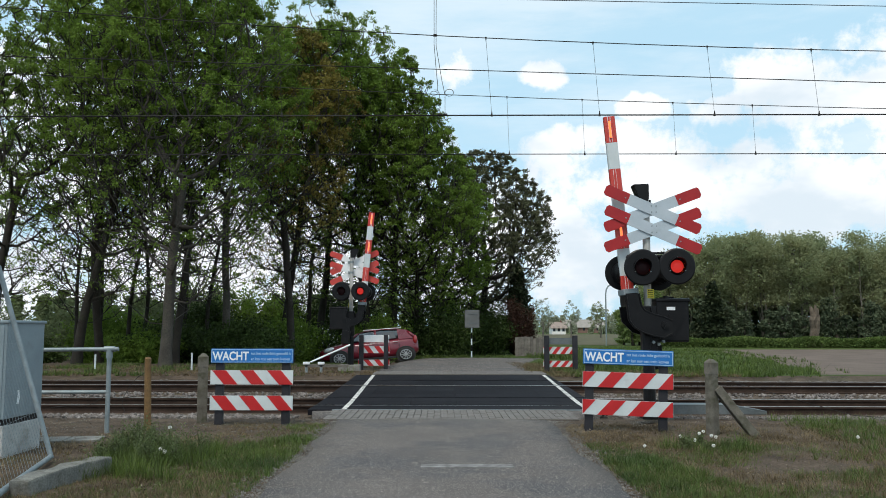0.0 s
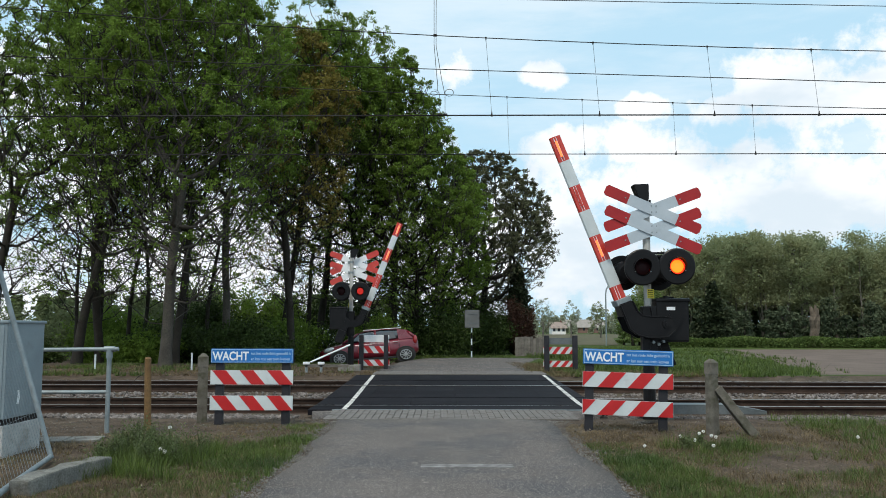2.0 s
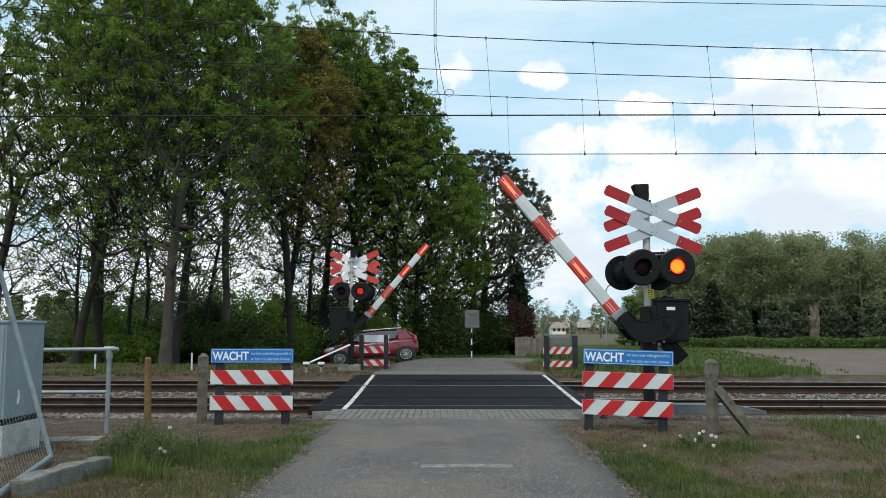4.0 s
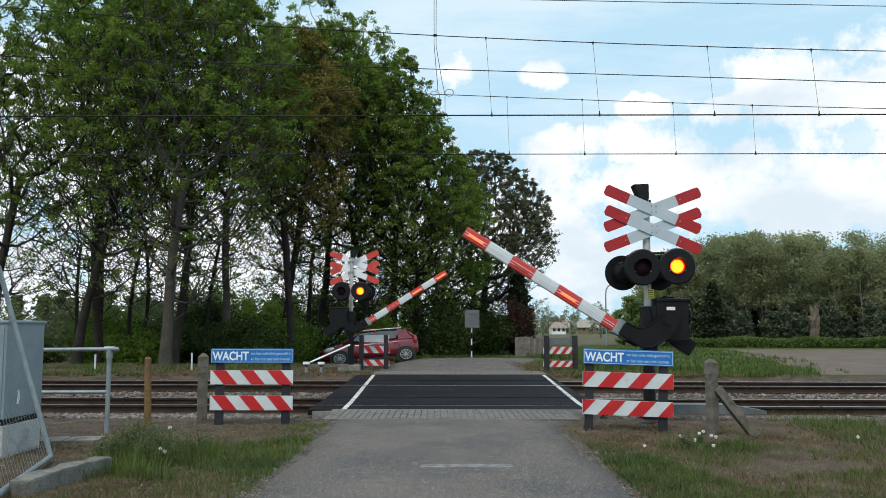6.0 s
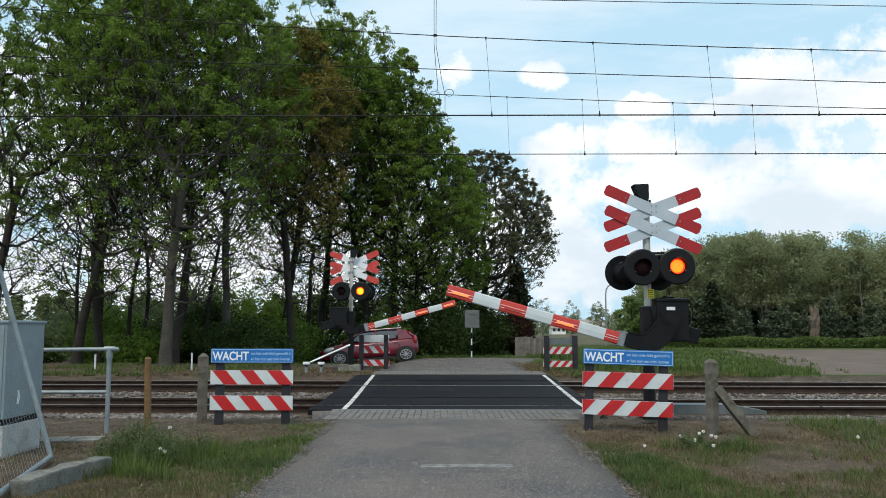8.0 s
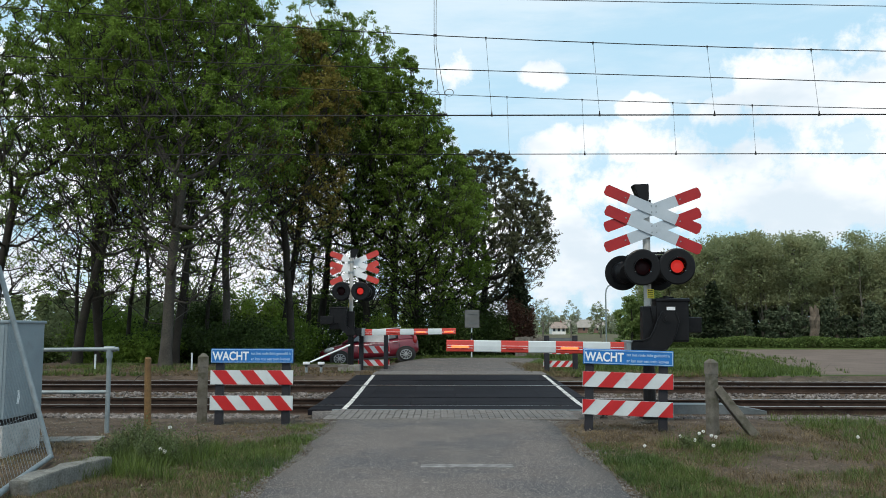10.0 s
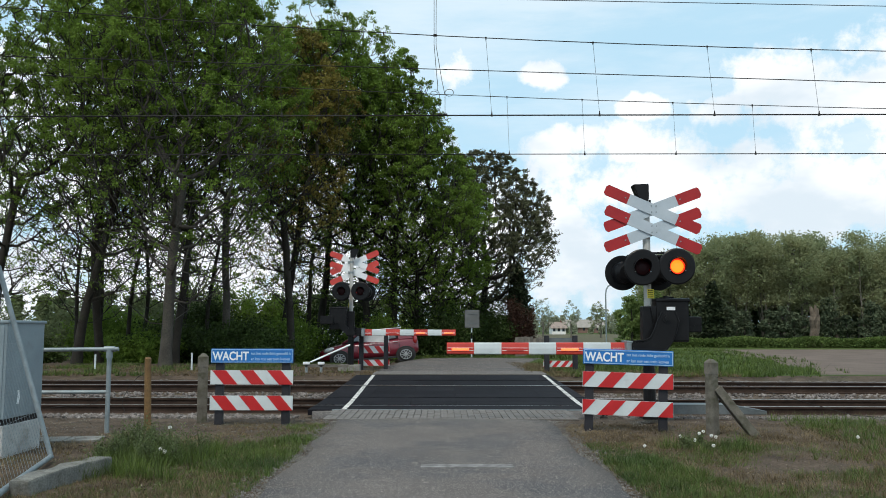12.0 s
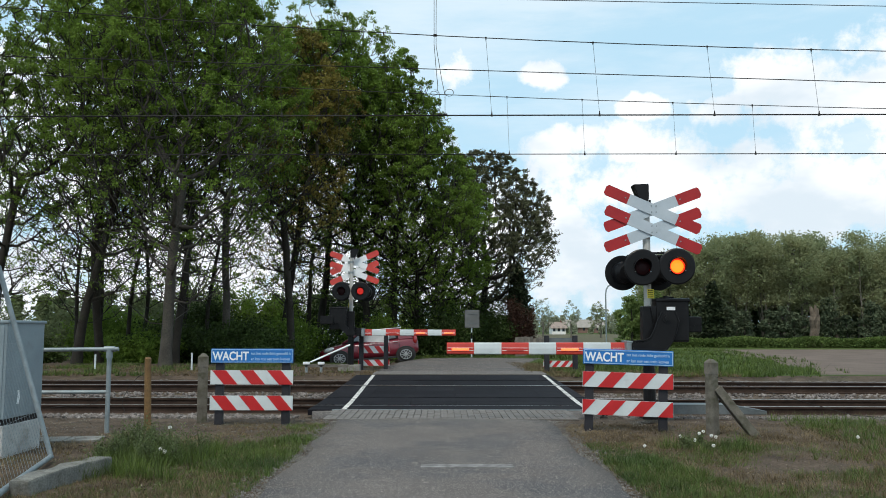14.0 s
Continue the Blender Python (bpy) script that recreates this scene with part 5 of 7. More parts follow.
    pick = rng.choice(len(pos), leaves, p=weight / weight.sum())
    c = pos[pick] + ball(rng, leaves) * clump * np.array((0.58, 0.58, 0.4)) * rng.uniform(0.55, 1.15, (len(pos), 1))[pick]
    v, f = leaf_mesh(rng, c, size, 1.4)
    crown = new("crown", raw_mesh("crown", v, f, mat))
    crown.parent = root
    tagged(crown, kind="stuff")
    return root


def build_bush(x, y, w, h, leaves, size, mat, seed, label, depth=None, category="bush", flowers=0, name="bush"):
    rng = np.random.default_rng(seed)
    z = float(ground_height(x, y)) - 0.03
    root = thing(name, pose(x, y, z), label, category, "undergrowth")
    lb = Limbs()
    depth = depth or w * 0.8
    tips = []
    for k in range(26):
        a = rng.uniform(0, 6.28)
        r = math.sqrt(rng.uniform(0, 1))
        px, py = 0.5 * w * r * math.cos(a), 0.5 * depth * r * math.sin(a)
        top = h * (1 - 0.55 * r * r) * rng.uniform(0.7, 1.1)
        pts = grow(rng, (px * 0.4, py * 0.4, 0), (px * 0.6, py * 0.6, top), math.sqrt(top * top + 0.36 * (px * px + py * py)), 0.12, 5)
        lb.tube(pts, [0.022 * (1 - 0.8 * j / 5) for j in range(6)], 4)
        tips += pts[1:]
    ob = new("stems", raw_mesh("stems", lb.v, lb.f, BARK, True))
    ob.parent = root
    pos = np.array(tips)
    c = pos[rng.integers(0, len(pos), leaves)] + rng.normal(0, 0.16, (leaves, 3)) * (w * 0.55, depth * 0.55, h * 0.45)
    c[:, 2] = np.abs(c[:, 2])
    v, f = leaf_mesh(rng, c, size, 0.4)
    ob = new("foliage", raw_mesh("foliage", v, f, mat))
    ob.parent = root
    tagged(ob, kind="stuff")
    if flowers:
        c = pos[rng.integers(0, len(pos), flowers)] + rng.normal(0, 0.13, (flowers, 3)) * (w, depth, h)
        c[:, 1] -= 0.25 * depth
        v, f = leaf_mesh(rng, c, 0.05, 0.2)
        ob = new("blossom", raw_mesh("blossom", v, f, BLOSSOM))
        ob.parent = root
        tagged(ob, "clusters of white blossom", kind="stuff")
    return root


OAK = "tall oak in fresh leaf with bare lower limbs"
LOW, FULL = (0.22, 0.34, 1.0, 1.6), (0.45, 0.7, 1.0, 1.4)
HIGH = (0.22, 0.42, 1.0, 1.5)
TREES = (
    # x, y, height, spread, girth, leaves, size, material, seed, base, widest, lean, clump, thin
    (-9.05, 27.8, 14.4, 3.9, 0.2, 50000, 0.049, LEAF_OAK, 11, 0.16, 0.5, (-0.02, 0.0), 0.37, LOW),
    (-9.6, 30.5, 15.0, 4.0, 0.16, 38000, 0.05, LEAF_OAK, 12, 0.16, 0.5, (0.02, 0.0), 0.37, LOW),
    (-12.9, 30.0, 15.0, 4.2, 0.18, 38000, 0.052, LEAF_OAK, 13, 0.15, 0.5, (0.05, 0.0), 0.37, LOW),
    (-12.6, 31.2, 16.0, 4.0, 0.16, 32000, 0.05, LEAF_OAK, 14, 0.16, 0.5, (0.0, 0.0), 0.37, LOW),
    (-8.2, 32.5, 15.4, 2.8, 0.15, 38000, 0.05, LEAF_OAK, 15, 0.2, 0.5, (0.02, 0.0), 0.37, LOW),
    (-5.9, 41.0, 17.8, 4.5, 0.2, 48000, 0.053, LEAF_OAK, 16, 0.2, 0.5, (0.0, 0.0), 0.38, HIGH),
    (-3.6, 39.8, 16.0, 4.0, 0.2, 76000, 0.053, LEAF_OAK, 17, 0.16, 0.42, (0.0, 0.0), 0.38, HIGH),
    (-16.5, 31.5, 16.5, 4.6, 0.16, 52000, 0.05, LEAF_OAK, 18, 0.14, 0.5, (-0.03, 0.0), 0.37, LOW),
    (-11.0, 36.0, 16.5, 4.2, 0.15, 17000, 0.049, LEAF_OAK, 19, 0.18, 0.5, (0.0, 0.0), 0.4, LOW),
    (-15.5, 38.0, 15.0, 4.6, 0.15, 22000, 0.053, LEAF_OAK, 20, 0.2, 0.5, (0.0, 0.0), 0.4, LOW),
    (-6.0, 33.6, 14.4, 2.8, 0.15, 40000, 0.049, LEAF_BRONZE, 21, 0.22, 0.6, (0.0, 0.0), 0.38, (0.12, 0.4, 0.9, 1.2)),
    (-10.1, 36.5, 12.0, 2.6, 0.1, 7000, 0.056, LEAF_OAK, 25, 0.22, 0.5, (0.0, 0.0), 0.4, FULL),
    (-13.6, 37.0, 12.5, 2.6, 0.1, 7000, 0.056, LEAF_OAK, 26, 0.22, 0.5, (0.03, 0.0), 0.4, FULL),
    (-12.4, 35.0, 11.5, 2.6, 0.09, 7000, 0.056, LEAF_OAK, 27, 0.22, 0.5, (-0.03, 0.0), 0.4, FULL),
    (-14.6, 34.0, 11.5, 2.6, 0.09, 7000, 0.056, LEAF_OAK, 28, 0.22, 0.5, (0.02, 0.0), 0.4, FULL),
    (-20.5, 36.0, 14.0, 4.6, 0.17, 22000, 0.053, LEAF_OAK, 22, 0.15, 0.5, (0.0, 0.0), 0.4, LOW),
    (-7.2, 38.0, 16.9, 2.5, 0.15, 30000, 0.053, LEAF_OAK, 34, 0.16, 0.55, (0.0, 0.0), 0.38, HIGH),
    (-6.3, 39.5, 12.5, 2.2, 0.14, 9000, 0.053, LEAF_OAK, 35, 0.16, 0.5, (0.01, 0.0), 0.38, HIGH),
    (-1.2, 40.5, 12.2, 3.15, 0.17, 50000, 0.05, LEAF_OAK, 29, 0.15, 0.4, (0.0, 0.0), 0.37, FULL),
    (-0.2, 42.5, 10.6, 2.5, 0.15, 36000, 0.049, LEAF_OAK, 23, 0.14, 0.42, (0.0, 0.0), 0.37, FULL),
    (-2.35, 40.3, 14.7, 2.8, 0.15, 50000, 0.0523, LEAF_OAK, 33, 0.18, 0.45, (0.0, 0.0), 0.37, HIGH),
    (2.2, 47.0, 11.3, 3.85, 0.3, 110000, 0.047, LEAF_DULL, 24, 0.26, 0.26, (0.0, 0.0), 0.27, FULL),
)
for x, y, h, s, g, n, sz, mt, seed, base, widest, lean, clump, thin in TREES:
    words = "tall tree with bronze young leaves" if mt is LEAF_BRONZE else ("broad dark oak with thin foliage" if mt is LEAF_DULL else OAK)
    build_tree(x, y, h, s, g, n, sz, mt, seed, words, base, widest, lean, clump, thin, holes=8, each=44 if thin is LOW else 40, skin=0.5 if thin is LOW else 0.4, twig=0.0115, bark=LIT_GREY_BARK if seed in (11, 15) else None, bare=0.3 if mt is LEAF_DULL or seed in (16, 17, 23, 29, 33) else 0.45, crest=0.5 if mt is LEAF_DULL else (0.56 if seed in (16, 21, 23, 29) else 0.7))

BUSHES = (
    (-15.5, 31.5, 3.0, 1.0, LEAF_DARK), (-6.7, 35.2, 2.2, 1.9, LEAF_OAK), (-11.0, 31.5, 2.6, 1.2, LEAF_OAK), (-10.6, 33.0, 4.0, 1.9, LEAF_DARK), (-7.3, 31.5, 3.6, 1.7, LEAF_DARK),
    (-6.6, 37.0, 3.4, 2.0, LEAF_OAK), (-8.6, 34.5, 4.0, 2.0, LEAF_DARK), (-19.5, 33.0, 5.0, 1.6, LEAF_DARK), (-13.6, 34.5, 2.6, 1.3, LEAF_OAK),
    (-3.0, 38.5, 3.4, 1.9, LEAF_OAK), (-0.4, 40.5, 4.2, 2.6, LEAF_DARK), (1.6, 43.0, 3.6, 2.8, LEAF_DARK), (2.9, 48.0, 4.2, 3.4, LEAF_DARK),
)
for i, (x, y, w, h, mt) in enumerate(BUSHES):
    build_bush(x, y, w, h, 10500, 0.058, mt, 40 + i, "dense dark green undergrowth bush" if mt is LEAF_DARK else "leafy light green bush")
# LEAF_FAR shrubs look hazy through their pale leaf colour.
for i, (x, y, w, h, mt) in enumerate(((-17.5, 43.0, 6.0, 3.0, LEAF_FAR), (-13.0, 45.0, 6.0, 4.0, LEAF_FAR), (-9.5, 45.0, 6.0, 4.2, LEAF_OAK), (-6.0, 45.5, 6.0, 4.4, LEAF_DARK), (-22.5, 43.0, 5.0, 2.8, LEAF_FAR), (-11.5, 41.5, 3.4, 2.6, LEAF_DARK), (-15.3, 40.0, 4.5, 2.8, LEAF_OAK))):
    build_bush(x, y, w, h, 12000, 0.075, mt, 70 + i, "tall green shrub at the edge of the grove", depth=3.0)
build_bush(-5.35, 38.0, 1.9, 1.75, 3500, 0.05, LEAF_DARK, 61, "dark bush with white blossom behind the car", flowers=260)


def build_wood(name, x0, x1, y0, y1, z, h0, h1, count, leaves, size, mat, seed, label, foot=0.02, bark=None, gap=None):
    """A far wood: many crowns and stems; foot is the share of each tree's height that is bare stem."""
    rng = np.random.default_rng(seed)
    lb = Limbs()
    cs = []
    for k in range(count):
        x = x0 + (x1 - x0) * (k + rng.uniform(0, 1)) / count
        y = rng.uniform(y0, y1)
        h = rng.uniform(h0, h1) * (0.72 + 0.28 * smoothstep(x0, x0 + 7, x))
        if gap is not None:
            h *= 1 - 0.2 * math.exp(-((x * 100 / y - gap) / 2.0) ** 2)
        pts = grow(rng, (x, y, z - 0.2), (0, 0, 1), h * 0.9, 0.05, 5)
        lb.tube(pts, [0.17 * (1 - 0.75 * j / 5) for j in range(6)], 5)
        sprays = []
        for b in range(46):
            u = foot + (1 - foot) * rng.uniform(0.0, 1.0) ** 0.8
            r = h * (0.05 + 0.165 * math.sin(math.pi * min(1, 0.2 + 0.8 * (u - foot) / (1 - foot))) ** 0.6) * rng.uniform(0.5, 1.2)
            a = rng.uniform(0, 6.28)
            s = rng.uniform(0.1, 1, (leaves // 46, 1)) ** 0.6
            way = np.array([[math.cos(a) * r, math.sin(a) * r, 0.45 * r]])
            base = np.array(pts[min(5, int(u * 5.4))])
            base[2] = z + h * u * 0.94
            if h > 8 and b % 3 == 0:
                lb.tube([base, base + way[0] * 0.9], [0.05, 0.012], 3)
            sprays.append(base[None] + way * s + np.clip(rng.normal(0, 1, (len(s), 3)), -1.4, 1.4) * (0.5, 0.5, 0.3) * (0.6 + 0.5 * s) * h / 12)
        cs.append(np.concatenate(sprays))
    v, f = leaf_mesh(rng, np.concatenate(cs), size, 0.0)
    root = thing(name, Matrix.Identity(4), label, "woodland")
    tagged(root, kind="stuff")
    ob = new("stems", raw_mesh("stems", lb.v, lb.f, bark or BARK, True))
    ob.parent = root
    ob = new("foliage", raw_mesh("foliage", v, f, mat))
    ob.parent = root
    return root


LEAF_EDGE = material("light_shrub_leaves", (0.13, 0.19, 0.06), (0.2, 0.26, 0.09), 0.3, 0.7, grain=2, bump=0, spread=0.2, island=0.25, transmit=0.4, spec=0.06)
# Washed-out leaf colour paints in the haze over distant trees and shrubs.
LEAF_PALE = material("hazy_distant_leaves", (0.26, 0.3, 0.2), (0.36, 0.38, 0.27), 0.3, 0.7, grain=2, bump=0, spread=0.2, island=0.25, transmit=0.4, spec=0.06)
PALE_BARK = material("pale_bark", (0.09, 0.08, 0.065), (0.17, 0.155, 0.125), 1.5, 0.9, grain=10, bump=0.3, spread=0.3)
# Dark leaf colour for undergrowth; on the deeper rows it stands in for shade.
LEAF_SHADE = material("undergrowth_and_shade_leaves", (0.062, 0.085, 0.05), (0.105, 0.128, 0.076), 0.3, 0.7, grain=2, bump=0, spread=0.2, island=0.3, transmit=0.2, spec=0.08)
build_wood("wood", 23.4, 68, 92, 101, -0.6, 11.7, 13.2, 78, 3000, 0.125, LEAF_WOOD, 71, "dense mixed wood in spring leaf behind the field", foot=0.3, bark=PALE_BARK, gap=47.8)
build_wood("wood", 25.5, 74, 104, 112, -0.6, 9.8, 12.3, 44, 1800, 0.19, LEAF_SHADE, 75, "deeper rows of the wood, leaves coloured darker as shade", foot=0.1, gap=47.8)
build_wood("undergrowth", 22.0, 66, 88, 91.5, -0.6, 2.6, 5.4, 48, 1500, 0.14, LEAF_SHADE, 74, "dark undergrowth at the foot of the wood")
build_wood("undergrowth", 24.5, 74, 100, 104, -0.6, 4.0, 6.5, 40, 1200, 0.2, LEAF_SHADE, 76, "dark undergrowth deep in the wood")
build_wood("shrubs", 19.6, 24.5, 91, 96, -0.6, 4.6, 8.2, 10, 2400, 0.13, LEAF_EDGE, 77, "light green shrubs at the corner of the wood")
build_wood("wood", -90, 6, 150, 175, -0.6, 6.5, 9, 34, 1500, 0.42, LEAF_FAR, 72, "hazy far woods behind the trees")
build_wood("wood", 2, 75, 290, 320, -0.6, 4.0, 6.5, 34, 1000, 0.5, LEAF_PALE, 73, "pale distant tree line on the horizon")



# ---------------------------------------------------------------- car
CAR_RED = material("car_red", (0.13, 0.005, 0.016), (0.16, 0.007, 0.02), 2, 0.3, grain=200, bump=0, spread=0.03, coat=0.7)
CAR_GLASS = glass("car_glass", (0.03, 0.042, 0.052))
CAR_TRIM = material("car_black_trim", (0.012, 0.012, 0.013), (0.02, 0.02, 0.02), 6, 0.6, grain=90, bump=0.05)
TYRE = material("tyre", (0.012, 0.012, 0.012), (0.022, 0.022, 0.022), 9, 0.85, grain=80, bump=0.2)
RIM = material("alloy_rim", (0.45, 0.46, 0.48), (0.58, 0.59, 0.6), 8, 0.35, 0.7, grain=60, bump=0)
LAMP_CLEAR = material("clear_headlamp", (0.6, 0.62, 0.64), (0.75, 0.77, 0.78), 20, 0.15, 0.2, grain=60, bump=0, coat=0.8)
TAIL = glass("tail_lamp", (0.28, 0.01, 0.012))


def loft(bm, stations, close=True):
    """Skins rings of equal length; stations are lists of (x, y, z)."""
    rings = [[bm.verts.new(p) for p in s] for s in stations]
    for a, b in zip(rings, rings[1:]):
        for k in range(len(a)):
            k1 = (k + 1) % len(a)
            bm.faces.new((a[k], a[k1], b[k1], b[k]))
    if close:
        bm.faces.new(rings[0][::-1]), bm.faces.new(rings[-1])
    bmesh.ops.recalc_face_normals(bm, faces=bm.faces[:])


def section(x, half, z0, z1, n=20, power=4.0, narrow=0.0):
    """A rounded box section; narrow draws the top in."""
    out = []
    for k in range(n):
        a = 2 * math.pi * k / n
        c, s = math.cos(a), math.sin(a)
        u = math.copysign(abs(c) ** (2 / power), c)
        v = math.copysign(abs(s) ** (2 / power), s)
        z = (z0 + z1) / 2 + v * (z1 - z0) / 2
        out.append((x, u * half * (1 - narrow * (v + 1) / 2), z))
    return out


def build_car():
    """Small five-door hatchback; the front points along -x."""
    root = thing("car", pose(-3.06, 36.0, -0.1, 0, -4.0, 5) @ Matrix.Diagonal((1.13, 1.0, 0.94, 1)), "dark red small hatchback parked on the verge beyond the crossing", "car")
    bm = bmesh.new()
    # x, half width, underside, belt line
    body = [(-1.84, 0.55, 0.34, 0.6), (-1.78, 0.7, 0.24, 0.7), (-1.6, 0.8, 0.2, 0.78), (-1.2, 0.84, 0.19, 0.88), (-0.9, 0.845, 0.19, 0.94), (-0.4, 0.85, 0.19, 0.97),
            (0.4, 0.85, 0.19, 1.0), (1.0, 0.85, 0.19, 1.03), (1.45, 0.83, 0.22, 1.05), (1.7, 0.77, 0.28, 1.02), (1.8, 0.68, 0.36, 0.92)]
    loft(bm, [section(x, h, a, b, 24, 4.5, 0.06) for x, h, a, b in body])
    shell = part("body", bm, CAR_RED, root, "glossy dark red bodywork", smooth=True)
    bm = bmesh.new()
    cabin = [(-0.95, 0.7, 0.9, 0.94), (-0.45, 0.7, 0.92, 1.3), (-0.1, 0.68, 0.94, 1.43), (0.5, 0.67, 0.96, 1.47), (1.05, 0.66, 0.98, 1.43), (1.45, 0.64, 1.0, 1.3), (1.72, 0.62, 0.98, 1.03)]
    loft(bm, [section(x, h, a, b, 24, 4.0, 0.16) for x, h, a, b in cabin])
    part("cabin_glass", bm, CAR_GLASS, root, "dark car windows", smooth=True)
    bm = bmesh.new()
    roof = [(-0.42, 0.56, 1.29, 1.325), (-0.1, 0.575, 1.39, 1.445), (0.5, 0.575, 1.42, 1.485), (1.05, 0.565, 1.4, 1.45), (1.42, 0.55, 1.29, 1.335)]
    loft(bm, [section(x, h, a, b, 20, 4.0, 0.05) for x, h, a, b in roof])
    part("roof", bm, CAR_RED, root, smooth=True)
    # pillars on both sides
    for side in (-1, 1):
        for x0, z0, x1, z1, w in ((-0.98, 0.93, -0.4, 1.31, 0.05), (0.28, 0.98, 0.22, 1.43, 0.05), (1.68, 1.02, 1.42, 1.3, 0.07)):
            bm = bmesh.new()
            rod(bm, (x0, side * 0.69, z0), (x1, side * 0.585, z1), w, w * 0.8, 8)
            part("pillar", bm, CAR_RED, root, smooth=True)
        bm = bmesh.new()
        for x, z in ((1.08, 0.98), (1.74, 0.98), (1.68, 1.1), (1.5, 1.29), (1.38, 1.37), (1.16, 1.41), (1.04, 1.42)):
            for inset in (0.0, 0.06):
                bm.verts.new((x, side * (0.715 - 0.3 * (z - 0.98) - inset), z))
        bmesh.ops.convex_hull(bm, input=bm.verts[:])
        part("rear_quarter", bm, CAR_RED, root)
        for x0, x1, x2, x3 in ((-0.62, 0.2, 0.18, -0.32), (0.32, 1.0, 0.9, 0.28)):
            bm = bmesh.new()
            for x, z in ((x0, 1.01), (x1, 1.03), (x2, 1.34), (x3, 1.33)):
                for inset in (-0.012, 0.03):
                    bm.verts.new((x, side * (0.705 - 0.28 * (z - 0.98) - inset), z))
            bmesh.ops.convex_hull(bm, input=bm.verts[:])
            part("side_window", bm, CAR_GLASS, root, "dark reflecting side window")
        bm = bmesh.new()
        rod(bm, (-0.2, side * 0.5, 1.46), (1.2, side * 0.5, 1.47), 0.018, seg=8)
        part("roof_rail", bm, RIM, root, "silver roof rail")
        bm = bmesh.new()
        vs = bmesh.ops.create_uvsphere(bm, u_segments=14, v_segments=8, radius=1)["verts"]
        bmesh.ops.transform(bm, matrix=Matrix.Translation((-1.47, side * 0.76, 0.7)) @ pose(0, 0, 0, 0, -22, side * 18) @ Matrix.Diagonal((0.22, 0.1, 0.095, 1)), verts=vs)
        part("headlight", bm, LAMP_CLEAR, root, "large clear headlight", smooth=True)
        bm = bmesh.new()
        vs = bmesh.ops.create_uvsphere(bm, u_segments=12, v_segments=8, radius=1)["verts"]
        bmesh.ops.transform(bm, matrix=Matrix.Translation((1.69, side * 0.7, 0.92)) @ Matrix.Diagonal((0.09, 0.09, 0.2, 1)), verts=vs)
        part("tail_light", bm, TAIL, root, "red tail light", smooth=True)
        bm = bmesh.new()
        vs = bmesh.ops.create_uvsphere(bm, u_segments=12, v_segments=8, radius=1)["verts"]
        bmesh.ops.transform(bm, matrix=Matrix.Translation((-0.62, side * 0.92, 1.0)) @ Matrix.Diagonal((0.07, 0.12, 0.075, 1)), verts=vs)
        part("mirror", bm, CAR_RED, root, smooth=True)
        for x in (0.12, 0.95):
            bm = bmesh.new()
            box(bm, x - 0.09, x + 0.09, side * 0.85 - 0.02, side * 0.85 + 0.02, 0.87, 0.895, 0.006)
            part("door_handle", bm, RIM, shell)
        for x in (-0.62, 0.3, 1.1):
            bm = bmesh.new()
            box(bm, x - 0.004, x + 0.004, side * 0.845 - 0.006, side * 0.845 + 0.006, 0.32, 0.93)
            part("door_gap", bm, CAR_TRIM, shell)
        bm = bmesh.new()
        box(bm, -0.95, 0.95, side * 0.83 - 0.02, side * 0.83 + 0.022, 0.17, 0.25, 0.01)
        part("sill", bm, CAR_TRIM, shell)
        for x in (-1.1, 1.32):
            bm = bmesh.new()
            rod(bm, (x, side * 0.83, 0.31), (x, side * 0.857, 0.31), 0.365, 0.36, 32)
            part("wheel_arch", bm, CAR_TRIM, shell)
            wheel = part("wheel", (lambda b: (rod(b, (x, side * 0.68, 0.3), (x, side * 0.862, 0.3), 0.2, seg=24), b)[1])(bmesh.new()), CAR_TRIM, root)
            bm = bmesh.new()
            seg = 36
            prof = [(0.205, 0.66), (0.28, 0.66), (0.303, 0.69), (0.303, 0.84), (0.29, 0.868), (0.215, 0.875)]
            rings = [[bm.verts.new((x + r * math.cos(2 * math.pi * k / seg), side * d, 0.3 + r * math.sin(2 * math.pi * k / seg))) for k in range(seg)] for r, d in prof]
            for a, b in zip(rings, rings[1:]):
                for k in range(seg):
                    bm.faces.new((a[k], a[(k + 1) % seg], b[(k + 1) % seg], b[k]))
            bmesh.ops.recalc_face_normals(bm, faces=bm.faces[:])
            part("tyre", bm, TYRE, wheel, smooth=True)
            bm = bmesh.new()
            rod(bm, (x, side * 0.86, 0.3), (x, side * 0.885, 0.3), 0.055, 0.045, 12)
            for k in range(10):
                a = 2 * math.pi * k / 10
                rod(bm, (x + 0.04 * math.cos(a), side * 0.875, 0.3 + 0.04 * math.sin(a)), (x + 0.2 * math.cos(a), side * 0.868, 0.3 + 0.2 * math.sin(a)), 0.018, 0.014, 6)
            rings = [[bm.verts.new((x + r * math.cos(2 * math.pi * k / 30), side * d, 0.3 + r * math.sin(2 * math.pi * k / 30))) for k in range(30)] for r, d in ((0.19, 0.862), (0.195, 0.878), (0.215, 0.878), (0.218, 0.862))]
            for a, b in zip(rings, rings[1:]):
                for k in range(30):
                    bm.faces.new((a[k], a[(k + 1) % 30], b[(k + 1) % 30], b[k]))
            part("rim", bm, RIM, wheel, "silver alloy rim with ten spokes")
    bm = bmesh.new()
    box(bm, -1.85, -1.8, -0.42, 0.42, 0.34, 0.52, 0.015)
    part("grille", bm, CAR_TRIM, root)


build_car()


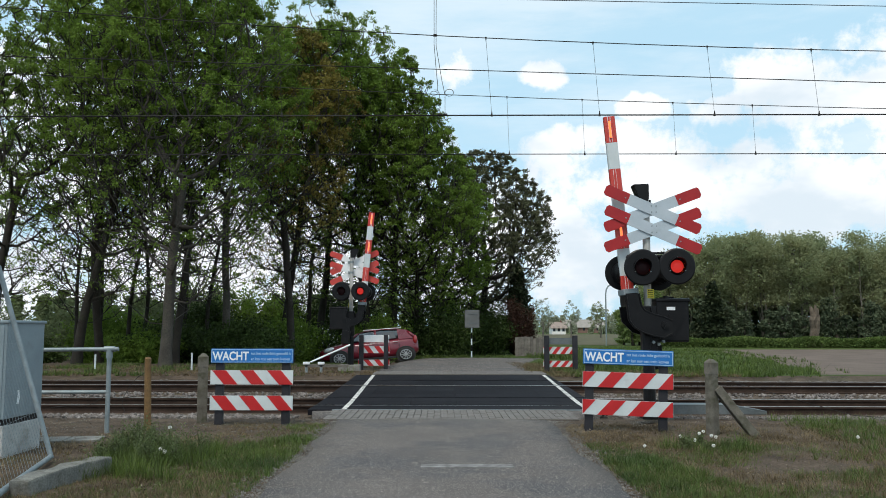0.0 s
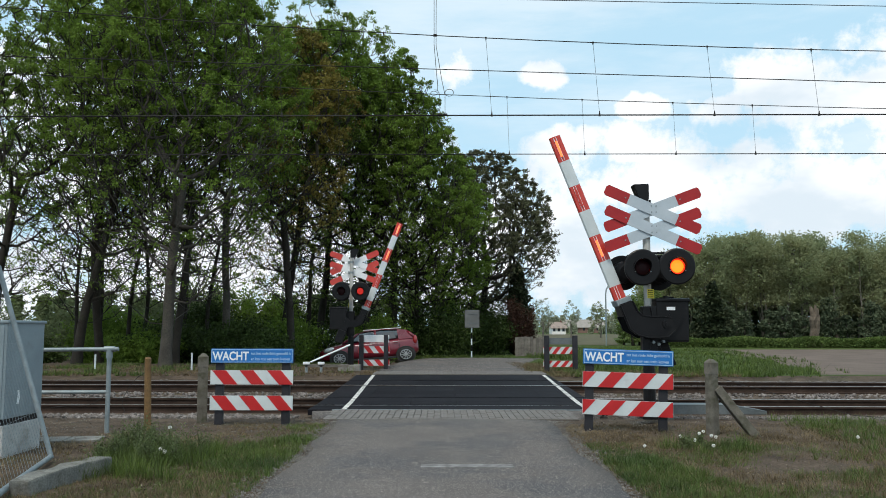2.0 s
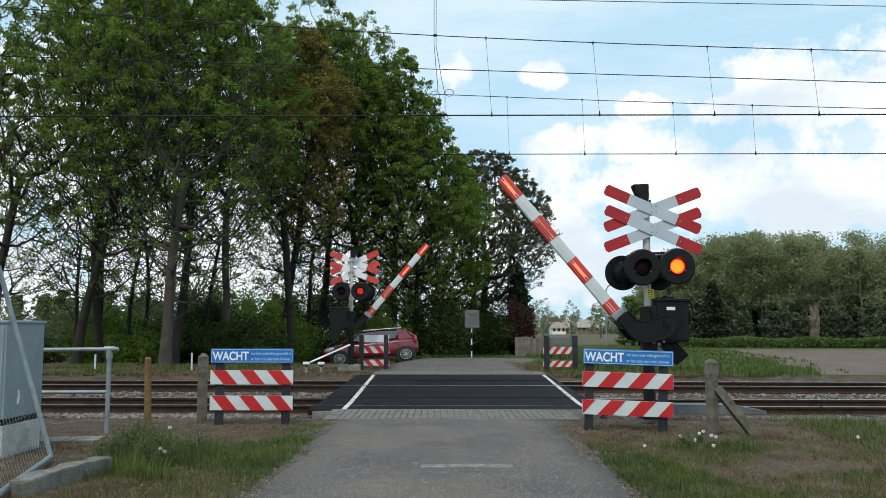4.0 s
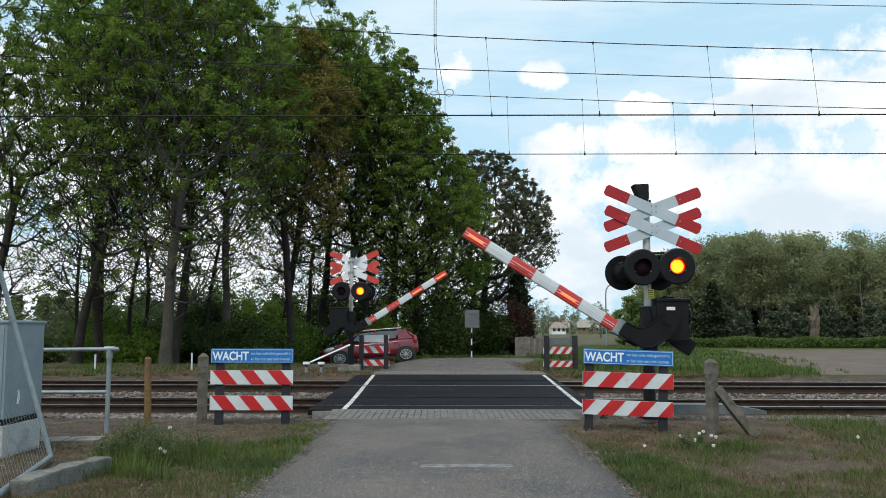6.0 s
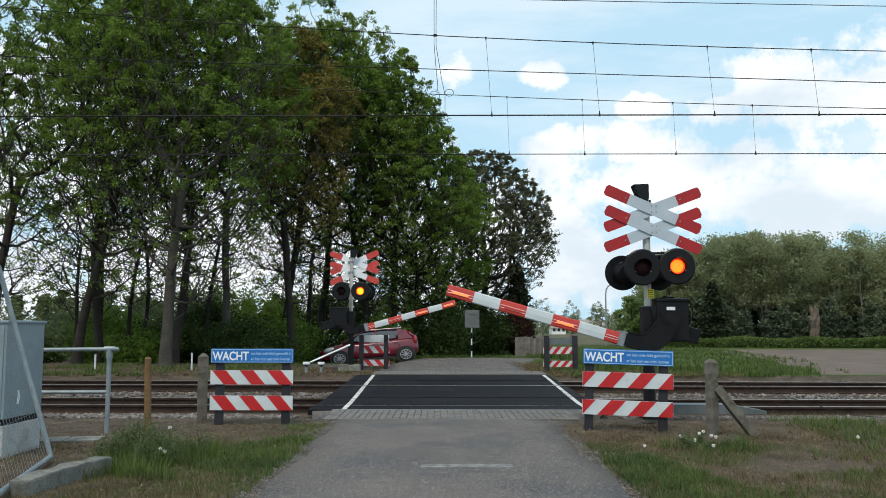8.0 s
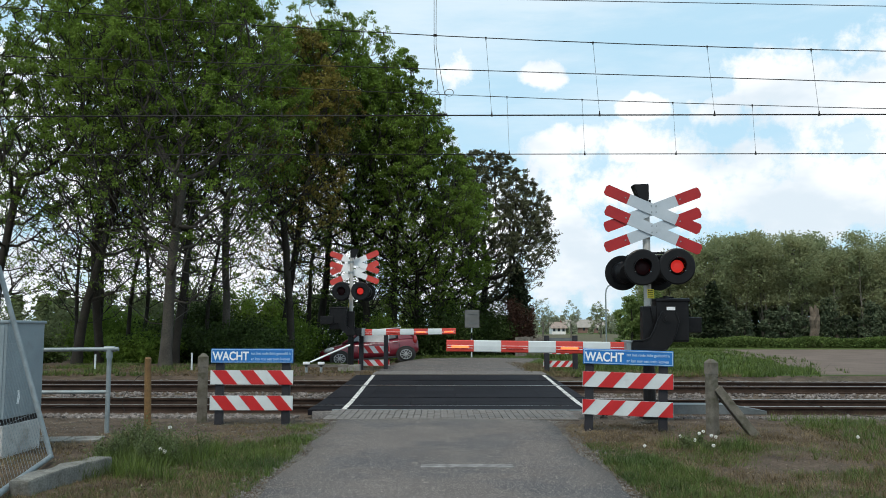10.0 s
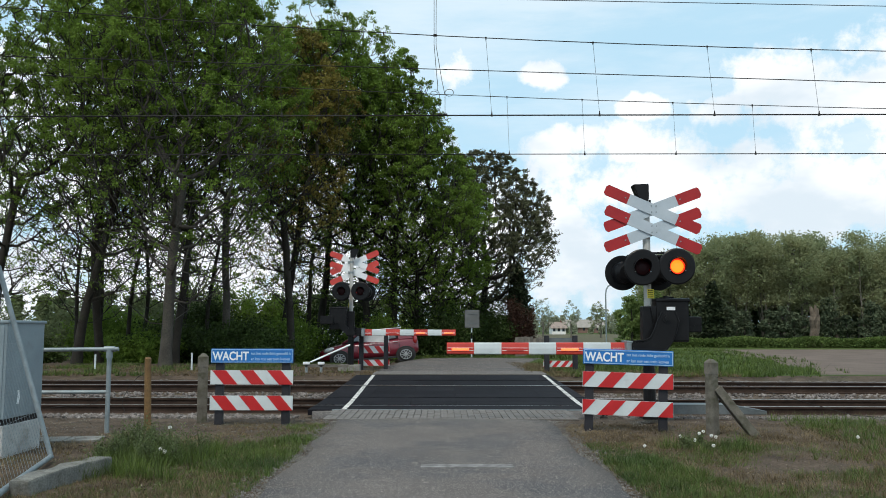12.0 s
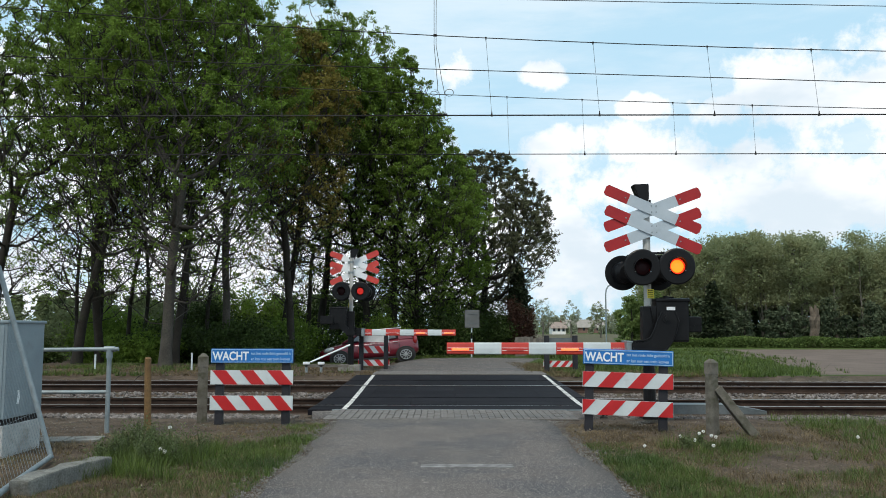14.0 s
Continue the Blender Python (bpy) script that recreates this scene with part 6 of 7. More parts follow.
# ---------------------------------------------------------------- far roadside
def build_sign():
    root = thing("traffic_sign", pose(1.25, 37.0, 0.02), "square grey back of a traffic sign on a banded pole", "traffic sign")
    for k in range(9):
        bm = bmesh.new()
        rod(bm, (0, 0, -0.2 + k * 0.27), (0, 0, 0.07 + k * 0.27), 0.03, seg=12)
        part("pole_band", bm, WHITE if k % 2 else BLACK, root)
    bm = bmesh.new()
    box(bm, -0.3, 0.34, -0.075, -0.05, 1.35, 2.13, 0.03)
    part("plate", bm, material("dull_sign_back", (0.1, 0.105, 0.105), (0.14, 0.145, 0.145), 4, 0.6, grain=80, bump=0.05), root, "bare grey sign plate")
    for z in (1.55, 1.95):
        bm = bmesh.new()
        box(bm, -0.2, 0.24, -0.09, -0.075, z - 0.02, z + 0.02)
        part("stiffener", bm, SIGN_BACK, root)


def build_slat_fence():
    root = thing("wooden_fence", pose(3.4, 40.0, 0.0, 0, 0, 8), "weathered grey vertical board fence at the lane's bend", "fence")
    rng = random.Random(5)
    for k in range(10):
        bm = bmesh.new()
        h = 0.92 + rng.uniform(-0.06, 0.05)
        box(bm, k * 0.145, k * 0.145 + 0.13, -0.015, 0.015, -0.1, h, 0.004)
        part("board", bm, GREY_WOOD, root)
    for z in (0.25, 0.75):
        bm = bmesh.new()
        box(bm, -0.02, 1.45, 0.015, 0.06, z - 0.04, z + 0.04)
        part("cross_rail", bm, GREY_WOOD, root)


def build_conifer(x, y, h, w, mat, seed, label, needles=9000, size=0.11):
    rng = np.random.default_rng(seed)
    z = float(ground_height(x, y)) - 0.05
    root = thing("conifer", pose(x, y, z), label, "conifer")
    lb = Limbs()
    lb.tube([np.array((0, 0, t * h)) for t in (-0.05, 0.4, 0.95)], [0.14, 0.09, 0.02], 7)
    cs = []
    for k in range(150):
        u = rng.uniform(0.02, 0.98)
        r = w * 0.5 * (1 - u) ** 0.75 * (0.4 + 0.6 * min(1, u * 6)) * rng.uniform(0.65, 1.15)
        a = rng.uniform(0, 6.28)
        p = np.array((0, 0, u * h))
        e = np.array((r * math.cos(a), r * math.sin(a), u * h + 0.05 * h))
        lb.tube([p, (p + e) / 2 + (0, 0, -0.03), e], [0.02, 0.015, 0.006], 3)
        t = rng.uniform(0.45, 1.05, (needles // 150, 1))
        cs.append(p + (e - p) * t + rng.normal(0, w * 0.05, (needles // 150, 3)))
    ob = new("trunk", raw_mesh("trunk", lb.v, lb.f, BARK, True))
    ob.parent = root
    v, f = leaf_mesh(rng, np.concatenate(cs), size, -0.3)
    ob = new("needles", raw_mesh("needles", v, f, mat))
    ob.parent = root
    tagged(ob, kind="stuff")


ROOF_TILE = material("far_roof_tiles", (0.24, 0.19, 0.16), (0.32, 0.25, 0.21), 1, 0.8, grain=6, bump=0.3)
ROOF_GREY = material("far_grey_roof", (0.24, 0.22, 0.195), (0.31, 0.285, 0.255), 1, 0.8, grain=6, bump=0.3)
RENDER_WALL = material("white_wall", (0.7, 0.69, 0.66), (0.78, 0.77, 0.74), 1, 0.8, grain=12, bump=0.1)
BRICK_WALL = material("far_brick_wall", (0.16, 0.09, 0.07), (0.22, 0.13, 0.1), 1, 0.85, grain=12, bump=0.2)


def build_house(x, y, length, depth, eave, ridge, wall, roof_mat, label, rz=0):
    root = thing("house", pose(x, y, -0.6, 0, 0, rz), label, "house", "far houses")
    bm = bmesh.new()
    prism(bm, [(-depth / 2, -0.2), (depth / 2, -0.2), (depth / 2, eave), (0, ridge - 0.15), (-depth / 2, eave)], -length / 2, length / 2, "yz")
    part("wall", bm, wall, root)
    bm = bmesh.new()
    for s in (-1, 1):
        vs = [(s * (depth / 2 + 0.4), eave - 0.25), (0, ridge), (0, ridge + 0.15), (s * (depth / 2 + 0.4), eave - 0.1)]
        prism(bm, vs, -length / 2 - 0.4, length / 2 + 0.4, "yz")
    part("roof", bm, roof_mat, root)
    for k in range(3):
        bm = bmesh.new()
        cx = -length / 2 + length * (k + 0.5) / 3
        box(bm, cx - 0.3, cx + 0.3, -depth / 2 - 0.03, -depth / 2 + 0.02, 0.8, 2.0)
        part("window", bm, CAR_GLASS, root)
    bm = bmesh.new()
    box(bm, length * 0.2, length * 0.2 + 0.6, -0.3, 0.3, ridge - 0.3, ridge + 0.8, 0.02)
    part("chimney", bm, BRICK_WALL, root)


def build_street_lamp():
    root = thing("street_lamp", pose(17.3, 90.0, -0.6), "slender grey street lamp with a curved arm", "street lamp")
    bm = bmesh.new()
    pts = [(0, 0, -0.2), (0, 0, 5.5), (0.08, 0, 6.0), (0.3, 0, 6.35), (0.7, 0, 6.5)]
    tube_path(bm, pts, 0.075, 8)
    part("pole", bm, GALV, root)
    bm = bmesh.new()
    box(bm, 0.65, 1.25, -0.12, 0.12, 6.43, 6.56, 0.03)
    part("lantern", bm, GALV, root)


def build_stump():
    root = thing("tree_stump", pose(37.6, 86.0, -0.6), "tall weathered broken tree stump before the wood", "tree stump")
    lb = Limbs()
    rng = np.random.default_rng(4)
    pts = [np.array(p, float) for p in ((0, 0, -0.3), (0.05, 0, 0.3), (-0.02, 0.05, 1.0), (0.08, 0, 1.9), (0.02, 0, 2.7), (0.1, 0, 3.3))]
    lb.tube(pts, [0.85, 0.6, 0.46, 0.44, 0.52, 0.42], 16)
    for e, r in (((-0.35, 0, 4.1), 0.2), ((0.45, 0.1, 3.9), 0.22), ((0.15, -0.1, 4.25), 0.15)):
        lb.tube([np.array((0.05, 0, 2.9)), (np.array(e) + (0.05, 0, 2.9)) / 2, np.array(e)], [0.36, r * 1.3, r * 0.4], 9)
    v = [(x + rng.normal(0, 0.035), y + rng.normal(0, 0.035), z) for x, y, z in lb.v]
    ob = new("trunk", raw_mesh("trunk", v, lb.f, material("dead_wood", (0.07, 0.052, 0.036), (0.15, 0.12, 0.09), 2, 0.95, grain=8, bump=0.9, spread=0.4)))
    ob.parent = root


LEAF_HEDGE = material("hedge_leaves", (0.085, 0.13, 0.036), (0.13, 0.18, 0.055), 0.4, 0.7, grain=2, bump=0, spread=0.2, island=0.25, transmit=0.3, spec=0.06)


def build_hedge(x0, x1, y, z, h, w, leaves, mat, seed, label):
    rng = np.random.default_rng(seed)
    root = thing("hedge", pose(0, y, z), label, "hedge")
    lb = Limbs()
    for x in np.arange(x0, x1, 0.8):
        pts = grow(rng, (x, 0, -0.1), (0, 0, 1), h * 0.85, 0.1, 3)
        lb.tube(pts, [0.03, 0.025, 0.015, 0.008], 4)
    ob = new("stems", raw_mesh("stems", lb.v, lb.f, BARK))
    ob.parent = root
    tagged(ob, kind="stuff")
    c = np.stack([rng.uniform(x0, x1, leaves), rng.normal(0, w * 0.3, leaves), h * rng.uniform(0, 1, leaves) ** 0.7], 1)
    c[:, 2] *= 1 + 0.12 * np.sin(c[:, 0] * 0.9) + rng.normal(0, 0.04, leaves)
    v, f = leaf_mesh(rng, c, 0.1, 0.5)
    ob = new("foliage", raw_mesh("foliage", v, f, mat))
    ob.parent = root
    tagged(ob, kind="stuff")


build_sign()
build_slat_fence()
build_conifer(3.95, 44.5, 4.4, 1.9, CONIFER, 81, "dark narrow conifer beside the lane")
build_bush(4.05, 43.0, 1.25, 3.3, 11000, 0.05, BROWN_BUSH, 82, "rusty brown leafless bush before the conifer")
build_conifer(27.5, 86.4, 6.1, 3.0, CONIFER, 83, "dark conifer at the edge of the wood", 14000, 0.2)
build_house(29.9, 222.0, 3.6, 6.0, 1.8, 3.1, RENDER_WALL, ROOF_TILE, "white far house with a faded brown tiled roof")
build_house(45.0, 275.0, 13.0, 8.0, 1.9, 4.2, BRICK_WALL, ROOF_GREY, "long low far barn with a grey roof")
build_street_lamp()
build_stump()
build_hedge(20, 72, 84.0, -0.6, 0.95, 1.4, 42000, LEAF_HEDGE, 91, "low clipped dark hedge along the field")
for x, y, h, s, g, n, seed, mt in ((17.7, 150.0, 6.9, 2.3, 0.13, 1900, 101, LEAF_PALE), (22.6, 150.0, 7.0, 1.5, 0.11, 1300, 102, LEAF_PALE), (27.8, 150.0, 6.0, 1.7, 0.11, 1900, 103, LEAF_WOOD), (31.0, 145.0, 5.0, 1.6, 0.1, 1800, 104, LEAF_WOOD)):
    build_tree(x, y, h, s, g * 1.5, n, 0.12, mt, seed, "young thinly leaved roadside tree", 0.3, 0.35, (0, 0), 0.6, (0.8, 1, 1, 1), 1, bark=PALE_BARK, each=14, bare=0.3, twig=0.014)


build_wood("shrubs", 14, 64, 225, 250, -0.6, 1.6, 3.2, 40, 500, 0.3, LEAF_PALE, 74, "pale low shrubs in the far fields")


# ---------------------------------------------------------------- grass, weeds, seed heads
GRASS = material("grass_blades", (0.046, 0.084, 0.012), (0.105, 0.145, 0.026), 0.8, 0.6, grain=5, bump=0, spread=0.25, island=0.4, transmit=0.3)
STRAW = material("dry_grass", (0.1, 0.072, 0.038), (0.2, 0.15, 0.082), 1.2, 0.8, grain=6, bump=0, spread=0.2, island=0.5, transmit=0.2)
WEED = material("weed_leaves", (0.07, 0.098, 0.03), (0.12, 0.15, 0.055), 2, 0.6, grain=8, bump=0, spread=0.25, island=0.35, transmit=0.3)


def sow(n, x0, x1, y0, y1, seed, scale, threshold, edge=None):
    """Random ground places in patches; edge keeps them off the road."""
    rng = np.random.default_rng(seed)
    x, y = rng.uniform(x0, x1, n), rng.uniform(y0, y1, n)
    k = np.array([noise.noise((a * scale, b * scale, seed * 1.7)) for a, b in zip(x, y)])
    keep = k + rng.normal(0, 0.16, n) > threshold
    if edge:
        keep &= edge(x, y)
    x, y = x[keep], y[keep]
    return np.stack([x, y, ground_height(x, y) - 0.015], 1)


off_road = lambda x, y: (x < -1.65 - 0.5 * smoothstep(12.3, 14.3, y)) | (x > 1.7 + 0.8 * smoothstep(12.0, 14.0, y))
left_lawn = lambda x, y: off_road(x, y) & ((x > -3.72) | (y < 7.6)) & (y < 10.4 + 2.3 * smoothstep(-3.0, -2.2, x))

def tufts(name, centres, per, height, width, mat, seed, label, splay=0.55):
    """Bunches of blades that fan out from their roots."""
    rng = np.random.default_rng(seed)
    k = np.repeat(np.arange(len(centres)), rng.integers(max(2, per // 2), per + per // 2, len(centres)))
    n = len(k)
    size = rng.uniform(0.55, 1.35, len(centres))[k][:, None]
    h = height * size * rng.uniform(0.4, 1.15, (n, 1))
    a = rng.uniform(0, 6.28, n)
    out = np.stack([np.cos(a), np.sin(a), np.zeros(n)], 1)
    root = centres[k] + out * height * 0.4 * size * rng.uniform(0, 1, (n, 1))
    side = np.stack([-np.sin(a), np.cos(a), rng.uniform(-0.4, 0.4, n)], 1) * width * rng.uniform(0.6, 1.4, (n, 1))
    lean = out * h * np.abs(rng.normal(0, splay, (n, 1))) + rng.normal(0, 0.15, (n, 3)) * h * (1, 1, 0)
    tip = root + lean + np.array((0, 0, 1.0)) * h * 0.9
    v = np.stack([root - side, root + side, tip], 1)
    i = np.arange(n) * 3
    return tagged(new(name, raw_mesh(name, v.reshape(-1, 3), np.stack([i, i + 1, i + 2], 1), mat)), label, "grass", kind="stuff")


by_field = lambda x, y: x < 0.43 * y + 0.3
lush = lambda x, y: off_road(x, y) & (x < 3.2 - 0.28 * (y - 6.3)) & (y < 10.2)
tufts("grass", np.concatenate([sow(11000, -5.0, -1.7, 6.3, 12.7, 1, 1.3, -0.08, left_lawn), sow(9000, 1.72, 4.0, 6.3, 9.6, 23, 1.5, -0.12, lush), sow(5000, 1.72, 3.6, 6.3, 9.3, 41, 1.5, -0.3, lush), sow(3500, -5.0, -1.9, 6.3, 8.4, 42, 1.5, -0.1, left_lawn)]), 10, 0.062, 0.0032, GRASS, 5, "short green grass tufts on the verges")
tufts("grass", sow(15000, 1.75, 9.0, 6.3, 10.6, 2, 1.1, 0.1, off_road), 8, 0.08, 0.0032, GRASS, 25, "green tufts in the dry grass")
tufts("dry_grass", np.concatenate([sow(5000, -3.4, -1.75, 6.4, 12.9, 3, 1.6, -0.1, off_road), sow(5000, 1.7, 2.6, 6.4, 12.4, 4, 1.6, -0.1, off_road)]), 9, 0.05, 0.003, STRAW, 6, "dry yellow grass along the road edges", 0.9)
tufts("dry_grass", np.concatenate([sow(7000, -6.5, -1.75, 6.3, 11.6, 7, 1.3, -0.12, off_road), sow(4500, -5.2, -1.9, 6.3, 8.4, 43, 1.3, -0.4, off_road), sow(25000, 1.75, 9.0, 6.3, 12.7, 8, 1.1, -0.3, off_road)]), 8, 0.07, 0.003, STRAW, 9, "dry straw and dead grass on bare soil", 0.8)
tufts("grass", np.concatenate([sow(1300, 5.0, 9.5, 10.2, 13.4, 9, 0.8, -0.05), sow(700, 4.0, 9.0, 6.5, 10.5, 19, 1.6, 0.2)]), 14, 0.15, 0.004, GRASS, 10, "taller grass on the bank beside the track")
tufts("grass", np.concatenate([sow(560, -3.6, -2.5, 8.1, 10.1, 15, 1.3, 0.0, off_road), sow(100, 2.6, 3.7, 9.6, 10.6, 16, 1.2, 0.1)]), 16, 0.21, 0.004, GRASS, 14, "long tufts of grass among the weeds", 0.4)
tufts("grass", np.concatenate([sow(5500, -16, -2.6, 23.0, 28.5, 11, 0.7, 0.12), sow(9000, 3.4, 16, 22.9, 36, 12, 0.35, -0.16, by_field)]), 8, 0.17, 0.01, GRASS, 11, "long meadow grass beyond the tracks")
tufts("grass", sow(4600, 4.6, 16, 24.5, 40, 31, 0.3, 0.0, by_field), 12, 0.42, 0.014, GRASS, 32, "rank tussocks of meadow grass beyond the tracks", 0.45)
tufts("grass", sow(6500, 3.8, 21, 36, 82, 33, 0.2, -0.2, lambda x, y: x < np.interp(y, [36.5, 44, 52, 62, 77], [16, 17.6, 20, 21, 23.4])), 7, 0.24, 0.026, GRASS, 34, "rough meadow grass towards the wood")
tufts("dry_grass", np.concatenate([sow(3200, -14, -1.9, 23.0, 28.0, 17, 0.6, -0.2), sow(1200, 2.9, 8, 22.9, 25, 18, 0.6, -0.1), sow(1200, 2.3, 4.2, 24.0, 31.0, 22, 0.8, -0.3)]), 8, 0.1, 0.008, STRAW, 15, "dry grass on the far verge")
tufts("grass", np.concatenate([sow(500, -7, -1.9, 28, 34, 13, 0.5, -0.3), sow(600, -1.4, 3.0, 35.5, 40, 14, 0.5, -0.4)]), 10, 0.1, 0.012, GRASS, 12, "rough grass bank beside the far lane")

tufts("grass", np.concatenate([sow(1500, 1.72, 2.75, 6.4, 9.4, 51, 1.6, 0.0, lush), sow(1100, -2.5, -1.66, 8.0, 11.2, 52, 1.6, 0.0, off_road)]), 14, 0.105, 0.0038, GRASS, 53, "lush clumps of grass along the road edges", 0.6)


def scatter_gravel():
    """Loose chips along the road edges and on the bare soil."""
    rng = np.random.default_rng(77)
    n = 9000
    y = rng.uniform(6.3, 14.2, n)
    side = rng.uniform(0, 1, n) < 0.5
    off = np.abs(rng.normal(0, 0.22, n))
    x = np.where(side, -1.55 - off + 0.06, 1.56 + off - 0.04)
    far = rng.uniform(0, 1, n) < 0.35
    x = np.where(far, rng.uniform(-6, 7.5, n), x)
    y = np.where(far, rng.uniform(11.2, 14.2, n), y)
    keep = (np.abs(x) > 1.5) | ~far
    x, y = x[keep], y[keep]
    n = len(x)
    z = ground_height(x, y) + 0.004
    base = np.array(((1, 0, 0), (-1, 0, 0), (0, 1, 0), (0, -1, 0), (0, 0, 1), (0, 0, -1)), float)
    tri = np.array(((0, 2, 4), (2, 1, 4), (1, 3, 4), (3, 0, 4), (2, 0, 5), (1, 2, 5), (3, 1, 5), (0, 3, 5)))
    s = rng.uniform(0.004, 0.014, (n, 1, 1)) * rng.uniform(0.6, 1.4, (n, 6, 1))
    v = base[None] * s + np.stack([x, y, z], 1)[:, None]
    f = (tri[None] + (np.arange(n) * 6)[:, None, None]).reshape(-1, 3)
    tagged(new("gravel", raw_mesh("gravel", v.reshape(-1, 3), f, GRAVEL)), "loose grey gravel along the road edges", "gravel", kind="stuff")


scatter_gravel()


def scatter_litter():
    """Dead leaves, bark and broken stalks on the bare soil."""
    rng = np.random.default_rng(78)
    n = 15000
    x, y = np.where(rng.uniform(0, 1, n) < 0.3, rng.uniform(-6.5, -1.8, n), rng.uniform(1.75, 8.5, n)), rng.uniform(6.3, 14.0, n)
    c = np.stack([x, y, ground_height(x, y) + rng.uniform(0.004, 0.03, n)], 1)
    a = rng.uniform(0, 6.28, (n, 1))
    s = rng.uniform(0.008, 0.024, (n, 1))
    q = np.concatenate([np.cos(a), np.sin(a), rng.normal(0, 0.25, (n, 1))], 1)
    w = np.concatenate([-np.sin(a), np.cos(a), rng.normal(0, 0.25, (n, 1))], 1)
    v = np.stack([c - q * s, c + w * s * 0.35, c + q * s, c - w * s * 0.4], 1)
    mat = material("leaf_litter", (0.05, 0.036, 0.024), (0.2, 0.16, 0.11), 6, 0.9, grain=30, bump=0, spread=0.3, island=0.6)
    tagged(new("leaf_litter", raw_mesh("leaf_litter", v.reshape(-1, 3), np.arange(n * 4).reshape(n, 4), mat)), "brown dead leaves and broken stalks on the soil", "leaf litter", kind="stuff")


scatter_litter()
tufts("grass", sow(2600, 14.5, 24, 36, 78, 21, 0.3, -0.1, lambda x, y: np.abs(x - np.interp(y, [36.5, 44, 52, 62, 77], [16, 17.6, 20, 21, 23.4])) < 1.8), 9, 0.26, 0.022, GRASS, 16, "rough grass along the field's edge")


def weed(x, y, h, seed):
    rng = np.random.default_rng(seed)
    root = thing("weed", pose(x, y, float(ground_height(x, y)) - 0.02), "leafy green wild plant with thin stems on the verge", "wild plant", "weeds on the verge")
    lb = Limbs()
    cs = []
    for k in range(9):
        a = rng.uniform(0, 6.28)
        pts = grow(rng, (0, 0, 0), (0.3 * math.cos(a), 0.3 * math.sin(a), 1), h * rng.uniform(0.55, 1.1), 0.12, 5)
        lb.tube(pts, [0.005, 0.005, 0.004, 0.004, 0.003, 0.002], 4)
        for p in pts[1:]:
            cs.append(p + rng.normal(0, 0.028, (10, 3)))
    ob = new("stalk", raw_mesh("stalk", lb.v, lb.f, WEED))
    ob.parent = root
    tagged(ob, kind="stuff")
    v, f = leaf_mesh(rng, np.concatenate(cs), 0.0105, 0.2)
    ob = new("leaves", raw_mesh("leaves", v, f, WEED))
    ob.parent = root
    tagged(ob, kind="stuff")


_r = random.Random(12)
for k in range(30):
    weed(-3.2 + _r.uniform(-0.5, 0.5), 9.5 + _r.uniform(-0.6, 0.7), _r.uniform(0.2, 0.42), 200 + k)
for k in range(6):
    weed(3.25 + _r.uniform(-0.35, 0.35), 10.3 + _r.uniform(-0.3, 0.3), _r.uniform(0.12, 0.22), 240 + k)


def seed_head(x, y, h, seed):
    rng = np.random.default_rng(seed)
    root = thing("dandelion", pose(x, y, float(ground_height(x, y)) - 0.02), "white dandelion seed head on a thin stalk", "flower", "dandelions")
    bm = bmesh.new()
    rod(bm, (0, 0, 0), (0.02, 0, h), 0.004, 0.003, 5)
    part("stalk", bm, WEED, root)
    d = rng.normal(size=(110, 3))
    d /= np.linalg.norm(d, axis=1, keepdims=True)
    v, f = leaf_mesh(rng, np.array((0.02, 0, h)) + d * 0.017, 0.007)
    ob = new("seed_ball", raw_mesh("seed_ball", v, f, BLOSSOM))
    ob.parent = root


for k, (x, y, h) in enumerate(((3.0, 10.3, 0.12), (3.1, 10.45, 0.18), (3.2, 10.3, 0.17), (3.27, 10.35, 0.15), (2.88, 10.5, 0.14), (3.05, 9.75, 0.13), (3.18, 10.55, 0.19), (-3.02, 9.15, 0.17), (-2.96, 9.1, 0.15), (-3.1, 9.7, 0.33), (5.1, 10.6, 0.12), (2.35, 10.1, 0.08))):
    seed_head(x, y, h, 300 + k)


# ---------------------------------------------------------------- pavers
lay_pavers(near_pavement, -1.85, 2.1, 13.2, 14.71, 0.012, 1)
lay_pavers(far_pavement, -1.9, 2.8, 22.96, 24.5, 0.155, 2)
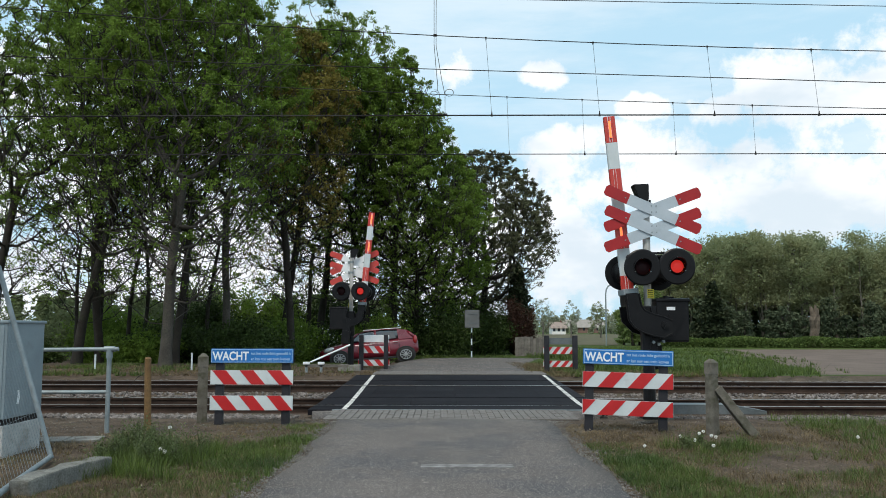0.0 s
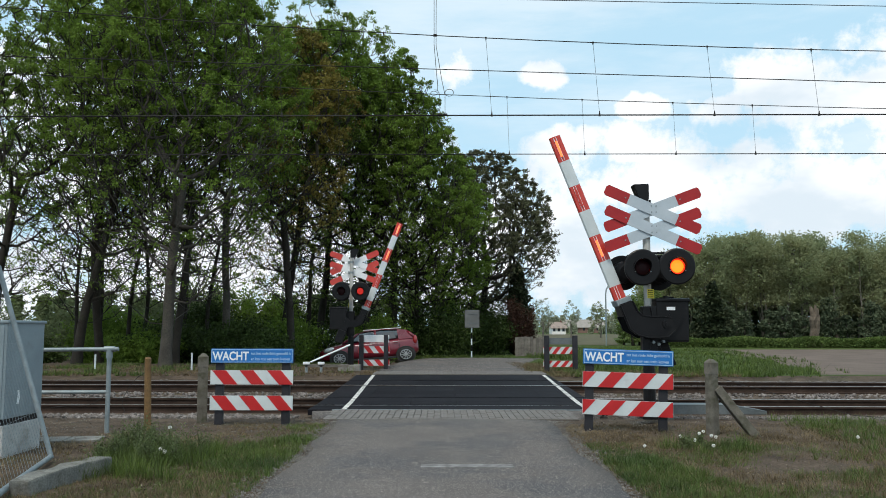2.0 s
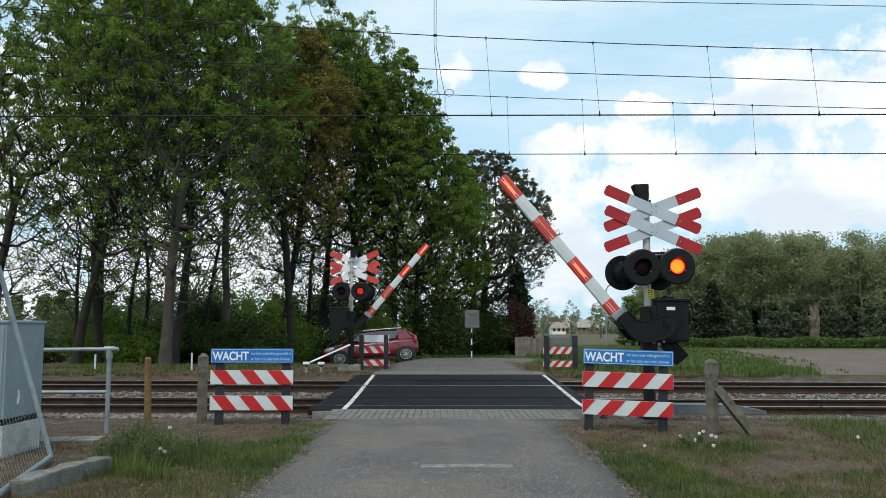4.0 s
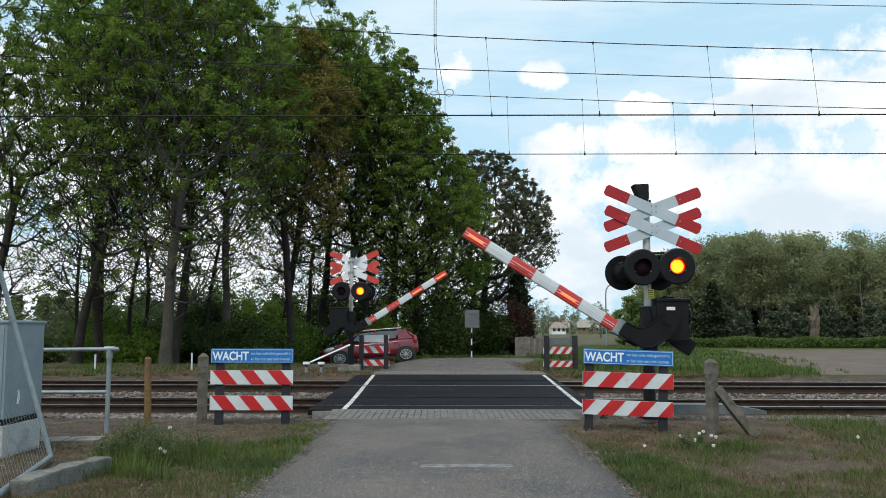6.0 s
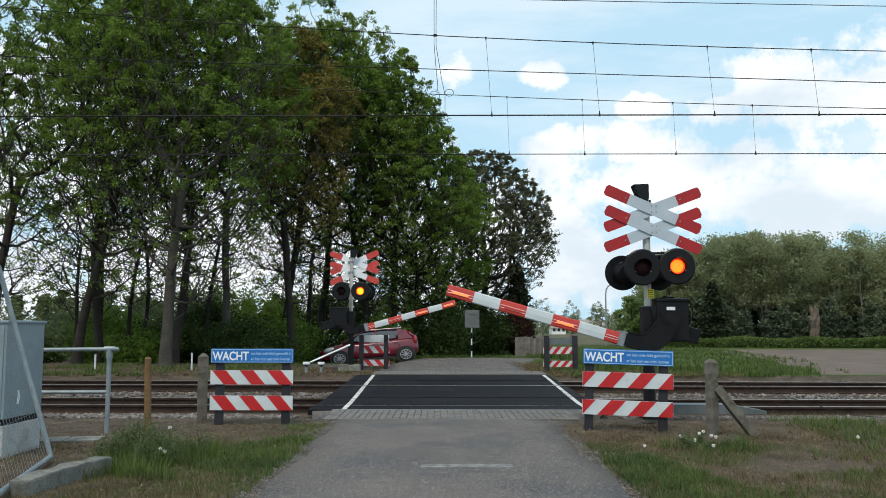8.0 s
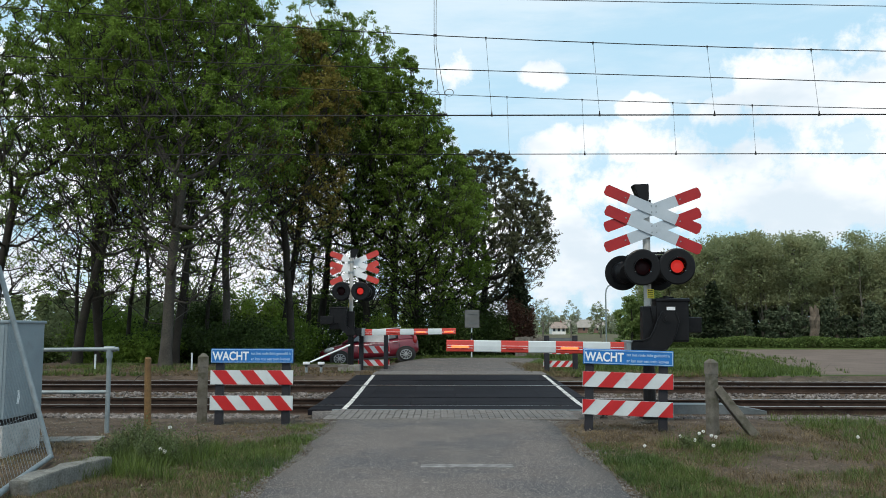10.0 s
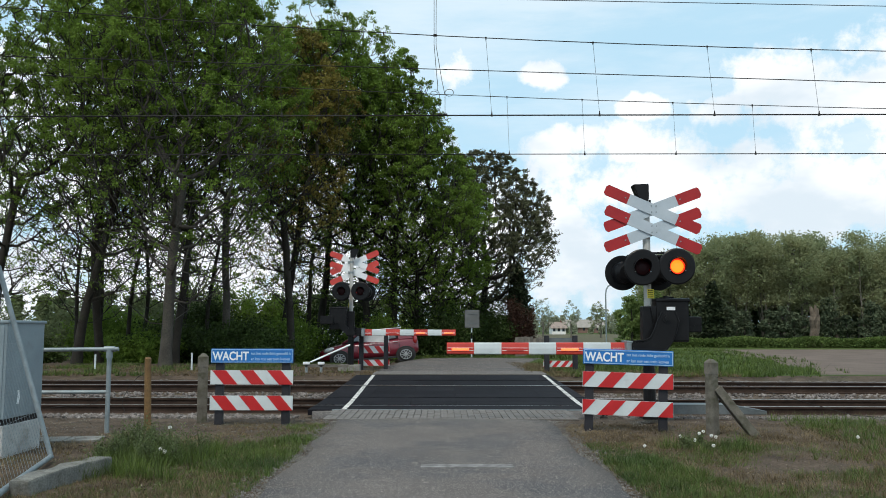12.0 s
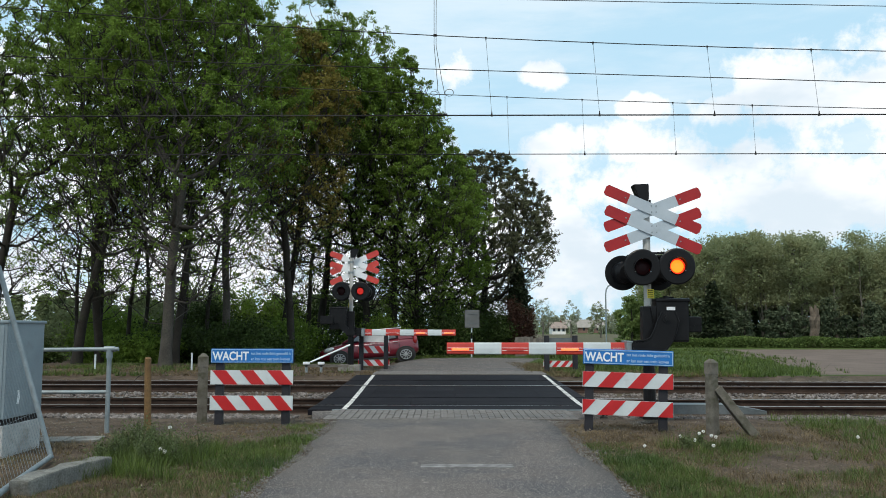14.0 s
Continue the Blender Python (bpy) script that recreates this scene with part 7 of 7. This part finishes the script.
# ---------------------------------------------------------------- movement
def motions():
    angles = [(0.0, 82.0), (0.55, 82.0), (1.0, 76.8), (1.5, 70.9), (2.0, 66.1), (2.5, 61.4), (3.0, 56.7), (3.2, 54.9), (4.2, 46.6), (5.3, 37.5), (5.5, 35.7), (6.0, 31.2), (6.5, 26.9),
              (7.0, 22.7), (7.5, 18.8), (8.0, 15.1), (8.2, 13.6), (9.2, 6.2), (10.0, 0.7), (10.2, 0.0), (14.0, 0.0)]
    for arm, pivot, _ in ARM_PIVOTS:
        walk(arm, [(t, pose(*pivot, 0, float(np.interp(a, [0, 15.1, 31.2, 56.7, 82.0], [0.0, 15.7, 32.25, 59.2, 84.8])), 0)) for t, a in angles])
    # arm lamps: one is lit two thirds of the 0.66 s beat, the other the remaining third
    for lamp, where, (which, turning) in FLASHERS:
        which_lit_long = which == (1 if turning else 0)
        rows, state = [], None
        turn = lambda a: pose(*where, a, 0, 0)
        changes = []
        for k in range(-1, 23):
            start = -0.0875 + 0.6625 * k
            changes.append((start, not which_lit_long))
            changes.append((start + 0.2075, which_lit_long))
        lit = not which_lit_long
        rows.append((0.0, turn(0 if lit else 180)))
        for t, now in changes:
            if now == lit or t < 0.04 or t > 13.9:
                continue
            a, b = (180, 360) if now else (0, 180)
            for j in range(4):
                rows.append((t + j / 37, turn(a + (b - a) * j / 3)))
            lit = now
        rows.append((14.0, turn(0 if lit else 180)))
        walk(lamp, rows)
    # signal lamps: the same beat, brightest in the middle of the closing; 0 dark, 1 dim, 2 lit, 3 full
    near = ((0.0, 1), (0.72, 2), (1.35, 1), (1.7, 2), (3.9, 3), (7.3, 2), (9.4, 1), (11.75, 2))
    far = ((0.0, 1), (0.75, 0), (1.75, 1), (4.3, 2), (5.0, 3), (8.8, 2), (9.6, 1), (11.75, 0), (13.1, 1))
    for lamp, where, (which, turning) in LAMP_DRUMS:
        levels = far if turning else near
        long_lit = which == 0
        marks = []
        for k in range(-1, 23):
            start = -0.0875 + 0.6625 * k
            for t0, t1, on in ((start, start + 0.2075, not long_lit), (start + 0.2075, start + 0.6625, long_lit)):
                for t, level in levels:
                    if t <= t0:
                        here = level
                here = here if t0 > 0 else levels[0][1]
                marks.append((t0, here if on else 0))
                marks += [(t, level if on else 0) for t, level in levels if t0 < t < t1]
        face = max((m for m in marks if m[0] <= 0.0), key=lambda m: m[0])[1]
        rows, angle = [(0.0, pose(*where, 0, 0, -90 * face))], -90 * face
        for t, level in marks:
            if t <= 0.0 or t > 13.85 or level == face:
                continue
            turn = (-90 * (level - face) + 180) % 360 - 180
            n = 2 if abs(turn) == 90 else 3
            for j in range(n + 1):
                rows.append((t + j / FPS, pose(*where, 0, 0, angle + turn * j / n)))
            angle, face = angle + turn, level
        rows.append((14.0, pose(*where, 0, 0, angle)))
        walk(lamp, rows)


motions()
